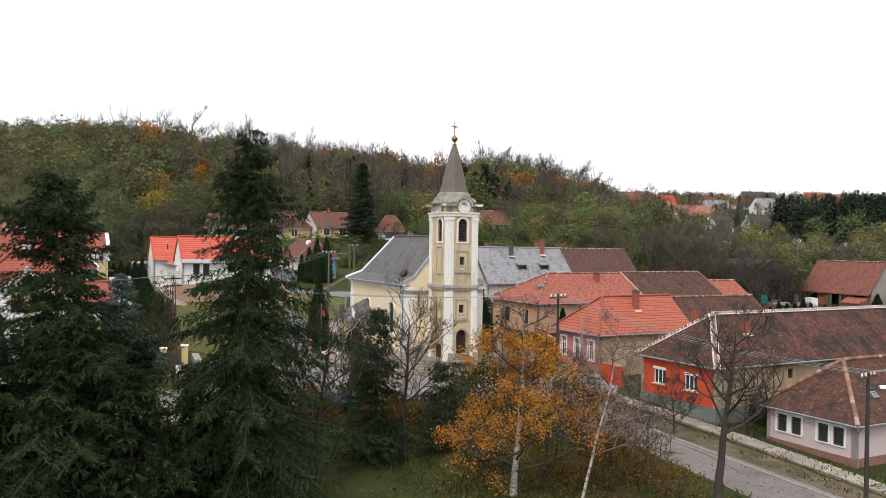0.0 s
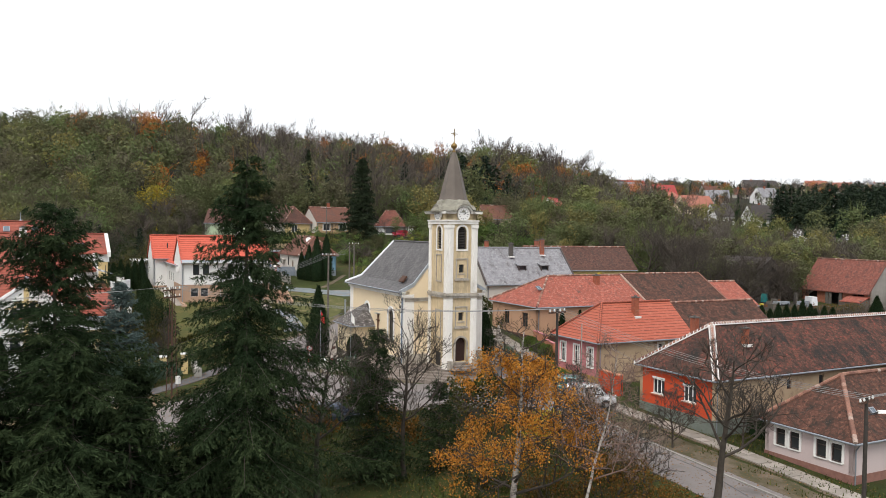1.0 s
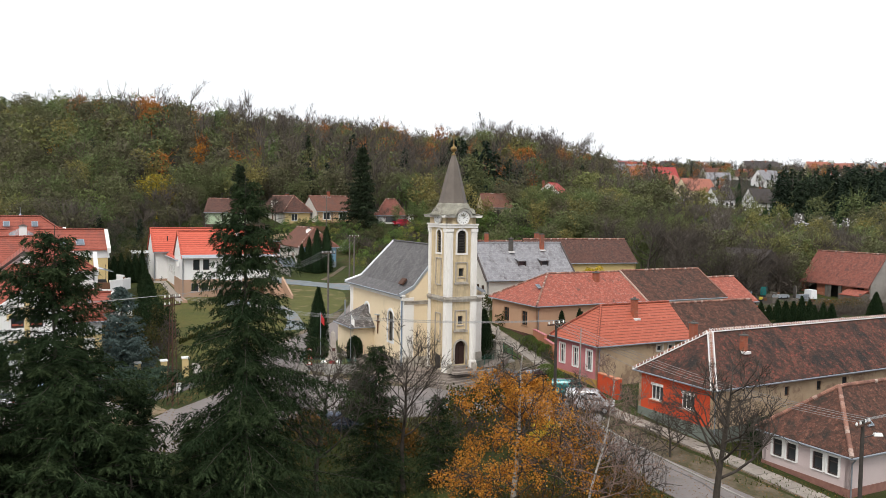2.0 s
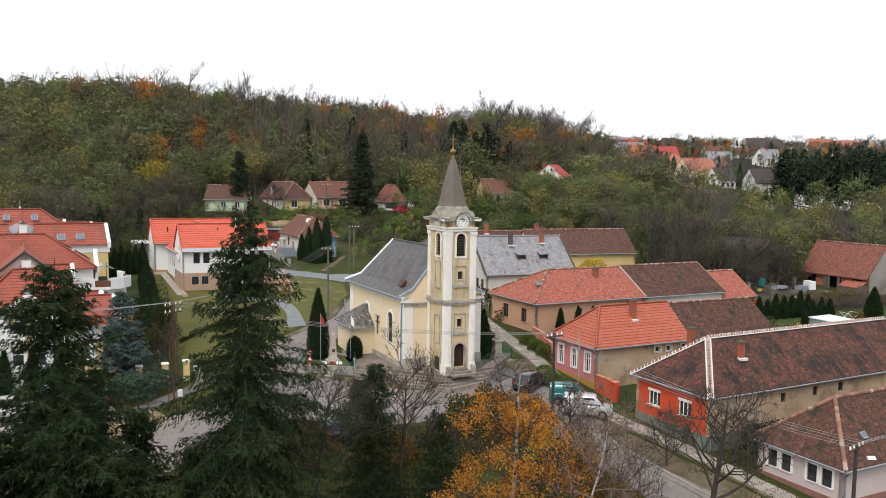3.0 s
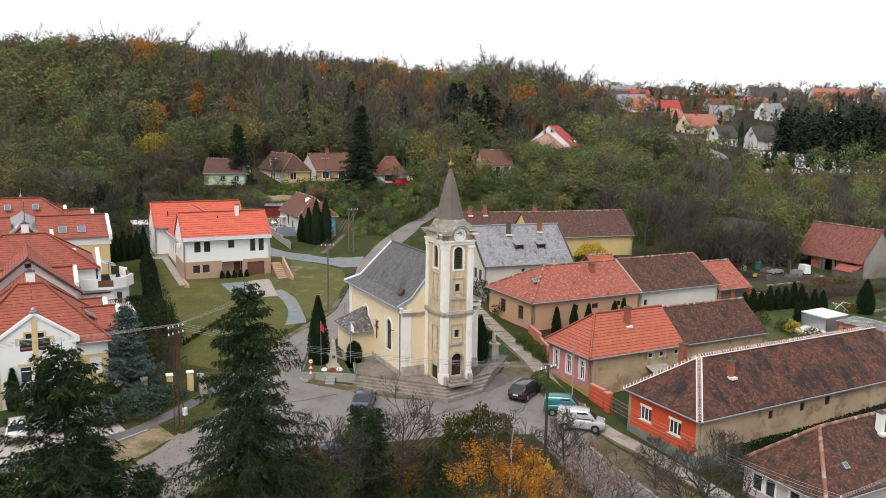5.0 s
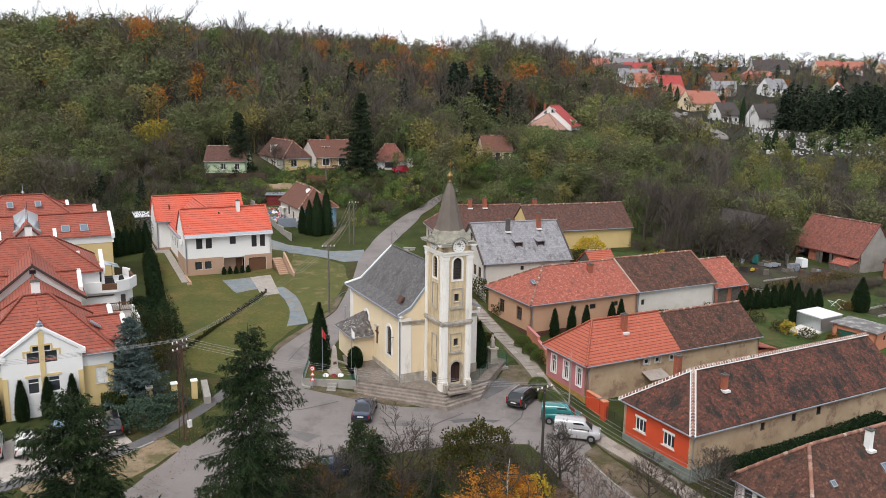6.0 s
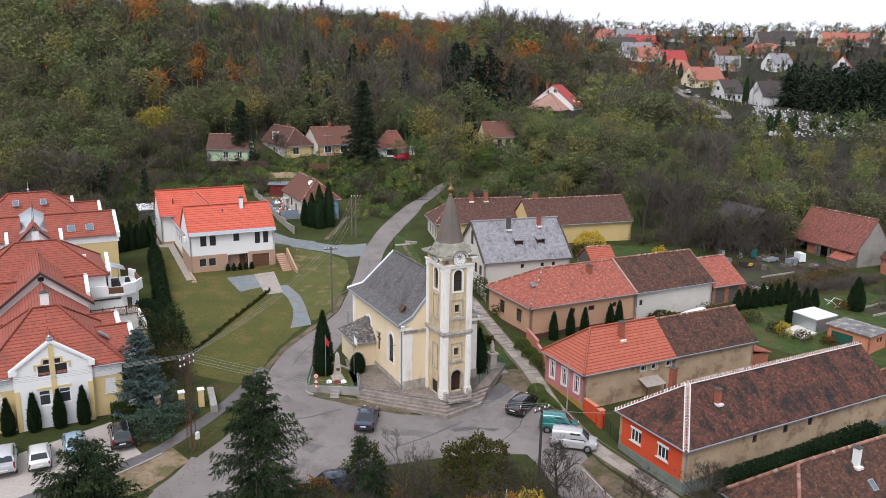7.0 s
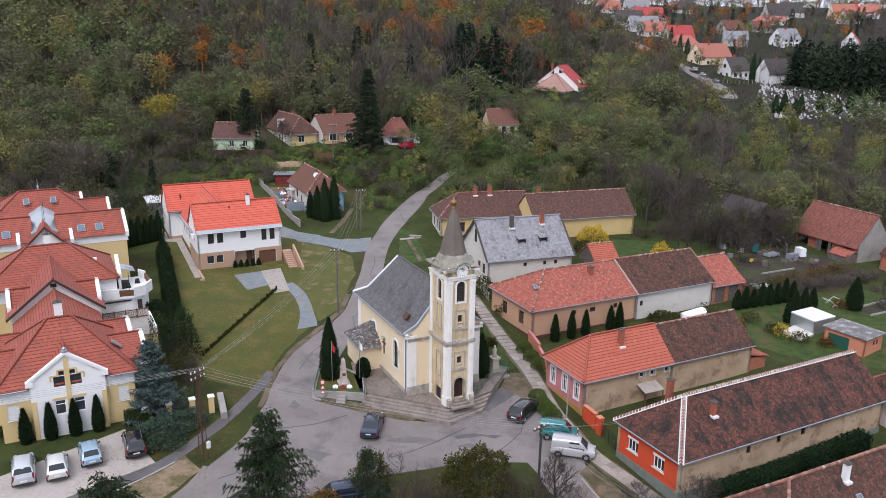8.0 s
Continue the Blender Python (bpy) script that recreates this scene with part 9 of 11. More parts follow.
for k, (lx, ly, h) in enumerate(((5.0, 1.2, 5.0), (5.3, 3.4, 4.4), (5.2, 5.6, 4.0))):
    cx, cy = chl(lx, ly)
    thuja(cx, cy, h, 0.85, 82 + k, z=-0.6, label="dark thuja behind the church tower", group="thujas behind the tower", n=3000)
for k in range(8):
    f = k / 7
    thuja(38.2 + 8.6 * f, 99.6 + 3.4 * f, 2.7 + 0.35 * math.sin(k * 2.4) + 0.5 * f, 0.58, 90 + k, label="dark thuja of a garden row", group="garden thuja row", n=1500)
for k, (x, y) in enumerate(((45.8, 99.4), (47.2, 100.1), (48.6, 100.8), (43.6, 96.0))):
    thuja(x, y, 2.9 + 0.3 * (k % 2), 0.6, 100 + k, label="dark thuja near the metal shed", group="thujas near the shed", n=1600)
thuja(54.2, 101.0, 4.6, 1.05, 104, label="broad dark conifer on the lawn", n=4200)
for k in range(14):
    f = k / 13
    x, y = -56.0 + 9.4 * f, 108.4 + 10.6 * f
    thuja(x, y, 3.6 + 0.5 * math.sin(k * 2.1) + 0.8 * f, 0.8, 110 + k, label="dark thuja of the villa hedge", group="villa thuja row", n=1700)
for k in range(16):
    f = k / 15
    thuja(-31.2 - 11.6 * f, 83.6 + 27 * f, 3.0 + 0.4 * math.sin(k * 1.7), 1.05, 130 + k, label="dark thuja screening the lawn", group="lawn thuja row", n=1500)
for k in range(34):
    f = k / 33
    thuja(-27.0 + 3.6 * f, 80.0 + 19.6 * f, 0.42 + 0.14 * math.sin(k * 2.3), 0.085, 150 + k, label="tiny young thuja of a new hedge", group="young hedge row", n=80, leaf="shrub")
for k, t in enumerate(POTS):
    thuja_parts(t, 1.1, 0.26, np.random.default_rng(190 + k), n=420)
for k, (x, y, r) in enumerate(((9.0, 84.6, 1.0), (9.7, 82.7, 0.95), (10.5, 80.9, 1.05), (9.7, 74.2, 1.0), (10.1, 72.8, 0.95), (10.5, 71.8, 1.0), (10.9, 70.7, 1.0))):
    bush("box_ball", "clipped rounded green bush beside the path", x, y, r, r * 0.95, 200 + k, "box_green", 5200, (0.09, 0.035), group="clipped bushes by the path", lumps=0.03)
hedge("hedge", "dark green hedge beside the red house", [(23.2, 58.6), (30, 62.4), (40.5, 68.4)], 1.3, 1.7, 210)
hedge("hedge", "clipped dark hedge of the villa garden", [(-40.5, 62.2), (-38.6, 62.6)], 0.8, 0.8, 211, "shrub")
hedge("hedge", "loose green hedge behind the parking court", [(-29.8, 65.6), (-27.4, 66.6)], 1.4, 1.1, 212, "shrub")
bush("juniper", "spreading blue green juniper by the parking court", -25.6, 63.4, 2.5, 1.2, 213, "juniper", 7000, (0.2, 0.07), lumps=0.35)
bush("juniper", "spreading blue green juniper by the footway", -23.9, 66.0, 1.6, 1.0, 214, "juniper", 3000, (0.2, 0.07), lumps=0.35)
bush("forsythia", "yellow shrub in front of the cream barn", 22.3, 121.4, 2.4, 2.3, 215, "forsythia", 4200, (0.3, 0.07), lumps=0.2)
bush("forsythia", "bright yellow shrub in the orchard", 32.3, 117.2, 1.5, 1.8, 216, "forsythia", 2400, (0.24, 0.08), lumps=0.3)
bush("forsythia", "yellow flowering shrub by the shed", 41.0, 91.4, 0.9, 1.3, 217, "forsythia", 900, (0.14, 0.06))
bush("bush", "dark green clipped bush by the yellow barn", 20.4, 118.0, 1.6, 1.4, 218, "shrub", 2200)
bush("bush", "green creeper below the white wall", 27.5, 94.6, 2.4, 0.9, 219, "shrub", 2600, ry=1.4)
bush("bush", "green bushes beside the parish house", 4.6, 100.2, 1.8, 1.9, 220, "shrub", 2600)
bush("bush", "green shrubs before the peach house", 7.6, 94.5, 1.6, 1.4, 221, "shrub", 2000)
for k, (x, y, r, h) in enumerate(((-30, 73, 2.2, 3.6), (-28.5, 77.5, 2.0, 4.4), (-31.5, 80.5, 1.8, 3.0), (-50, 123, 2.6, 3.6), (-55, 126, 3.0, 4.0), (-60, 119, 3.2, 5.0), (-49, 130, 3.0, 5.0), (-56, 133, 3.2, 5.5), (-44, 134, 2.4, 3.6), (-64, 128, 3.4, 5.0))):
    bush("bush", "dense dark evergreen shrubbery", x, y, r, h, 230 + k, "thuja" if k % 3 else "undergrowth", 5200, (0.17, 0.055), lumps=0.4)
hedge("hedge", "tall dense dark hedge between villa and lawn", [(-36.0, 88.4), (-31.8, 86.4)], 1.7, 2.3, 251, "thuja")
for k, (x, y, r, h) in enumerate(((-33.6, 84.2, 1.5, 1.8), (-30.2, 83.2, 1.3, 2.6), (-29.0, 79.6, 1.3, 3.0), (-32.6, 77.4, 1.3, 1.6), (-27.2, 74.2, 1.4, 2.2))):
    bush("bush", "dark tangled evergreen shrub in the villa garden", x, y, r, h, 252 + k, "thuja" if k % 2 else "undergrowth", 3200, (0.17, 0.055), group="shrubs of the villa garden", lumps=0.45)
for k, (x, y, r, h) in enumerate(((3.3, 87.2, 0.9, 1.5), (2.9, 90.0, 1.0, 1.7), (4.1, 84.6, 0.7, 1.0), (5.2, 85.8, 0.6, 0.6), (1.6, 93.6, 1.1, 1.8))):
    bush("bush", "dark green shrub beside the church", x, y, r, h, 262 + k, "shrub", 2200, (0.15, 0.05), group="shrubs beside the church", lumps=0.4)
for k, (x, y, r, h) in enumerate(((40.4, 92.6, 0.9, 0.9), (43.0, 90.4, 1.0, 0.8), (45.6, 89.4, 0.8, 0.7), (38.6, 95.4, 1.1, 1.1), (50.2, 93.2, 0.9, 0.7), (36.2, 93.4, 0.9, 1.0), (33.4, 96.6, 1.2, 1.3), (29.6, 100.6, 1.4, 1.2), (52.6, 101.4, 0.9, 0.8), (47.6, 100.8, 0.8, 0.8))):
    bush("bush", "untidy green and brown garden shrub", x, y, r, h, 270 + k, ("undergrowth", "shrub", "bush_brown")[k % 3], 1300, (0.16, 0.055), group="untidy garden shrubs", lumps=0.5)
bare_tree("bare_tree", "thin leafless tree beside the villa fence", -24.8, 70.6, 5.4, 240, 0.07, fork=0.15, splits=(6, 5, 4, 3), spread=0.45)
for k, (x, y, h) in enumerate(((39.5, 121.5, 7.0), (42.5, 122.0, 7.5), (45.0, 124.5, 8.0), (36.5, 124.0, 6.5), (40.8, 126.0, 8.5), (47.5, 127.5, 8.0), (33.5, 121.5, 5.5), (38.0, 129.0, 9.0), (51.0, 130.0, 8.5))):
    bare_tree("bare_tree", "leafless fruit tree of the old orchard", x, y, h, 260 + k, 0.12, fork=0.15, splits=(5, 5, 5), spread=0.8)
bare_tree("bare_tree", "leafless fruit tree in the farmyard", 44.0, 117.0, 6.5, 241, 0.14, fork=0.2, splits=(6, 5, 4, 3), spread=0.8)
bare_tree("bare_tree", "leafless orchard tree behind the houses", 37.0, 120.5, 7.0, 242, 0.14, fork=0.2, splits=(6, 5, 4, 3), spread=0.8)
bare_tree("bare_tree", "leafless tree by the decaying barn", 42.0, 131.5, 9.0, 243, 0.2, fork=0.25, splits=(6, 5, 4, 3), spread=0.8)
bare_tree("bare_tree", "broad leafless walnut beyond the orchard", 33.5, 134.5, 11.0, 244, 0.24, fork=0.25, splits=(6, 5, 4, 3), spread=0.85)
bare_tree("birch", "pale leafless birch behind the house in the woods", 39.1, 298.9, 8.0, 249, 0.16, "birch_bark", 0.3, splits=(4, 4, 3), spread=0.3, lift=0.2, twigs="birch_twig")
bare_tree("bare_tree", "leafless tree before the yellow cottage", -37.5, 166.5, 5.5, 245, 0.12, fork=0.25, splits=(6, 5, 4, 3), spread=0.9)
spruce("spruce", "tall dark spruce beside the cottages", -19.2, 168.4, 17.0, 5.2, 246, "wood_needle", gap=0.6, per=9, fine=0.55, tuft=9, size=(0.5, 0.085), wild=0.3, power=0.75)
spruce("spruce", "dark spruce between the cottages", -44.4, 164.8, 13.0, 3.6, 247, "wood_needle", gap=0.6, per=8, fine=0.55, tuft=9, size=(0.5, 0.085), wild=0.2, power=0.85)
spruce("spruce", "dark spruce on the wooded slope", -40.0, 214, 16.0, 3.6, 248, "wood_needle", gap=0.7, per=7, fine=0.4, tuft=8, size=(0.6, 0.12))

# ---- the woods ----
def facing_cards(c, length, width, normal, rng, tilt=0.5):
    """Leaf clumps that lie roughly in the skin of a crown."""
    n = len(c)
    nrm = normal + rng.normal(0, tilt, (n, 3))
    nrm /= np.linalg.norm(nrm, axis=1)[:, None] + 1e-6
    d = np.cross(nrm, rng.normal(0, 1, (n, 3)))
    d /= np.linalg.norm(d, axis=1)[:, None] + 1e-6
    s = np.cross(nrm, d)
    ln = (length * rng.uniform(0.6, 1.4, n))[:, None]
    wd = (width * rng.uniform(0.6, 1.4, n))[:, None]
    v = np.stack([c - s * wd - d * ln * 0.4, c + s * wd - d * ln * 0.3, c + d * ln * 0.6], 1)
    return v.reshape(-1, 3), np.arange(3 * n).reshape(-1, 3)


def lobes(k, n, rng, wide, tall, mid):
    """Places on the skin of a crown made of k rounded lobes, with the way out of the lobe."""
    b = rng.normal(0, 1, (k, 3))
    b /= np.linalg.norm(b, axis=1)[:, None]
    b = b * np.array((wide, wide, tall)) * rng.uniform(0.45, 1.0, (k, 1)) + np.array((0, 0, mid))
    size = rng.uniform(0.07, 0.13, k) * (1 if wide < 0.3 else 1.4)
    i = rng.integers(0, k, n)
    d = rng.normal(0, 1, (n, 3))
    d[:, 2] += 0.35
    d /= np.linalg.norm(d, axis=1)[:, None]
    return b[i] + d * (size[i] * rng.uniform(0.55, 1.1, n) ** 0.6)[:, None], d


def joined(*soups):
    vs, fs, n = [], [], 0
    for v, f in soups:
        vs.append(v)
        fs.append(f + n)
        n += len(v)
    return np.concatenate(vs), np.concatenate(fs)


def tree_shapes(full, sparse=False):
    """Shapes of woodland trees, one metre tall each, a few of every kind; full ones have more twigs and leaves, sparse ones fewer."""
    rng = np.random.default_rng(5)
    kinds = {"bare": [], "leafy": [], "conifer": [], "scrub": [], "thicket": []}
    for k in range(6):
        s, limbs = Soup(), []
        bend = rng.normal(0, 0.025, 2)
        stick(s, (0, 0, -0.05), (bend[0], bend[1], 0.4), 0.016, 0.011, 4)
        stick(s, (bend[0], bend[1], 0.4), (bend[0] * 2, bend[1] * 2, 0.86), 0.011, 0.003, 3)
        for j in range(14 if full else 6):
            f = rng.uniform(0.25, 0.75)
            a = rng.uniform(0, math.tau)
            ln = rng.uniform(0.24, 0.42) * (1.15 - 0.6 * f)
            p = np.array((bend[0], bend[1], f))
            q = p + np.array((math.cos(a) * ln * 0.85, math.sin(a) * ln * 0.85, ln * rng.uniform(0.5, 1.1)))
            stick(s, p, q, 0.0065, 0.0025, 3)
            limbs.append((p, q))
        v, t, f = s.arrays()
        wood = (v, np.concatenate([f[:, (0, 1, 2)], f[:, (0, 2, 3)]]))
        n = 470 if full else 110 if sparse else 220
        i = rng.integers(0, len(limbs), n)
        fr_ = rng.uniform(0.3, 1.05, n)[:, None]
        pa, pb = np.array([l[0] for l in limbs])[i], np.array([l[1] for l in limbs])[i]
        c = pa + (pb - pa) * fr_ + rng.normal(0, 0.03, (n, 3))
        out = (c - np.array((0, 0, 0.3))) * np.array((1.0, 1.0, 0.8))
        out /= np.linalg.norm(out, axis=1)[:, None]
        twigs = cards(c, 0.115, 0.0024 if full else 0.006 if sparse else 0.0034, out + np.array((0, 0, 0.45)), rng, 0.5)
        kinds["bare"].append(joined(wood, twigs))
        n = 820 if full else 170 if sparse else 400
        c, d = lobes(20, n, rng, 0.22, 0.29, 0.57)
        leaf = facing_cards(c, 0.031 if full else 0.066 if sparse else 0.0435, 0.0122 if full else 0.0255 if sparse else 0.017, d, rng, 0.6)
        few = (twigs[0][:360 if full else 150], twigs[1][:120 if full else 50])
        kinds["leafy"].append(joined(wood, few, leaf))
        n = 470 if full else 170
        c, d = lobes(11, n, rng, 0.42, 0.34, 0.42)
        c[:, 2] = np.maximum(c[:, 2], 0.02)
        kinds["scrub"].append(joined(facing_cards(c, 0.052 if full else 0.105, 0.018 if full else 0.036, d, rng, 0.5)))
        n = 320 if full else 110
        d = rng.normal(0, 1, (n, 3)) * np.array((0.55, 0.55, 0))
        base = rng.normal(0, 0.22, (n, 3)) * np.array((1, 1, 0))
        base[:, 2] = rng.uniform(0.0, 0.62, n)
        base[:, :2] += d[:, :2] * base[:, 2:] * 0.6
        kinds["thicket"].append(joined(cards(base, 0.34, 0.0105 if full else 0.019, d + np.array((0, 0, 0.9)), rng, 0.4)))
        cs, ds = [], []
        z = 0.05
        while z < 0.985:
            r = 0.17 * (1 - z) ** 0.85 * rng.uniform(0.7, 1.2) + 0.008
            for j in range(int((15 if full else 11) * (1 - z) + 4)):
                a = rng.uniform(0, math.tau)
                e = rng.uniform(0.75, 1.15)
                for q in (0.3, 0.62, 0.9):
                    cs.append((math.cos(a) * r * q * e, math.sin(a) * r * q * e, z - 0.055 * q))
                    ds.append((math.cos(a), math.sin(a), -0.5))
            z += 0.03 if full else 0.045
        kinds["conifer"].append(joined((wood[0] * np.array((0.2, 0.2, 1.1)), wood[1]), cards(np.array(cs), 0.054, 0.012 if full else 0.016, np.array(ds), rng, 0.35)))
    return kinds


SHAPES = [tree_shapes(True), tree_shapes(False), tree_shapes(False, True)]


def plant_many(name, label, kind, spots, material):
    """One mesh of many trees. spots: x, y, height, girth, tint."""
    rng = np.random.default_rng(len(spots))
    vs, ts, fs, n = [], [], [], 0
    zs = land([p[0] for p in spots], [p[1] for p in spots])
    for (x, y, h, w, tint), z in zip(spots, zs):
        v, f = SHAPES[(y > 195) + (y > 480)][kind][rng.integers(0, 6)]
        a = rng.uniform(0, math.tau)
        c, s = math.cos(a), math.sin(a)
        q = np.stack([(v[:, 0] * c - v[:, 1] * s) * h * w + x, (v[:, 0] * s + v[:, 1] * c) * h * w + y, v[:, 2] * h + z - 0.2], 1)
        vs.append(q)
        ts.append(np.full(len(q), tint))
        fs.append(f + n)
        n += len(q)
    me = soup_mesh(name, np.concatenate(vs), np.concatenate(ts).astype(np.float32), np.concatenate(fs))
    me.materials.append(M[material])
    return tagged(new(name, me), label, "woods", kind="stuff")


HOMES = [(-39, 176, 8), (-27, 177, 8), (-13.3, 174, 6), (-46.5, 165, 7), (10, 182, 6), (34, 271, 12), (-24, 143, 10), (-31, 148, 6), (45, 131, 7), (62, 126, 9), (70, 114, 8), (3, 128, 13), (22, 128, 14), (24, 134, 9)]
HOMES += [(f[0] + f[3] / 2 * math.cos(radians(f[2])), f[1] + f[3] / 2 * math.sin(radians(f[2])), f[3] * 0.75) for f in FAR]
LANE = [(-9.2, 136), (-6, 145), (-1.5, 152), (6, 159), (16, 166)] + [(80, 470), (86, 420), (91, 392), (95, 366), (97.5, 348), (98.5, 325), (98, 303), (94, 285)]


def free(x, y):
    if any((x - a) ** 2 + (y - b) ** 2 < r * r for a, b, r in HOMES):
        return False
    for (ax, ay), (bx, by) in zip(LANE, LANE[1:]):
        if (ax, ay) == (16, 166):
            continue
        t = max(0, min(1, ((x - ax) * (bx - ax) + (y - ay) * (by - ay)) / ((bx - ax) ** 2 + (by - ay) ** 2)))
        if (x - ax - t * (bx - ax)) ** 2 + (y - ay - t * (by - ay)) ** 2 < (4.5 if ay < 200 else 7) ** 2:
            return False
    if x > 88 + (y - 250) * 0.37 and 246 < y < 336:  # the graveyard
        return x > 134 + (319 - y) * 0.38
    if -46 < x < -14 and 162 < y < 172:  # gardens below the cottages
        return False
    # a clearing among the autumn trees
    if ((x + 65) / 10) ** 2 + ((y - 209) / 11) ** 2 < 1:
        return False
    # clear views of the cottages' fronts
    if -54 < x < -6 and y < 172:
        return False
    if 2 < x < 16 and 170 < y < 181:
        return False
    return True


def sow():
    rng = np.random.default_rng(21)
    out = {k: [] for k in ("bare", "olive", "gold", "rust", "dark", "scrub_green", "scrub_olive", "thicket")}

    def one(key, x, y, lo, hi, w=1.0, tint=None):
        out[key].append((x, y, rng.uniform(lo, hi), w * rng.uniform(0.85, 1.2), float(rng.uniform(0, 1)) if tint is None else tint))

    step = 6.5
    for gy in np.arange(140, 520, step):
        for gx in np.arange(-330, 330, step):
            x, y = gx + rng.uniform(-3.4, 3.4), gy + rng.uniform(-3.4, 3.4)
            if abs(x - 2) > 0.6 * y + 14 or not free(x, y):
                continue
            if x < -8 and y < 168 and not (x < -56):
                continue
            if x < -56 and y < 128:
                continue
            plateau = x > 66 + max(0, 400 - y) * 0.05 and y > 335
            n1 = noise.noise((x * 0.016, y * 0.016, 0.5))
            n2 = noise.noise((x * 0.03, y * 0.03, 7.5))
            n3 = noise.noise((x * 0.06, y * 0.06, 3.1))
            valley = x > 6 and y < 205 + 0.55 * max(0, x - 20) and not plateau
            if y > 420 and not plateau and rng.uniform() < (0.65 if x < 40 else 0.4):
                continue
            tint = float(np.clip(0.42 + 0.75 * n3 + rng.normal(0, 0.36), 0, 1))
            if plateau:
                if rng.uniform() < 0.32:
                    continue
                one(rng.choice(["bare", "rust", "olive", "dark", "gold"], p=[0.68, 0.02, 0.18, 0.12, 0.0]), x, y, 6, 10.5, 1.0, tint)
                continue
            if x > 134 + (319 - y) * 0.38 and 262 < y < 372:
                one("dark", x, y, 14, 22, 1.35, tint)
                one("dark", x + 3.0, y + 2.0, 12, 21, 1.3, tint)
                continue
            if 0.08 * y < x < 0.163 * y and 196 < y < 262 or -6 < x < 20 and 205 < y < 244:
                one("scrub_olive" if rng.uniform() < 0.55 else "scrub_green", x, y, 2.0, 4.2, 1.3, tint)
                continue
            if 0.235 * y < x < 0.33 * y and 228 < y < 256:
                one("olive" if rng.uniform() < 0.55 else "bare", x, y, 10.0 if x < 68 else 9.0, 13.5 if x < 68 else 11.8, 1.25, tint)
                continue
            if 0.262 * y < x < 104 and 232 < y < 400 or x > 84 and 222 < y < 400:
                one("scrub_olive" if rng.uniform() < 0.6 else "scrub_green", x, y, 1.8, 3.4, 1.25, tint)
                continue
            if 0.15 * y < x and 218 < y < 300:  # taller trees on the rim of the valley
                one("olive" if rng.uniform() < 0.62 else "bare", x, y, 11, 16, 1.2, tint)
                if rng.uniform() < 0.5:
                    one("scrub_olive", x + 3, y - 2, 3, 5, 1.1)
                continue
            u_ = rng.uniform()
            if u_ < 0.6:
                one("thicket" if u_ < 0.34 - 0.3 * n1 else "scrub_olive", x + 2.4, y - 2.2, 2.2, 5.5, 1.0)
            if valley:
                u_ = rng.uniform()
                green = 0.84 + 0.5 * n2 + (0.25 if x < 52 else 0.0)
                tint = min(1.0, tint + 0.18)
                if y < 150 and u_ < 0.15:
                    continue
                if u_ < 0.3:
                    one("scrub_green" if rng.uniform() < green else "scrub_olive", x, y, 3.5, 7.0, 1.0, tint)
                elif u_ < 0.42:
                    one("thicket", x, y, 3.5, 6.0)
                elif rng.uniform() < green:
                    one("olive", x, y, 7, 11, 1.15, tint)
                else:
                    one("bare", x, y, 7.5, 11.5, 1.15, tint)
                continue
            tall = (1.0 if y > 185 else 0.8) * (1.08 if x < -15 else 1.0) * (1.3 if y > 330 and x > 10 else 1.0) * (0.86 + 0.22 * n3 if y > 290 and x < 0 else 1.0)
            green = 0.6 + 1.1 * n1 + (0.12 if x < -62 else -0.06)
            if ((x - 8) / 15) ** 2 + ((y - 255) / 9.5) ** 2 < 1:
                for dx, dy in ((0, 0), (3.2, 1.4)):
                    one("dark", x + dx, y + dy, 12.5, 21, 1.25, tint)
            elif ((x + 66) / 9) ** 2 + ((y - 196) / 16) ** 2 < 1 or ((x + 60) / 7) ** 2 + ((y - 158) / 8) ** 2 < 1:
                one("thicket", x, y, 2.0, 4.0)  # low growth before the trees that stand out
            elif rng.uniform() < 0.014:
                one("dark", x, y, 10, 15, 1.0, tint)
            elif n2 > (0.36 if y < 290 else -0.05) and rng.uniform() < 0.18 and y > 205:
                one("rust", x, y, 10.5 * tall, 15 * tall, 1.0, tint)
            elif rng.uniform() < 0.015:
                one("gold", x, y, 8, 11, 0.9, tint)
            elif rng.uniform() < green:
                one("olive", x, y, 8.5 * tall, 16.0 * tall, 1.2, tint)
            else:
                one("bare", x, y, 9.5 * tall, 18 * tall, 1.05, tint)
    for k in range(560):
        y = rng.uniform(520, 1000)
        x = rng.uniform(0.05, 0.6) * y
        if free(x, y):
            one(rng.choice(["bare", "rust", "olive", "dark"], p=[0.68, 0.1, 0.1, 0.12]), x, y, 8, 13, 1.5)
    # a belt of trees that closes the view over the plateau
    for k in range(150):
        x = -80 + 860 * (k + rng.uniform(0, 1)) / 150
        one("bare" if k % 3 else "olive", x, rng.uniform(1030, 1080), 17, 26, 1.4)
    # single trees that stand out
    out["gold"] += [(-70.8, 218.6, 12.5, 0.85, 0.0), (-64.0, 170, 11.5, 1.35, 0.95), (-61.0, 168.6, 9.0, 1.1, 0.9), (-52, 206, 8, 0.8, 0.3)]
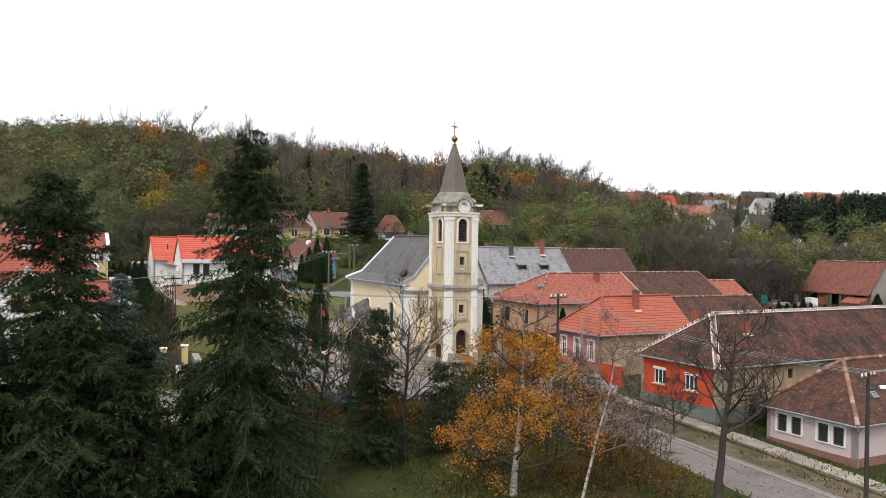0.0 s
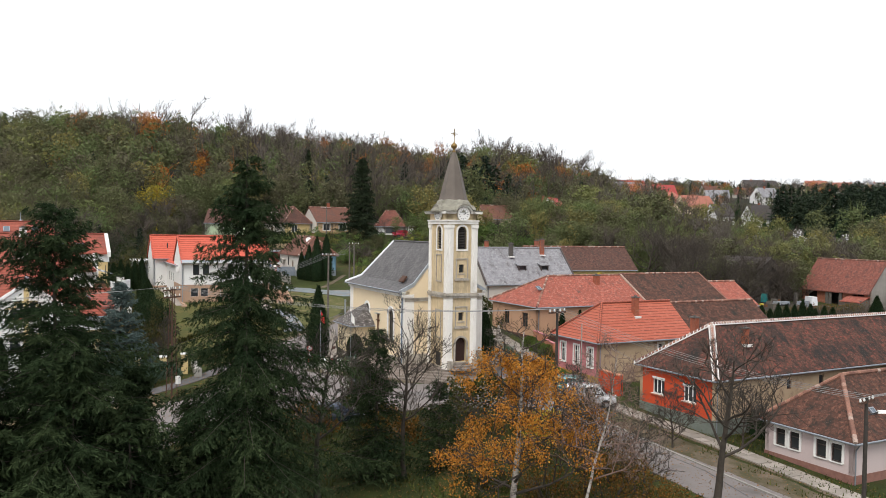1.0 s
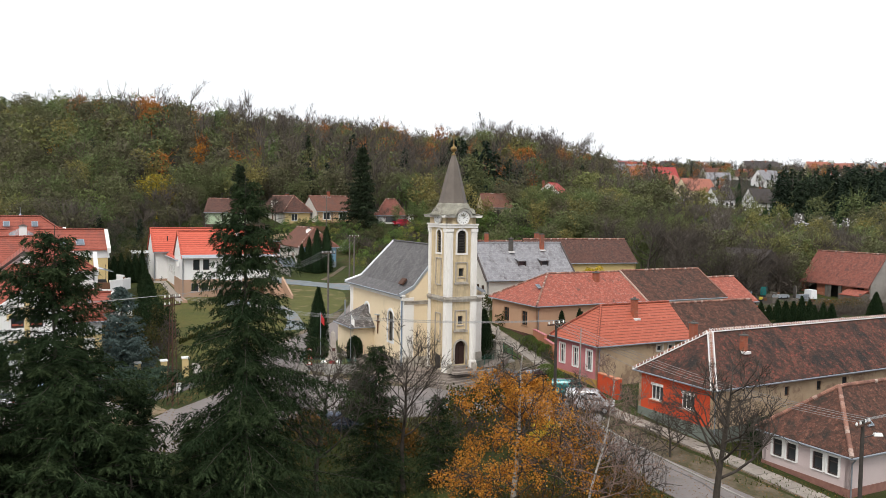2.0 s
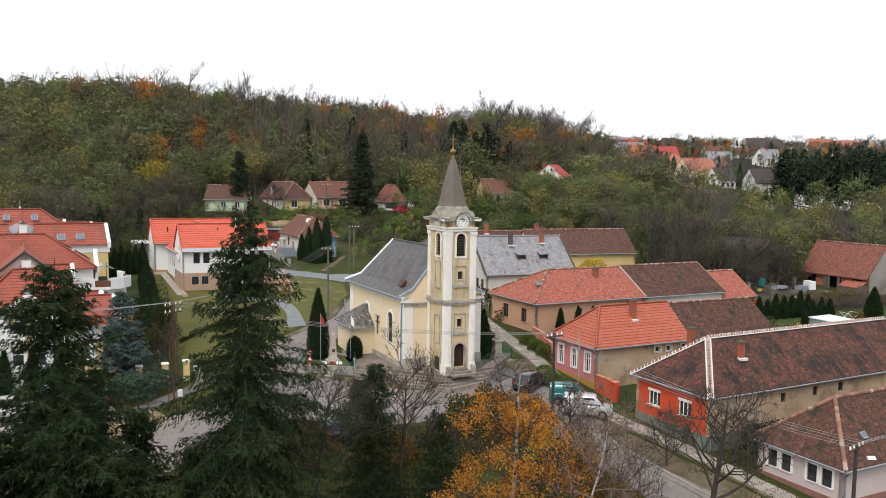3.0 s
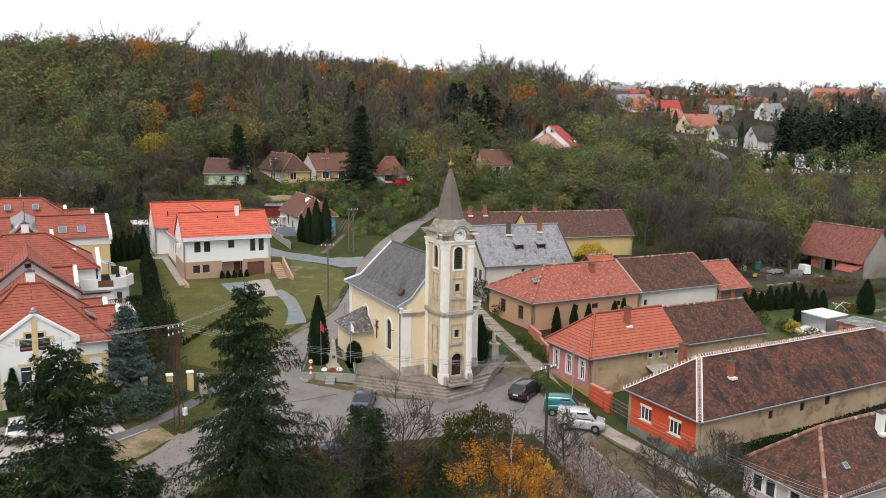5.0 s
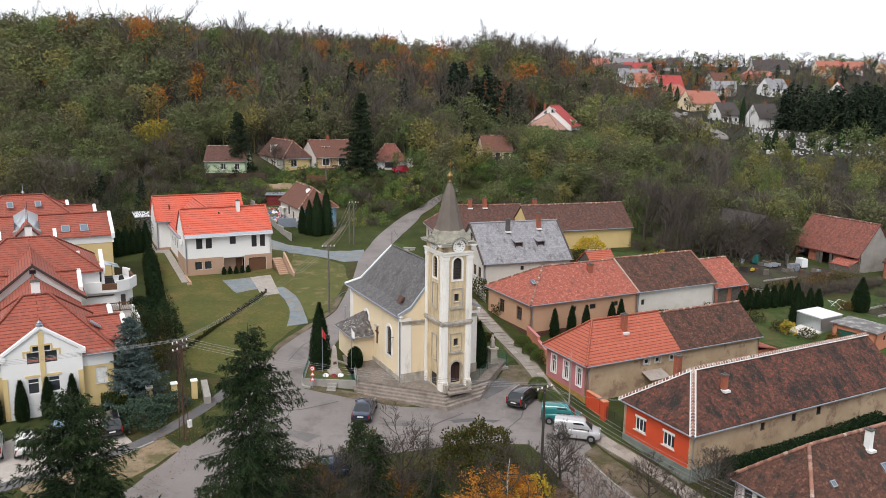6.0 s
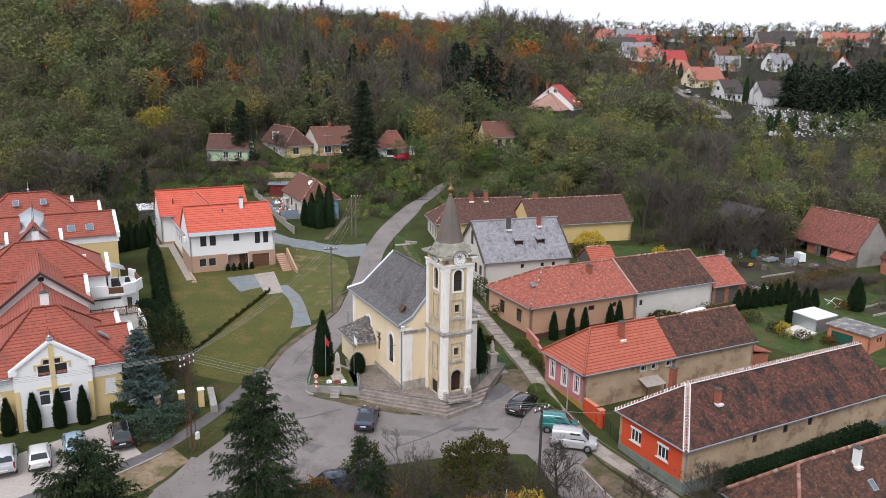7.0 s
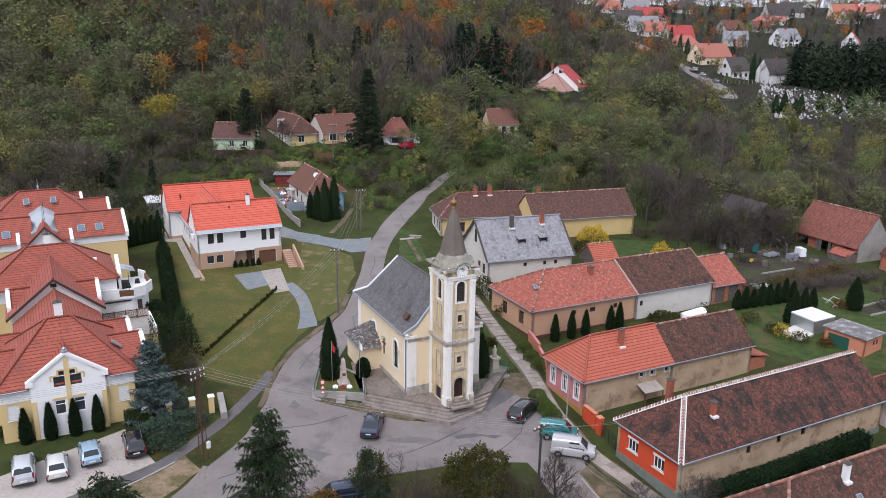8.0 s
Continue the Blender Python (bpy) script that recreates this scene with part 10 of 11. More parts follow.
    out["rust"] += [(-61.0, 218.0, 12.5, 1.0, 0.6), (-56.0, 221.0, 11.5, 1.0, 0.4), (-66, 178, 9, 0.9, 0.8), (-123, 303, 15, 1, 0.4), (-117, 306, 16, 1, 0.7), (-111, 303, 15, 1, 0.6), (-34, 371, 16, 1, 0.8), (-30, 374, 15, 1, 0.6), (-126, 264, 16.5, 1.0, 0.4), (-122, 267, 15.5, 1.0, 0.6), (-129, 266, 15, 1.0, 0.5), (-106, 268, 16.5, 1.0, 0.7), (-101, 262, 15.5, 1.1, 0.9), (-98, 260, 15, 1.1, 0.8), (-104, 264, 15, 1.0, 0.6), (-29, 333, 17, 1.0, 0.3), (-32, 331, 15, 1.1, 0.5), (-21, 318, 15.5, 0.9, 0.2), (-7, 340, 18.5, 0.9, 0.1), (-49, 300, 15.5, 0.9, 0.3), (-43, 303, 15, 0.9, 0.2), (25, 319, 16.5, 1.15, 0.5), (29, 321, 17, 1.2, 0.6), (32.5, 320, 14.5, 1.1, 0.3), (48, 372, 17, 1, 0.5), (53, 376, 16, 1, 0.3), (58, 370, 15, 1, 0.7)]
    out["dark"] += [(-72, 425, 19, 1, 0.3), (28, 560, 16, 1, 0.3), (34, 566, 18, 1, 0.2), (-30, 232, 17, 1.1, 0.2), (-14, 222, 15, 1.2, 0.2), (7.5, 186, 8, 1.3, 0.3), (-92, 152, 9, 1.2, 0.4), (-69, 150, 8, 1.2, 0.3)]
    # green brush between the lane and the cottages
    for k in range(330):
        x, y = rng.uniform(-21, 16), rng.uniform(133, 175)
        lx = np.interp(y, (127, 136, 145, 152, 159, 166), (-10.8, -9.2, -6, -1.5, 6, 16))
        if abs(x - lx) < 3.6 or x < -9 and y > 158 or x > lx and y < 141:
            continue
        if -29 < x < -16 and y < 149:
            continue
        u_ = rng.uniform()
        one("scrub_green" if u_ < 0.62 else "scrub_olive" if u_ < 0.85 else "thicket", x, y, 2.4, 4.8 if y < 166 else 6.0, 1.05)
    for k in range(70):
        x, y = rng.uniform(0, 36), rng.uniform(152, 186)
        low = 1 < x < 20 and y < 182
        if x < 9 and y < 167:
            continue
        one("scrub_green" if low else "olive", x, y, 3.5 if low else 7, 5.5 if low else 10.5, 1.25, rng.uniform(0, 0.5))
    for k in range(26):
        x, y = rng.uniform(-8, 1), rng.uniform(171, 190)
        one("olive" if k % 2 else "scrub_green", x, y, 5, 8, 1.1, rng.uniform(0, 0.7))
    for k in range(70):
        x, y = rng.uniform(-32, -13), rng.uniform(151, 166)
        if not (x < -25 and y < 156):
            one("scrub_green" if k % 3 else "scrub_olive", x, y, 1.6, 3.4, 1.2)
    # crowns of the valley before the house in the woods
    for k in range(44):
        x, y = rng.uniform(17, 44), rng.uniform(168, 190)
        top = 20.3 - 0.09 * (x - 17) + rng.uniform(-1.6, 0.3)
        h = top - gz(x, y)
        one("olive", x, y, h, h + 0.1, 1.15, rng.uniform(0.3, 0.95))
    # trees behind and beside the row of cottages
    for k in range(80):
        x, y = rng.uniform(-66, -2), rng.uniform(181, 196)
        one("olive" if k % 4 else "bare", x, y, 8, 12.5, 1.2, rng.uniform(0, 0.55))
    for k in range(16):
        one("olive" if k % 2 else "bare", rng.uniform(-64, -55), rng.uniform(158, 176), 6, 9.5, 1.2, rng.uniform(0, 0.5))
    for k in range(120):
        x, y = rng.uniform(-58, -10), rng.uniform(154.5, 165.0)
        if not (-37 < x < -30 and y < 160):
            one("scrub_green" if k % 3 == 0 else "scrub_olive", x, y, 1.6, 3.0, 1.2, rng.uniform(0, 0.35))
    out["bare"] += [(-49.5, 157.6, 6.0, 1.1, 0.2), (-54.0, 157.0, 7.0, 1.1, 0.3), (-46.5, 158.6, 5.0, 1.1, 0.2), (-40.0, 163.0, 5.0, 1.0, 0.4), (-25.0, 165.0, 4.5, 1.0, 0.3), (-14.0, 166.0, 5.0, 1.0, 0.4)]
    out["olive"] += [(-57.0, 158.5, 7.0, 1.2, 0.1), (-51.8, 158.4, 5.0, 1.1, 0.3), (-12.0, 168.0, 5.5, 1.1, 0.6), (-9.0, 169.0, 6.5, 1.1, 0.5), (-6.0, 167.0, 7.0, 1.1, 0.7)]
    out["dark"] += [(-34.0, 186, 11, 1.3, 0.3), (-30.0, 188, 12, 1.3, 0.3), (2.6, 180, 8.5, 1.2, 0.2), (4.2, 181.5, 7.5, 1.3, 0.2), (33, 682, 25, 1.5, 0.2), (-46, 318, 14, 1.1, 0.2)]
    out["olive"] += [(-3.5, 174.5, 10.5, 1.1, 0.95), (-1.0, 178, 9.0, 1.1, 0.8), (13.5, 183, 8.0, 1.0, 0.15), (16.0, 180, 8.5, 1.0, 0.4), (52, 268, 13, 1.2, 0.95), (50, 262, 11, 1.2, 0.9)]
    # growth that hides the decaying barn
    for k in range(16):
        f = rng.uniform(-0.25, 1.0)
        x, y = 47.4 + 8.3 * f, 125.0 + 3.3 * f + rng.uniform(-0.9, 0.5)
        one(("bare", "thicket", "olive", "bare")[k % 4], x, y, 3.0 if k % 4 == 1 else 5.5, 4.5 if k % 4 == 1 else 8.5, 1.2, rng.uniform(0, 0.6))
    for k in range(9):
        one("olive" if k % 2 else "bare", rng.uniform(40.5, 45), rng.uniform(124.5, 132), 5, 8.5, 1.15, rng.uniform(0.1, 0.7))
    # round the farmyard, the barn and the orchard
    for k in range(90):
        x, y = rng.uniform(28, 84), rng.uniform(131, 147)
        if free(x, y):
            one("bare" if k % 3 else "olive", x, y, 6.5, 10.5, 1.25)
    for k in range(26):
        x, y = rng.uniform(30, 46), rng.uniform(126.5, 131)
        one("thicket" if k % 2 else "scrub_olive", x, y, 1.6, 3.2, 1.1)
    for k in range(50):
        x, y = rng.uniform(58, 78), rng.uniform(100, 113)
        if y > 100 + (x - 58) * 0.2:
            one("thicket" if k % 2 else "scrub_olive", x, y, 1.2, 2.6, 1.1)
    for k in range(90):
        x, y = rng.uniform(-54, -30), rng.uniform(149, 163)
        one("scrub_green" if k % 3 else "thicket", x, y, 1.6, 3.4, 1.1)
    for k in range(150):
        x, y = rng.uniform(-112, -54), rng.uniform(114, 168)
        u_ = rng.uniform()
        one("bare" if u_ < 0.3 else "olive" if u_ < 0.38 else "dark" if u_ < 0.42 else "thicket" if u_ < 0.62 else "scrub_olive", x, y, 3.0 if u_ > 0.42 else 6.5, 5.5 if u_ > 0.42 else 10, 1.15, 0.1 if u_ < 0.38 else None)
    for k in range(26):
        x = rng.uniform(46, 66)
        one("thicket", x, 105.5 + (x - 46) * 0.42 + rng.normal(0, 0.5), 1.4, 2.4, 0.8)
    return out


WOODS = sow()
plant_many("leafless_woods", "grey brown leafless trees covering the hillside", "bare", WOODS["bare"], "wood_bare")
plant_many("olive_woods", "fading olive green trees on the hillside", "leafy", WOODS["olive"], "wood_olive")
plant_many("golden_trees", "golden orange autumn trees on the hillside", "leafy", WOODS["gold"], "wood_gold")
plant_many("rusty_woods", "rust brown autumn trees along the ridge", "leafy", WOODS["rust"], "wood_rust")
plant_many("conifer_woods", "dark conifers standing among the bare trees", "conifer", WOODS["dark"], "wood_dark")
plant_many("green_scrub", "fresh green brush beside the lane", "scrub", WOODS["scrub_green"], "wood_green")
plant_many("olive_scrub", "tangled olive brown scrub of the valley", "scrub", WOODS["scrub_olive"], "wood_under")
plant_many("bare_scrub", "brown leafless thickets of the valley", "thicket", WOODS["thicket"], "wood_bare")

# ---- cars ----
def paint(name, col):
    return plain(name, col, 0.25, 0.2, 0.06, 2.0, 0.6, 0.8)


M["tyre"] = plain("tyre_rubber", (0.015, 0.015, 0.016), 0.85)
M["rim"] = plain("alloy_rim", (0.4, 0.41, 0.43), 0.35, 0.8)
M["car_glass"] = glass("car_glass", (0.02, 0.025, 0.03))
M["tail"] = plain("red_lamp", (0.22, 0.012, 0.012), 0.25)
M["head"] = plain("clear_lamp", (0.6, 0.62, 0.64), 0.15)
M["plate"] = plain("number_plate", (0.7, 0.7, 0.68), 0.5)
M["trim_black"] = plain("black_trim", (0.02, 0.02, 0.022), 0.6)


def loft(sections, n_close=True):
    """Skins rings of equal count, each a list of points, into one closed body."""
    g = Geo()
    k = len(sections[0])
    v = [p for s in sections for p in s]
    f = [(j * k + i, j * k + (i + 1) % k, (j + 1) * k + (i + 1) % k, (j + 1) * k + i) for j in range(len(sections) - 1) for i in range(k)]
    f += [tuple(reversed(range(k))), tuple(range((len(sections) - 1) * k, len(sections) * k))]
    return g.add(v, f)


def smooth_part(name, geo, material, parent, sharp=38):
    """A part with rounded shading that keeps its sharp creases."""
    me = geo.mesh(name)
    me.shade_smooth()
    me.set_sharp_from_angle(angle=radians(sharp))
    return part(name, me, material, parent)


def car(label, x, y, ang, col, kind="hatch", group="", z=None):
    """A car heading along ang: a rounded body, a rounded cabin with panes let into it, wheels in their arches, lamps and bumpers."""
    L, W, H, bonnet, cabin0, roof0, roof1, cabin1 = {
        "hatch": (4.0, 1.7, 1.48, 0.86, 0.9, 1.65, 3.25, 3.9), "sedan": (4.5, 1.76, 1.43, 0.84, 1.15, 1.9, 3.1, 3.85), "wagon": (4.6, 1.76, 1.5, 0.88, 1.1, 1.85, 3.95, 4.5),
        "suv": (4.45, 1.8, 1.68, 1.0, 1.05, 1.75, 3.85, 4.35), "van": (4.1, 1.72, 1.8, 1.02, 0.7, 1.45, 3.9, 4.08), "smallvan": (3.7, 1.65, 1.75, 0.98, 0.65, 1.35, 3.55, 3.68)}[kind]
    zz = gz(x, y) + 0.05 if z is None else z
    solid = "van" in kind
    t = thing("van" if solid else "car", label, "van" if solid else "car", pose(x, y, zz, 0, 0, ang + 180), group)

    def mirrored(half, xx):
        return [(xx, -a, b) for a, b in half] + [(xx, a, b) for a, b in reversed(half[:-1])]

    sec = []
    for f, wf, z0, z1 in ((0.0, 0.72, 0.42, bonnet - 0.34), (0.012, 0.84, 0.32, bonnet - 0.22), (0.05, 0.93, 0.25, bonnet - 0.12), (0.12, 0.98, 0.23, bonnet - 0.05), (0.24, 1.0, 0.22, bonnet), (0.45, 1.0, 0.22, bonnet + 0.04), (0.7, 1.0, 0.22, bonnet + 0.06), (0.88, 0.98, 0.24, bonnet + 0.06),
                          (0.95, 0.95, 0.28, bonnet + 0.04), (0.985, 0.9, 0.33, bonnet - 0.02), (1.0, 0.8, 0.44, bonnet - 0.14)):
        w = W / 2 * wf
        sec.append(mirrored([(w * 0.84, z0), (w * 0.97, z0 + 0.1), (w, (z0 + z1) / 2), (w * 0.97, z1 - 0.12), (w * 0.87, z1 - 0.02), (0.0, z1 + 0.03)], L * f - L / 2))
    body = smooth_part("body", loft(sec), M[col], t)
    w0, zb = W / 2 * 0.91, bonnet - 0.04
    x0, x1, x2, x3 = (v - L / 2 for v in (cabin0, roof0, roof1, cabin1))
    rings = []
    for xx, f in ((x0, 0.03), (x0 * 0.5 + x1 * 0.5, 0.53), (x1 - 0.06, 0.93), (x1 + 0.1, 0.985), (x1 * 0.5 + x2 * 0.5, 1.02), (x2 - 0.1, 0.985), (x2 + 0.06, 0.93), (x2 * 0.5 + x3 * 0.5, 0.55), (x3, 0.03)):
        top = zb + (H - zb) * f
        wt_ = w0 - 0.14 * f
        rings.append(mirrored([(w0, zb), (w0 - 0.05 * f, zb + (top - zb) * 0.5), (wt_, top - 0.1 * f), (wt_ * 0.84, top - 0.015), (0.0, top + 0.02)], xx))
    cabin = smooth_part("cabin", loft(rings), M[col], body)

    def screen(name, xa, xb, s0, s1, y0=-1.0, y1=1.0):
        """A pane in the slope between the shoulder at xa and the roof at xb."""
        g = Geo()
        out = 0.02 * (1 if xa > xb else -1)
        rows = []
        for f in (s0, s1):
            ww = w0 - 0.14 * f - 0.11
            zz_ = zb + (H - zb) * (0.03 + 0.95 * f)
            rows.append([(xa + (xb - xa) * f + out, ww * q, zz_ + 0.012 + 0.02 * (1 - abs(q))) for q in (y0, (y0 + y1) / 2, y1)])
        for k in range(2):
            q = [rows[0][k], rows[0][k + 1], rows[1][k + 1], rows[1][k]]
            g.poly(*(q if xa > xb else reversed(q)))
        part(name, g, M["car_glass"], cabin)

    screen("windscreen", x0, x1, 0.1, 0.88)
    if solid:
        screen("rear_pane", x3, x2, 0.2, 0.78, -0.95, -0.08)
        screen("rear_pane", x3, x2, 0.2, 0.78, 0.08, 0.95)
    else:
        screen("rear_window", x3, x2, 0.12 if kind == "sedan" else 0.3, 0.86)
    za, zc = zb + 0.09, H - 0.17
    mid_ = x1 + 0.95 if solid else (x1 + x2) / 2 + 0.05
    for sd in (-1, 1):
        spans = [((x0 + 0.42, x1 + 0.1), (mid_ - 0.04, mid_ - 0.04))] + ([] if solid else [((mid_ + 0.05, mid_ + 0.05), (min(x2 + 0.12, x3 - 0.3), x2 - 0.12))])
        for (a_lo, a_hi), (b_lo, b_hi) in spans:
            ya, yc = w0 - 0.05 * 0.4 + 0.012, w0 - 0.115 + 0.016
            q = [(a_lo, sd * ya, za), (b_lo, sd * ya, za), (b_hi, sd * yc, zc), (a_hi, sd * yc, zc)]
            part("side_window", Geo().poly(*(q if sd < 0 else reversed(q))), M["car_glass"], cabin)
        part("mirror", Geo().box(x0 + 0.3, x0 + 0.42, min(sd * W * 0.47, sd * W * 0.56), max(sd * W * 0.47, sd * W * 0.56), zb + 0.06, zb + 0.2, 0.02), M["trim_black"], body)
        if kind in ("suv", "wagon"):
            part("roof_rail", Geo().tube((x1 + 0.2, sd * w0 * 0.76, H + 0.05), (x2 - 0.15, sd * w0 * 0.76, H + 0.05), 0.028), M["rim"], cabin)
        ya, yb = sorted((sd * W * 0.27, sd * W * 0.41))
        part("headlight", Geo().box(-L / 2 + 0.02, -L / 2 + 0.2, ya, yb, bonnet - 0.32, bonnet - 0.17, 0.02), M["head"], body)
        ya, yb = sorted((sd * W * 0.365, sd * W * 0.447))
        part("taillight", Geo().box(L / 2 - 0.16, L / 2 - 0.02, ya, yb, bonnet - 0.3, bonnet + (0.22 if solid or kind in ("suv", "wagon") else 0.0), 0.015), M["tail"], body)
        for wx in (-L / 2 + 0.8, L / 2 - 0.78):
            part("wheel_arch", Geo().tube((wx, sd * W * 0.45, 0.33), (wx, sd * W * 0.501, 0.33), 0.37, 0.37, 16), M["trim_black"], body)
            wh_ = part("wheel", Geo().tube((wx, sd * W * 0.4, 0.31), (wx, sd * W * 0.508, 0.31), 0.31, 0.3, 16), M["tyre"], t)
            part("rim", Geo().tube((wx, sd * W * 0.5, 0.31), (wx, sd * W * 0.514, 0.31), 0.2, 0.19, 12), M["rim"], wh_)
    part("number_plate", Geo().box(L / 2 - 0.02, L / 2 + 0.012, -0.26, 0.26, 0.6, 0.71), M["plate"], body)
    part("bumper", Geo().box(L / 2 - 0.12, L / 2 + 0.015, -W * 0.38, W * 0.38, 0.36, 0.5, 0.02), M["trim_black"], body)
    part("bumper", Geo().box(-L / 2 - 0.015, -L / 2 + 0.1, -W * 0.34, W * 0.34, 0.34, 0.46, 0.02), M["trim_black"], body)
    return t


for nm, c in (("car_blue", (0.016, 0.026, 0.055)), ("car_black", (0.012, 0.012, 0.014)), ("car_teal", (0.02, 0.16, 0.16)), ("car_white", (0.42, 0.42, 0.43)), ("car_silver", (0.5, 0.52, 0.54)), ("car_pearl", (0.62, 0.62, 0.6)), ("car_sky", (0.28, 0.4, 0.5)), ("car_red", (0.5, 0.02, 0.05)), ("car_grey", (0.16, 0.17, 0.19))):
    M[nm] = paint(nm + "_paint", c)
car("dark blue saloon car standing on the square", -6.6, 67.1, 87, "car_blue", "sedan")
car("black estate car parked at the edge of the square", 8.1, 71.4, 60, "car_black", "wagon")
car("teal green van parked beside the white one", 11.2, 67.6, -8, "car_teal", "smallvan")
car("white delivery van parked by the footway", 12.2, 64.8, -12, "car_white", "van")
car("dark blue car parked under the bare trees", -7.4, 56.4, 20, "car_blue", "hatch")
car("silver estate car parked in the paved court", -34.6, 56.8, 119, "car_silver", "suv", "cars in the parking court")
car("pearl white small car parked in the paved court", -32.2, 57.6, 119, "car_pearl", "hatch", "cars in the parking court")
car("pale blue small car parked in the paved court", -30.4, 59.8, 121, "car_sky", "hatch", "cars in the parking court")
car("black estate car parked in the paved court", -27.3, 61.7, 118, "car_black", "wagon", "cars in the parking court")
car("red car parked below the cottages", -10.6, 169.5, 30, "car_red", "suv")
for k, (x, y, c) in enumerate(((95.9, 369, "car_grey"), (98.9, 350, "car_white"), (99.8, 340, "car_silver"), (100.4, 323, "car_grey"))):
    car("car parked along the far street", x, y, 100, c, "van" if k == 1 else "hatch", "cars on the far street", z=gz(x, y) + 0.28)


# ---- posts, wires and signs ----
def pole(label, x, y, top, kind="wood", z=None, r=0.14, arms=1, turn=0.0):
    z0 = gz(x, y) if z is None else z
    h = top - z0
    t = thing("utility_pole", label, "pole", pose(x, y, z0, 0, 0, turn))
    if kind == "lattice":
        g = Geo()
        for sx_ in (-1, 1):
            for sy_ in (-1, 1):
                g.tube((sx_ * 0.3, sy_ * 0.3, -0.3), (sx_ * 0.1, sy_ * 0.1, h), 0.035, 0.025, 4)
        n = int(h / 0.5)
        for k in range(n):
            a0, a1 = 0.3 - 0.2 * k / n, 0.3 - 0.2 * (k + 1) / n
            z_0, z1 = h * k / n, h * (k + 1) / n
            for s in (-1, 1):
                g.tube((-a0, s * a0, z_0), (a1, s * a1, z1), 0.016, n=3).tube((s * a0, a0, z_0), (s * a1, -a1, z1), 0.016, n=3)
        part("lattice_mast", g, M["rust_iron"], t)
        part("meter_box", Geo().box(0.2, 0.5, -0.42, -0.18, 1.1, 1.7), M["white_paint"], t)
    else:
        part("shaft", Geo().tube((0, 0, -0.5), (0, 0, h), r, r * 0.65, 9), M["concrete" if kind == "concrete" else "dark_wood" if label.startswith("dark") else "grey_wood"], t)
    for k in range(arms):
        za = h - 0.3 - 0.55 * k
        c = part("crossarm", Geo().box(-0.8, 0.8, -0.06, 0.06, za, za + 0.1), M["rust_iron"], t)
        for xx in (-0.7, -0.28, 0.28, 0.7):
            part("insulator", Geo().lathe([(0.03, za + 0.1), (0.06, za + 0.16), (0.05, za + 0.24), (0.02, za + 0.3)], 6, xx, 0), M["white_paint"], c)
    return t, [pose(x, y, z0, 0, 0, turn) @ Vector((xx, 0, h)) for xx in (-0.7, -0.28, 0.28, 0.7)]


M["wire"] = plain("grey_wire", (0.26, 0.26, 0.26), 0.6)


def wires(label, a, b, sag=0.6, r=0.01):
    t = thing("overhead_wires", label, "wires")
    for p, q in zip(a, b):
        p, q = Vector(p), Vector(q)
        g = Geo()
        n = 14
        pts = [p.lerp(q, k / n) - Vector((0, 0, sag * 4 * (k / n) * (1 - k / n))) for k in range(n + 1)]
        side = (q - p).cross(Vector((0, 0, 1))).normalized() * r
        up = Vector((0, 0, r))
        g.add([c + o for c in pts for o in (side, up, -side, -up)], [(4 * k + i, 4 * k + (i + 1) % 4, 4 * k + 4 + (i + 1) % 4, 4 * k + 4 + i) for k in range(n) for i in range(4)])
        part("wire", g, M["wire"], t)


_, la = pole("rusty lattice mast carrying overhead wires", -20.7, 60.6, 7.2, "lattice", arms=2, turn=60)
_, lc = pole("grey wooden pole with a crossarm by the lane", -14.0, 92.9, 8.9, arms=1, turn=15)
_, ld = pole("grey wooden pole with a crossarm near the cottage", -15.4, 126.4, 9.6, arms=1, turn=10)
_, le = pole("leaning brace pole beside the lane", -16.2, 126.9, 9.2, arms=0)
_, lb = pole("dark wooden pole beside the parked vans", 7.91, 53.6, 6.7, arms=1, turn=40, r=0.13)
_, lf = pole("thin metal pole before the pink front", 12.4, 71.4, 3.6, "concrete", arms=0, r=0.07)
_, lr = pole("dark wooden pole with a street lamp", 21.6, 40.0, 3.9, arms=1, turn=40, r=0.13)
pole("grey wooden pole below the cottages", -25.5, 159.9, gz(-25.5, 159.9) + 8.0, arms=1, turn=10)
wires("four thin wires running up the lane", la, lc, 0.9)
wires("four thin wires running up the lane", lc, ld, 0.8)
wires("thin wires crossing the villa garden", la, [Vector((-75, 44, 6.4)) + Vector((0, 0.5 * k, 0.15 * k)) for k in range(4)], 1.2)
wires("thin wires over the square", lb, la, 0.8)
wires("thin wires along the street", lb, lr, 0.7)
wires("thin wires to the house eaves", lb[:2], [Vector((16.2, 65.0, 1.2)), Vector((16.3, 64.7, 1.2))], 0.2)
wires("thin wires over the near roofs", lr, [Vector((60, 66, 5.5)) + Vector((0.3 * k, 0.4 * k, 0.1 * k)) for k in range(4)], 0.8)
lamp = thing("street_lamp", "white street lamp head on a short arm", "street lamp", pose(21.6, 40.0, 3.0, 0, 0, 0))
part("arm", Geo().tube((0.1, 0, 0), (0.7, 0.1, 0.15), 0.03), M["iron"], lamp)
part("lamp_head", Geo().box(0.6, 1.05, 0.0, 0.22, 0.08, 0.22, 0.04), M["white_paint"], lamp)
sg = thing("road_sign", "post with a round red-rimmed sign and two warning triangles", "road sign", pose(-12.2, 72.0, gz(-12.2, 72.0), 0, 0, 8) @ Matrix.Diagonal((0.8, 0.8, 0.85, 1)))
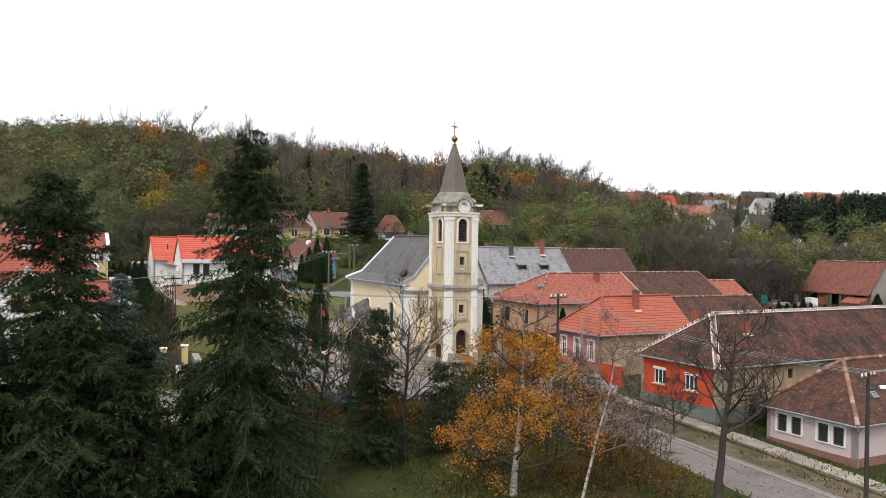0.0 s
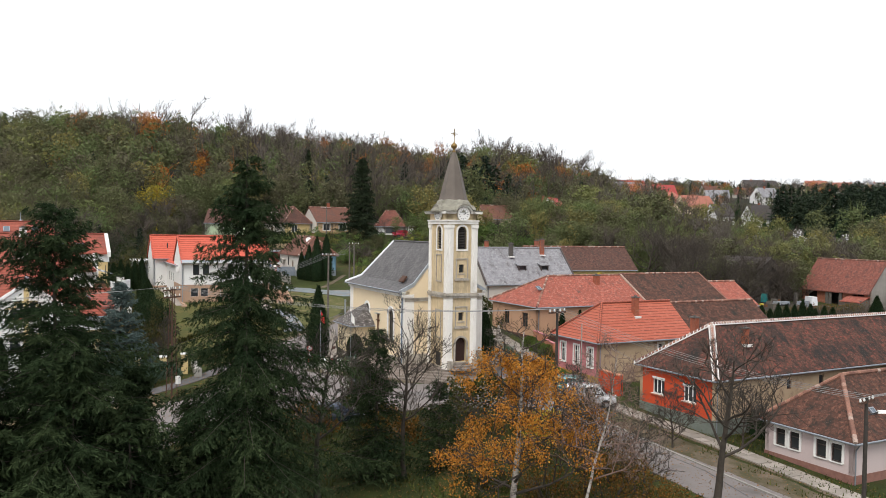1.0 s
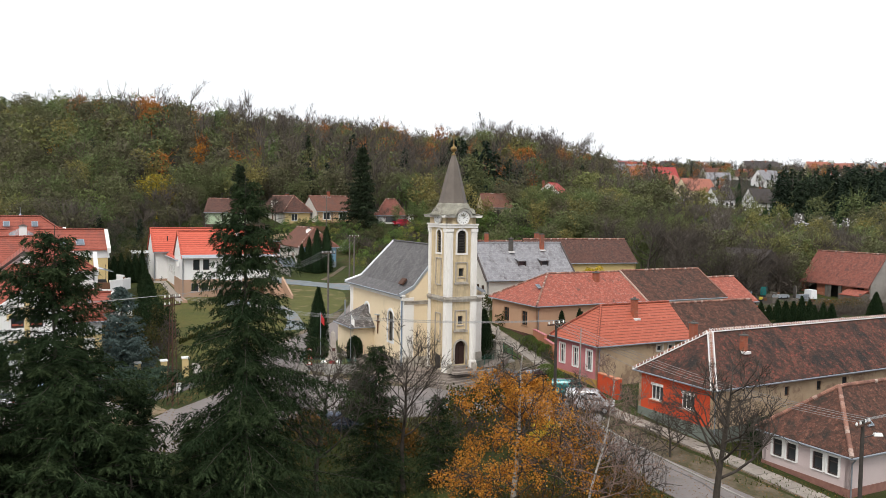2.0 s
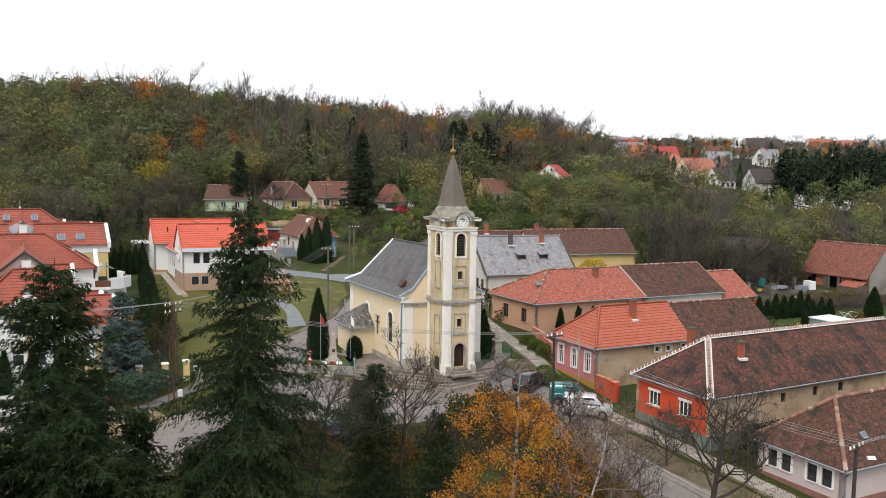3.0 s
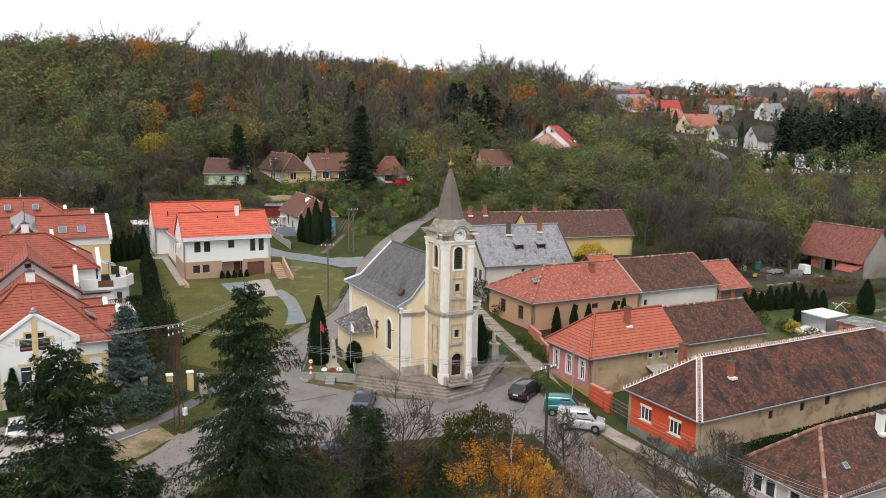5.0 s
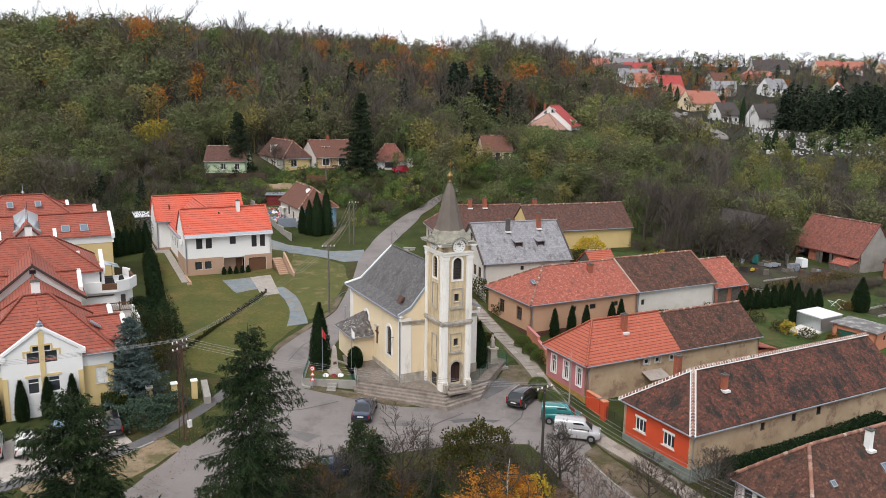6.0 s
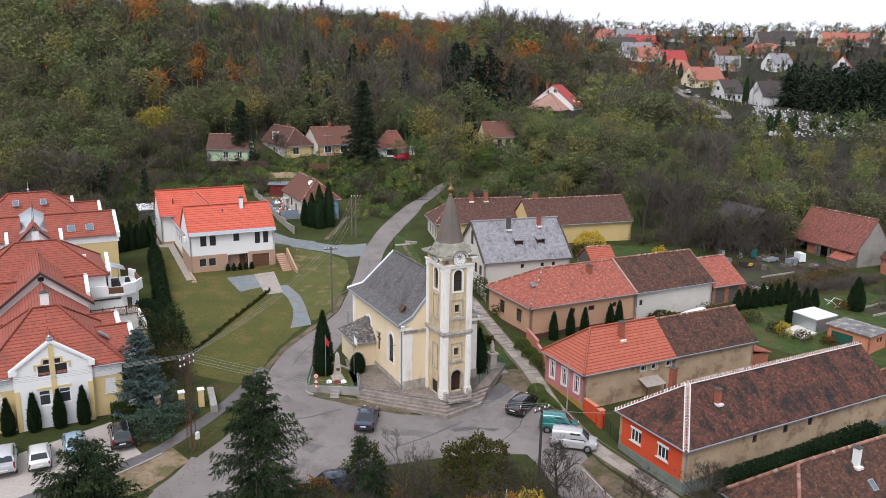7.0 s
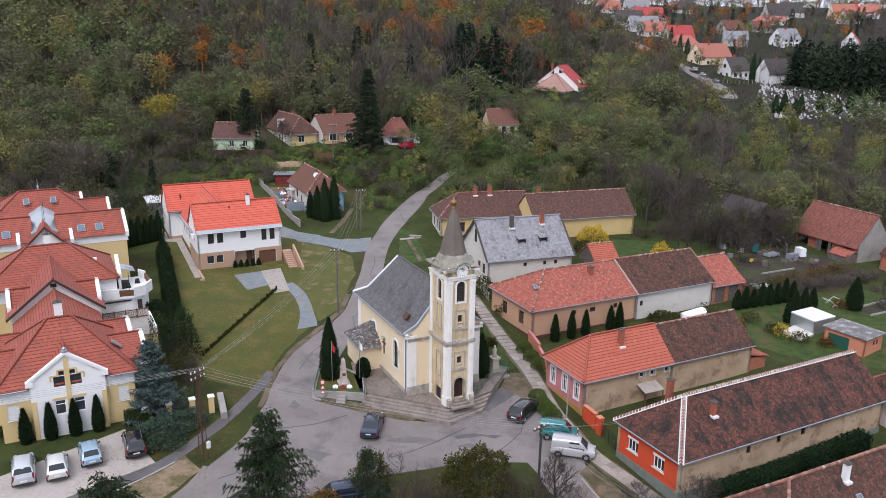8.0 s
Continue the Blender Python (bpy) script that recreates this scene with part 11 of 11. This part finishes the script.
part("post", Geo().tube((0, 0, -0.2), (0, 0, 2.7), 0.035), M["gutter"], sg)
ring = [(0.3 * math.cos(k * math.tau / 20), -0.05, 2.4 + 0.3 * math.sin(k * math.tau / 20)) for k in range(20)]
s1 = part("round_plate", Geo().add(ring + [(x, -0.03, z) for x, _, z in ring], [tuple(range(20))] + [(i, (i + 1) % 20, 20 + (i + 1) % 20, 20 + i) for i in range(20)]), M["flag_red"], sg)
part("plate_face", Geo().add([(x * 0.72, -0.056, 2.4 + (z - 2.4) * 0.72) for x, _, z in ring], [tuple(range(20))]), M["white_paint"], s1)
part("plate_mark", Geo().box(-0.1, -0.02, -0.06, -0.058, 2.33, 2.47).box(0.02, 0.1, -0.06, -0.058, 2.33, 2.47), M["iron"], s1)
for zc in (1.72, 1.12):
    tr = part("warning_plate", Geo().add([(-0.32, -0.05, zc - 0.2), (0.32, -0.05, zc - 0.2), (0, -0.05, zc + 0.36), (-0.32, -0.03, zc - 0.2), (0.32, -0.03, zc - 0.2), (0, -0.03, zc + 0.36)], [(0, 1, 2), (1, 0, 3, 4), (2, 1, 4, 5), (0, 2, 5, 3)]), M["flag_red"], sg)
    part("plate_face", Geo().add([(-0.21, -0.056, zc - 0.13), (0.21, -0.056, zc - 0.13), (0, -0.056, zc + 0.22)], [(0, 1, 2)]), M["white_paint"], tr)


# ---- walls, gates and fences of the plots ----
def low_wall(label, pts, h, w, material, coping=None, name="garden_wall"):
    t = thing(name, label, "wall", kind="structure")
    for (ax, ay), (bx, by) in zip(pts, pts[1:]):
        d = Vector((bx - ax, by - ay))
        n = Vector((-d.y, d.x)).normalized() * w / 2
        k = max(1, int(d.length / 3))
        for j in range(k):
            p, q = Vector((ax, ay)) + d * j / k, Vector((ax, ay)) + d * (j + 1) / k
            z = max(gz(p.x, p.y), gz(q.x, q.y))
            pr = [tuple(p - n), tuple(q - n), tuple(q + n), tuple(p + n)]
            part("wall_bay", Geo().prism(pr, z - 0.9, z + h), M[material], t)
            if coping:
                n2_ = n * 1.35
                part("coping", Geo().prism([tuple(p - n2_), tuple(q - n2_), tuple(q + n2_), tuple(p + n2_)], z + h, z + h + 0.08), M[coping], t)
    return t


low_wall("low salmon red garden wall by the path", [(9.75, 87.4), (10.6, 83.4), (11.1, 80.2)], 1.25, 0.25, "salmon", "pink")
low_wall("orange gate wall between two houses", [(14.1, 71.3), (15.0, 69.4)], 1.5, 0.3, "orange", "salmon")
low_wall("orange gate pillar by the iron gate", [(15.1, 69.0), (15.35, 68.4)], 1.7, 0.45, "orange", "salmon")
wire_fence("iron_gate", "dark iron gate between house and wall", [(15.4, 68.3), (16.3, 65.9)], 1.5, None, "iron", 0.12, 1.2)
wire_fence("iron_gate", "grey metal gate beside the pink house", [(11.2, 79.9), (11.5, 78.4)], 1.5, None, "gutter", 0.1, 0.8)
low_wall("grey concrete wall round the cluttered yard", [(-38.7, 150.8), (-34.1, 142.8), (-30.2, 134.9), (-25.9, 127.6)], 0.9, 0.2, "concrete")
low_wall("blue grey boundary wall of the cottage yard", [(-29.9, 135.6), (-25.6, 136.4)], 1.5, 0.2, "zinc_wall")
low_wall("pale stone wall above the cottage yard", [(-38.2, 157.4), (-31.6, 158.4)], 0.9, 0.4, "beige")
patch("pavement", [(-37.6, 151), (-33.4, 143), (-29.8, 136.6), (-26, 137.2), (-27, 147), (-31, 152)], M["verge"], 0.02, "littered ground of the cottage yard", "yard", uneven=0.3)
patch("pavement", ribbon([(-20.2, 125.1), (-19.2, 131), (-18.5, 137.7)], 0.8), M["verge"], 0.03, "narrow slab path beside the blue cottage", "path", uneven=0.15)
low_wall("stone edging by the villa entrance", [(-22.6, 71.6), (-20.9, 67.4)], 0.5, 0.6, "concrete")
for k, (x, y, h) in enumerate(((-28.0, 66.2, 1.35), (-26.2, 67.4, 1.35), (-24.3, 68.4, 1.4), (-22.5, 68.6, 1.7))):
    gp_ = thing("gate_post", "yellow plastered fence post with a white cap", "fence post", pose(x, y, gz(x, y), 0, 0, 27), group="villa fence posts")
    part("post_body", Geo().box(-0.25, 0.25, -0.25, 0.25, -0.3, h), M["villa_yellow"], gp_)
    part("post_cap", Geo().box(-0.33, 0.33, -0.33, 0.33, h, h + 0.1, 0.04), M["white_wall"], gp_)
wire_fence("board_fence", "dark brown board fence between yellow posts", [(-28.0, 66.2), (-26.2, 67.4), (-24.3, 68.4), (-22.5, 68.6)], 1.05, None, "brown_wood", 0.1, 1.0)
wire_fence("garden_fence", "old wooden garden fence along the farmyard", [(40.5, 105.2), (45.5, 108.8), (50.2, 111.6), (55.6, 114.8), (61.5, 118.3)], 1.2, None, "grey_wood", 0.16, 2.2)
wire_fence("garden_fence", "old wooden fence behind the orchard", [(30.5, 128.5), (38, 128), (45, 129.5)], 1.3, None, "grey_wood", 0.14, 2.0)
wire_fence("garden_fence", "thin fence before the parish house", [(3.6, 103.5), (5.2, 98.5)], 1.2, None, "chalk", 0.12, 1.6)
ct = thing("lean_to", "small lean-to roof on posts against the wall", "shed", pose(20.6, 73.6, gz(20.6, 73.6), 0, 0, 28))
for k in range(6):
    part("roof_board", Geo().add([(0.42 * k, 0.0, 1.75), (0.42 * k + 0.4, 0.0, 1.75), (0.42 * k + 0.4, 1.9, 2.35), (0.42 * k, 1.9, 2.35), (0.42 * k, 0.0, 1.8), (0.42 * k + 0.4, 0.0, 1.8), (0.42 * k + 0.4, 1.9, 2.4), (0.42 * k, 1.9, 2.4)],
                                  [(3, 2, 1, 0), (4, 5, 6, 7), (0, 1, 5, 4), (1, 2, 6, 5), (2, 3, 7, 6), (3, 0, 4, 7)]), M["pale_board"], ct)
for px, py in ((0.1, 0.1), (2.4, 0.1), (0.1, 1.7), (2.4, 1.7)):
    part("post", Geo().box(px - 0.05, px + 0.05, py - 0.05, py + 0.05, -0.3, 1.78 + 0.3 * py), M["brown_wood"], ct)
sh = thing("brick_lean_to", "ruinous brick lean-to with a loose tile roof", "shed", pose(34.1, 82.6, gz(34.1, 82.6), 0, 0, 28))
part("wall", Geo().box(0, 2.6, 0, 0.3, -0.4, 1.5).box(2.3, 2.6, 0.3, 4, -0.4, 1.5), M["barn_brick"], sh)
part("roof", Geo().add([(0, -0.2, 2.0), (2.9, -0.2, 1.4), (2.9, 4, 1.4), (0, 4, 2.0), (0, -0.2, 2.12), (2.9, -0.2, 1.52), (2.9, 4, 1.52), (0, 4, 2.12)], [(3, 2, 1, 0), (4, 5, 6, 7), (0, 1, 5, 4), (1, 2, 6, 5), (2, 3, 7, 6), (3, 0, 4, 7)]), M["red_old"], sh)
tp = thing("tarpaulin", "white sheet stretched over a low frame behind the roof", "tarpaulin", pose(29.6, 94.2, gz(29.6, 94.2), 0, 0, 34))
part("sheet", Geo().add([(0, 0, 1.35), (0.5, -0.75, 1.2), (3.6, -0.85, 1.25), (4.3, 0.1, 1.4), (3.9, 0.95, 1.2), (0.6, 0.85, 1.15), (0.6, 0.0, 1.62), (3.6, 0.05, 1.68), (0.5, -0.8, 0.5), (3.6, -0.9, 0.5), (4.4, 0.1, 0.5), (4.0, 1.0, 0.5), (0.5, 0.9, 0.5), (-0.1, 0, 0.5)],
                        [(0, 1, 6), (1, 2, 7, 6), (2, 3, 7), (3, 4, 7), (4, 5, 6, 7), (5, 0, 6), (0, 13, 8, 1), (1, 8, 9, 2), (2, 9, 10, 3), (3, 10, 11, 4), (4, 11, 12, 5), (5, 12, 13, 0)]), M["white_paint"], tp)
part("frame", Geo().box(0.2, 4.0, -0.7, 0.8, -0.1, 0.5), M["brown_wood"], tp)

# clutter of the farmyard and the cottage yard
low_wall("dark brown board wall of the cottage garden", [(-29.6, 160.4), (-25.8, 161.2)], 1.5, 0.15, "brown_wood")
low_wall("dark brown board wall of the cottage garden", [(-47.0, 161.6), (-38.6, 162.6)], 1.1, 0.15, "brown_wood")
rng = random.Random(4)
CL = ["white_paint", "chalk", "white_paint", "hut_red", "zinc", "brown_wood", "cloth_blue", "white_paint", "cloth_pink", "forsythia_flat", "pipe_blue", "cloth_blue", "orange"]
for k in range(120):
    fx, fy = rng.uniform(0, 1), rng.uniform(0, 1)
    x, y = -34.6 + 6.8 * fx + (1 - fy) * 2.6 * (1 - fx), 139.0 + fy * (10.5 - 4 * fx)
    s_ = rng.uniform(0.14, 0.42)
    b = thing("junk_pile", "small heap of coloured household junk in the yard", "junk", pose(x, y, gz(x, y), 0, 0, rng.uniform(0, 360)), group="junk in the cottage yard")
    part("lump", Geo().lathe([(s_, 0), (s_ * rng.uniform(0.7, 1.1), s_ * 0.5), (s_ * 0.4, s_ * rng.uniform(0.8, 1.2))], rng.choice((4, 5, 6))), M[rng.choice(CL)], b)
for k, (x, y, L, W, H, c, lb_) in enumerate(((50.6, 121.5, 2.4, 1.3, 0.6, "zinc", "open grey farm trailer"), (48.6, 123.0, 0.9, 0.9, 1.5, "car_teal", "tall teal green water barrel"), (53.2, 122.6, 1.8, 0.2, 1.9, "grey_wood", "old board panel leaning upright"),
                                             (55.4, 122.2, 1.6, 1.1, 1.5, "white_metal", "white metal hutch with sloped lid"), (53.6, 120.8, 2.0, 0.9, 0.9, "gutter", "grey metal frame rack"), (46.2, 117.8, 0.8, 0.5, 0.6, "forsythia_flat", "small yellow garden machine"), (41.6, 107.8, 1.0, 0.7, 0.9, "orange", "small orange garden tractor"),
                                             (43.2, 107.0, 1.6, 1.0, 0.5, "zinc", "heap of grey scrap metal"), (44.6, 107.4, 1.4, 0.8, 0.4, "chalk", "stack of pale boards"), (40.9, 108.9, 0.7, 0.7, 1.0, "trim_black", "dark plastic drum"), (58.2, 116.6, 1.4, 1.2, 0.7, "trim_black", "dark heap in the farmyard"))):
    b = thing("farmyard_item", lb_ + " in the farmyard", "equipment", pose(x, y, gz(x, y), 0, 0, 30 + 25 * (k % 4)))
    part("item_body", Geo().box(-L / 2, L / 2, -W / 2, W / 2, 0.18, H, 0.06), M[c], b)
    for sx_ in (-1, 1):
        part("foot", Geo().tube((sx_ * L * 0.3, -W / 2, 0.18), (sx_ * L * 0.3, W / 2, 0.18), 0.18, n=8), M["trim_black"], b)
dr = thing("drying_rack", "white folding clothes dryer standing on the grass", "clothes dryer", pose(52.0, 101.5, gz(52.0, 101.5), 0, 0, 20))
part("rack", Geo().tube((-0.9, 0, 1.0), (0.5, 0, 0), 0.03, n=4).tube((0.9, 0, 1.0), (-0.5, 0, 0), 0.03, n=4).tube((-0.9, 1.4, 1.0), (0.5, 1.4, 0), 0.03, n=4).tube((0.9, 1.4, 1.0), (-0.5, 1.4, 0), 0.03, n=4).tube((-0.9, 0, 1), (-0.9, 1.4, 1), 0.03, n=4).tube((0.9, 0, 1), (0.9, 1.4, 1), 0.03, n=4), M["white_paint"], dr)
for k, (ox_, oy_) in enumerate(((0, 0), (0.0, 2.3))):
    x, y = -31.2 + ox_, 86.5 + oy_ * 1.6
    pb = thing("raised_bed", "dark timber raised bed in the garden", "garden bed", pose(x - 2.4, y, gz(x, y), 0, 0, 27), group="raised beds")
    part("frame", Geo().box(-0.9, 0.9, -0.5, 0.5, -0.1, 0.5), M["brown_wood"], pb)
    part("soil_fill", Geo().box(-0.8, 0.8, -0.4, 0.4, 0.5, 0.54), M["soil"], pb)

for k, pts in enumerate(([(54.4, 101.2), (60.4, 104.4)], [(55.6, 99.0), (61.8, 102.2)], [(46.0, 112.6), (52.0, 115.8)])):
    low_wall("low pale concrete edging of a vegetable bed", pts, 0.22, 0.18, "concrete", name="bed_edging")
patch("soil", [(54.6, 101.0), (60.2, 104.0), (61.6, 102.2), (55.8, 99.2)], M["soil"], 0.05, "dug earth of a vegetable bed", "soil", uneven=0.2)
for k in range(46):
    f = rng.uniform(0, 1)
    x, y = 40.5 + 20 * f + rng.uniform(-0.8, 0.8), 104.2 + 12.4 * f + rng.uniform(-0.9, 0.9)
    bush("bush", "ragged brown weeds along the garden fence", x, y, rng.uniform(0.7, 1.4), rng.uniform(0.6, 1.3), 500 + k, ("bush_brown", "undergrowth", "undergrowth")[k % 3], 260, (0.2, 0.04), group="weeds along the garden fence", lumps=0.6, stems=False)
for k in range(26):
    x, y = rng.uniform(42, 58), rng.uniform(116, 125)
    L_, W_, H_ = rng.uniform(0.4, 1.6), rng.uniform(0.3, 0.8), rng.uniform(0.2, 0.9)
    b = thing("farm_clutter", "odd board, crate or scrap lying in the farmyard", "junk", pose(x, y, gz(x, y), rng.uniform(-8, 8), rng.uniform(-12, 12), rng.uniform(0, 360)), group="clutter of the farmyard")
    part("scrap", Geo().box(-L_ / 2, L_ / 2, -W_ / 2, W_ / 2, -0.02, H_, 0.04), M[rng.choice(("grey_wood", "dark_wood", "brown_wood", "gutter", "rust_iron", "grey_wood", "zinc"))], b)

# ---- the graveyard on the far slope ----
rng = np.random.default_rng(31)
gv, gd = Soup(), Soup()
unit = np.array([(x, y, z) for z in (0, 1) for x, y in ((-0.5, -0.5), (0.5, -0.5), (0.5, 0.5), (-0.5, 0.5))])
quad = np.array([(4, 5, 6, 7), (0, 1, 5, 4), (1, 2, 6, 5), (2, 3, 7, 6), (3, 0, 4, 7)])
for gy in np.arange(250, 338, 2.4):
    for gx in np.arange(90, 165, 1.8):
        x, y = gx + rng.uniform(-0.6, 0.6), gy + rng.uniform(-0.8, 0.8)
        if x < 91 + (y - 250) * 0.37 or x > 133 + (319 - y) * 0.38 or rng.uniform() < 0.2:
            continue
        z = gz(x, y)
        s = gd if rng.uniform() < 0.55 else gv
        s.add(unit * (0.6 * rng.uniform(0.6, 1.2), 0.2, rng.uniform(0.6, 1.2)) + (x, y, z - 0.1), quad)
        s.add(unit * (0.7, 1.4, 0.28) + (x, y - 1.1, z - 0.1), quad)
for sp_, nm, lb_ in ((gv, "pale_gravestones", "rows of pale gravestones in a hillside graveyard"), (gd, "dark_gravestones", "dark polished gravestones between the pale ones")):
    me = sp_.mesh(nm)
    me.materials.append(M["stone_white"] if sp_ is gv else M["cap"])
    tagged(new(nm, me), lb_, "graves", kind="stuff")
for k, (x, y) in enumerate(((94.5, 256), (100, 257), (103, 258), (106, 256), (119, 268), (131, 273), (122, 262), (110, 262))):
    thuja(x, y, 5.0 + (k % 3), 1.7, 300 + k, label="dark conifer standing in the graveyard", group="graveyard conifers", n=1500)

for k, (x, y, h) in enumerate(((119.5, 337, 12.5), (104.6, 399, 9.0), (103.2, 412, 11.0), (107.5, 396, 8.0))):
    thuja(x, y, h, 1.7, 312 + k, label="tall dark conifer beside the far houses", group="conifers by the far houses", n=1400)
for k in range(24):
    f = k / 23
    x, y = 101.5 + 44 * f, 322.5 + 17 * f
    fp_ = thing("fence_post", "pale concrete post of the graveyard fence", "fence post", pose(x, y, gz(x, y)), group="graveyard fence posts")
    part("post_body", Geo().box(-0.12, 0.12, -0.12, 0.12, -0.3, 1.6, 0.03), M["concrete"], fp_)

cv = thing("culvert", "small concrete culvert mouth in the roadside ditch", "culvert", pose(-6.2, 123.4, gz(-6.2, 123.4), 0, 0, -10))
part("headwall", Geo().box(-0.9, 0.9, 0, 0.3, -0.6, 0.3).box(-1.0, 1.0, -0.05, 0.35, 0.3, 0.4), M["concrete"], cv)
part("pipe", Geo().tube((0, -0.05, -0.05), (0, 0.05, -0.05), 0.26, 0.26, 12), M["dark_room"], cv)
# ---- fallen leaves and rough grass ----
rng = np.random.default_rng(41)
LEAFY = ((-10, 14, 40, 60, 5200), (0, 10, 38, 48, 2600), (-23.5, -19.5, 60, 73, 700), (-14, 14, 56, 61, 1600), (12, 27, 40, 62, 4200), (-30, -19, 50, 62, 1600), (-21, -17, 62, 86, 900), (5.5, 11, 74, 90, 700), (-36, -22, 64, 76, 900), (-9, -2, 69, 71.5, 200))
leaves_, tufts = Soup(), Soup()
for x0, x1, y0, y1, n in LEAFY:
    x, y = rng.uniform(x0, x1, n), rng.uniform(y0, y1, n)
    kept = ~((x > -18) & (y > 59.5 + 0.16 * (x + 6)) & (x < 9.5) & (y < 70)) | (rng.uniform(0, 1, n) < 0.08)
    x, y = x[kept], y[kept]
    n = len(x)
    c = np.column_stack([x, y, land(x, y) + 0.07])
    v, f = facing_cards(c, 0.1, 0.04, np.tile((0.0, 0.0, 1.0), (n, 1)), rng, 0.35)
    leaves_.add(v, f)
    m = n
    x, y = rng.uniform(x0, x1, m), rng.uniform(y0, y1, m)
    clump = np.array([noise.noise((a * 0.35, b * 0.35, 2.0)) for a, b in zip(x, y)])
    x, y = x[clump > -0.1], y[clump > -0.1]
    on_road = ((x > -18) & (y > 59.5 + 0.16 * (x + 6)) & (x < 9.5) & (y < 70)) | ((x > 9) & (x < 24) & (np.abs(x - np.interp(y, (33, 43.5, 50.5, 56.5, 61.5), (26, 20, 16.2, 13.2, 11.5))) < 3.0))
    on_road |= (y > 60) | (x < -15)
    x, y = x[~on_road], y[~on_road]
    c = np.column_stack([x, y, land(x, y)])
    v, f = cards(c, 0.32, 0.05, np.tile((0.0, 0.0, 1.0), (len(x), 1)), rng, 0.4)
    tufts.add(v, f)
for sp_, nm, lb_, mt in ((leaves_, "fallen_leaves", "brown and orange leaves lying on the ground", "litter"), (tufts, "grass", "rough tufts of green and dry grass", "grassblade")):
    me = sp_.mesh(nm)
    me.materials.append(M[mt])
    tagged(new(nm, me), lb_, "leaves" if mt == "litter" else "grass", kind="stuff")

# ---- slabs of the footway, laid one by one ----
way = thing("footway", "footway of worn square concrete slabs beside the houses", "pavement", kind="structure")
slab_mesh = Geo().box(-0.385, 0.385, -0.385, 0.385, -0.12, 0.0).mesh("slab")
slab_mesh.materials.append(M["slab_piece"])
line = smooth_line([(3.0, 99.5), (6.3, 88.6), (9.3, 79.9), (11.3, 72.2), (14.0, 65.2), (17.6, 60.0), (21.6, 53.0), (25.0, 46.5), (28.5, 40.5)], 0.78)
rng = random.Random(9)
for i in range(len(line) - 1):
    (ax, ay), (bx, by) = line[i], line[i + 1]
    a = math.degrees(math.atan2(by - ay, bx - ax))
    tilt = math.degrees(math.atan2(gz(ax, ay) - gz(bx, by), math.hypot(bx - ax, by - ay)))
    d = Vector((bx - ax, by - ay)).normalized()
    for off in (-0.39, 0.39):
        x, y = ax - d.y * off, ay + d.x * off
        part("slab", slab_mesh, None, way, m=pose(x, y, gz(x, y) + 0.1 + rng.uniform(-0.015, 0.015), rng.uniform(-1.2, 1.2), tilt + rng.uniform(-1.2, 1.2), a + rng.uniform(-2, 2)))
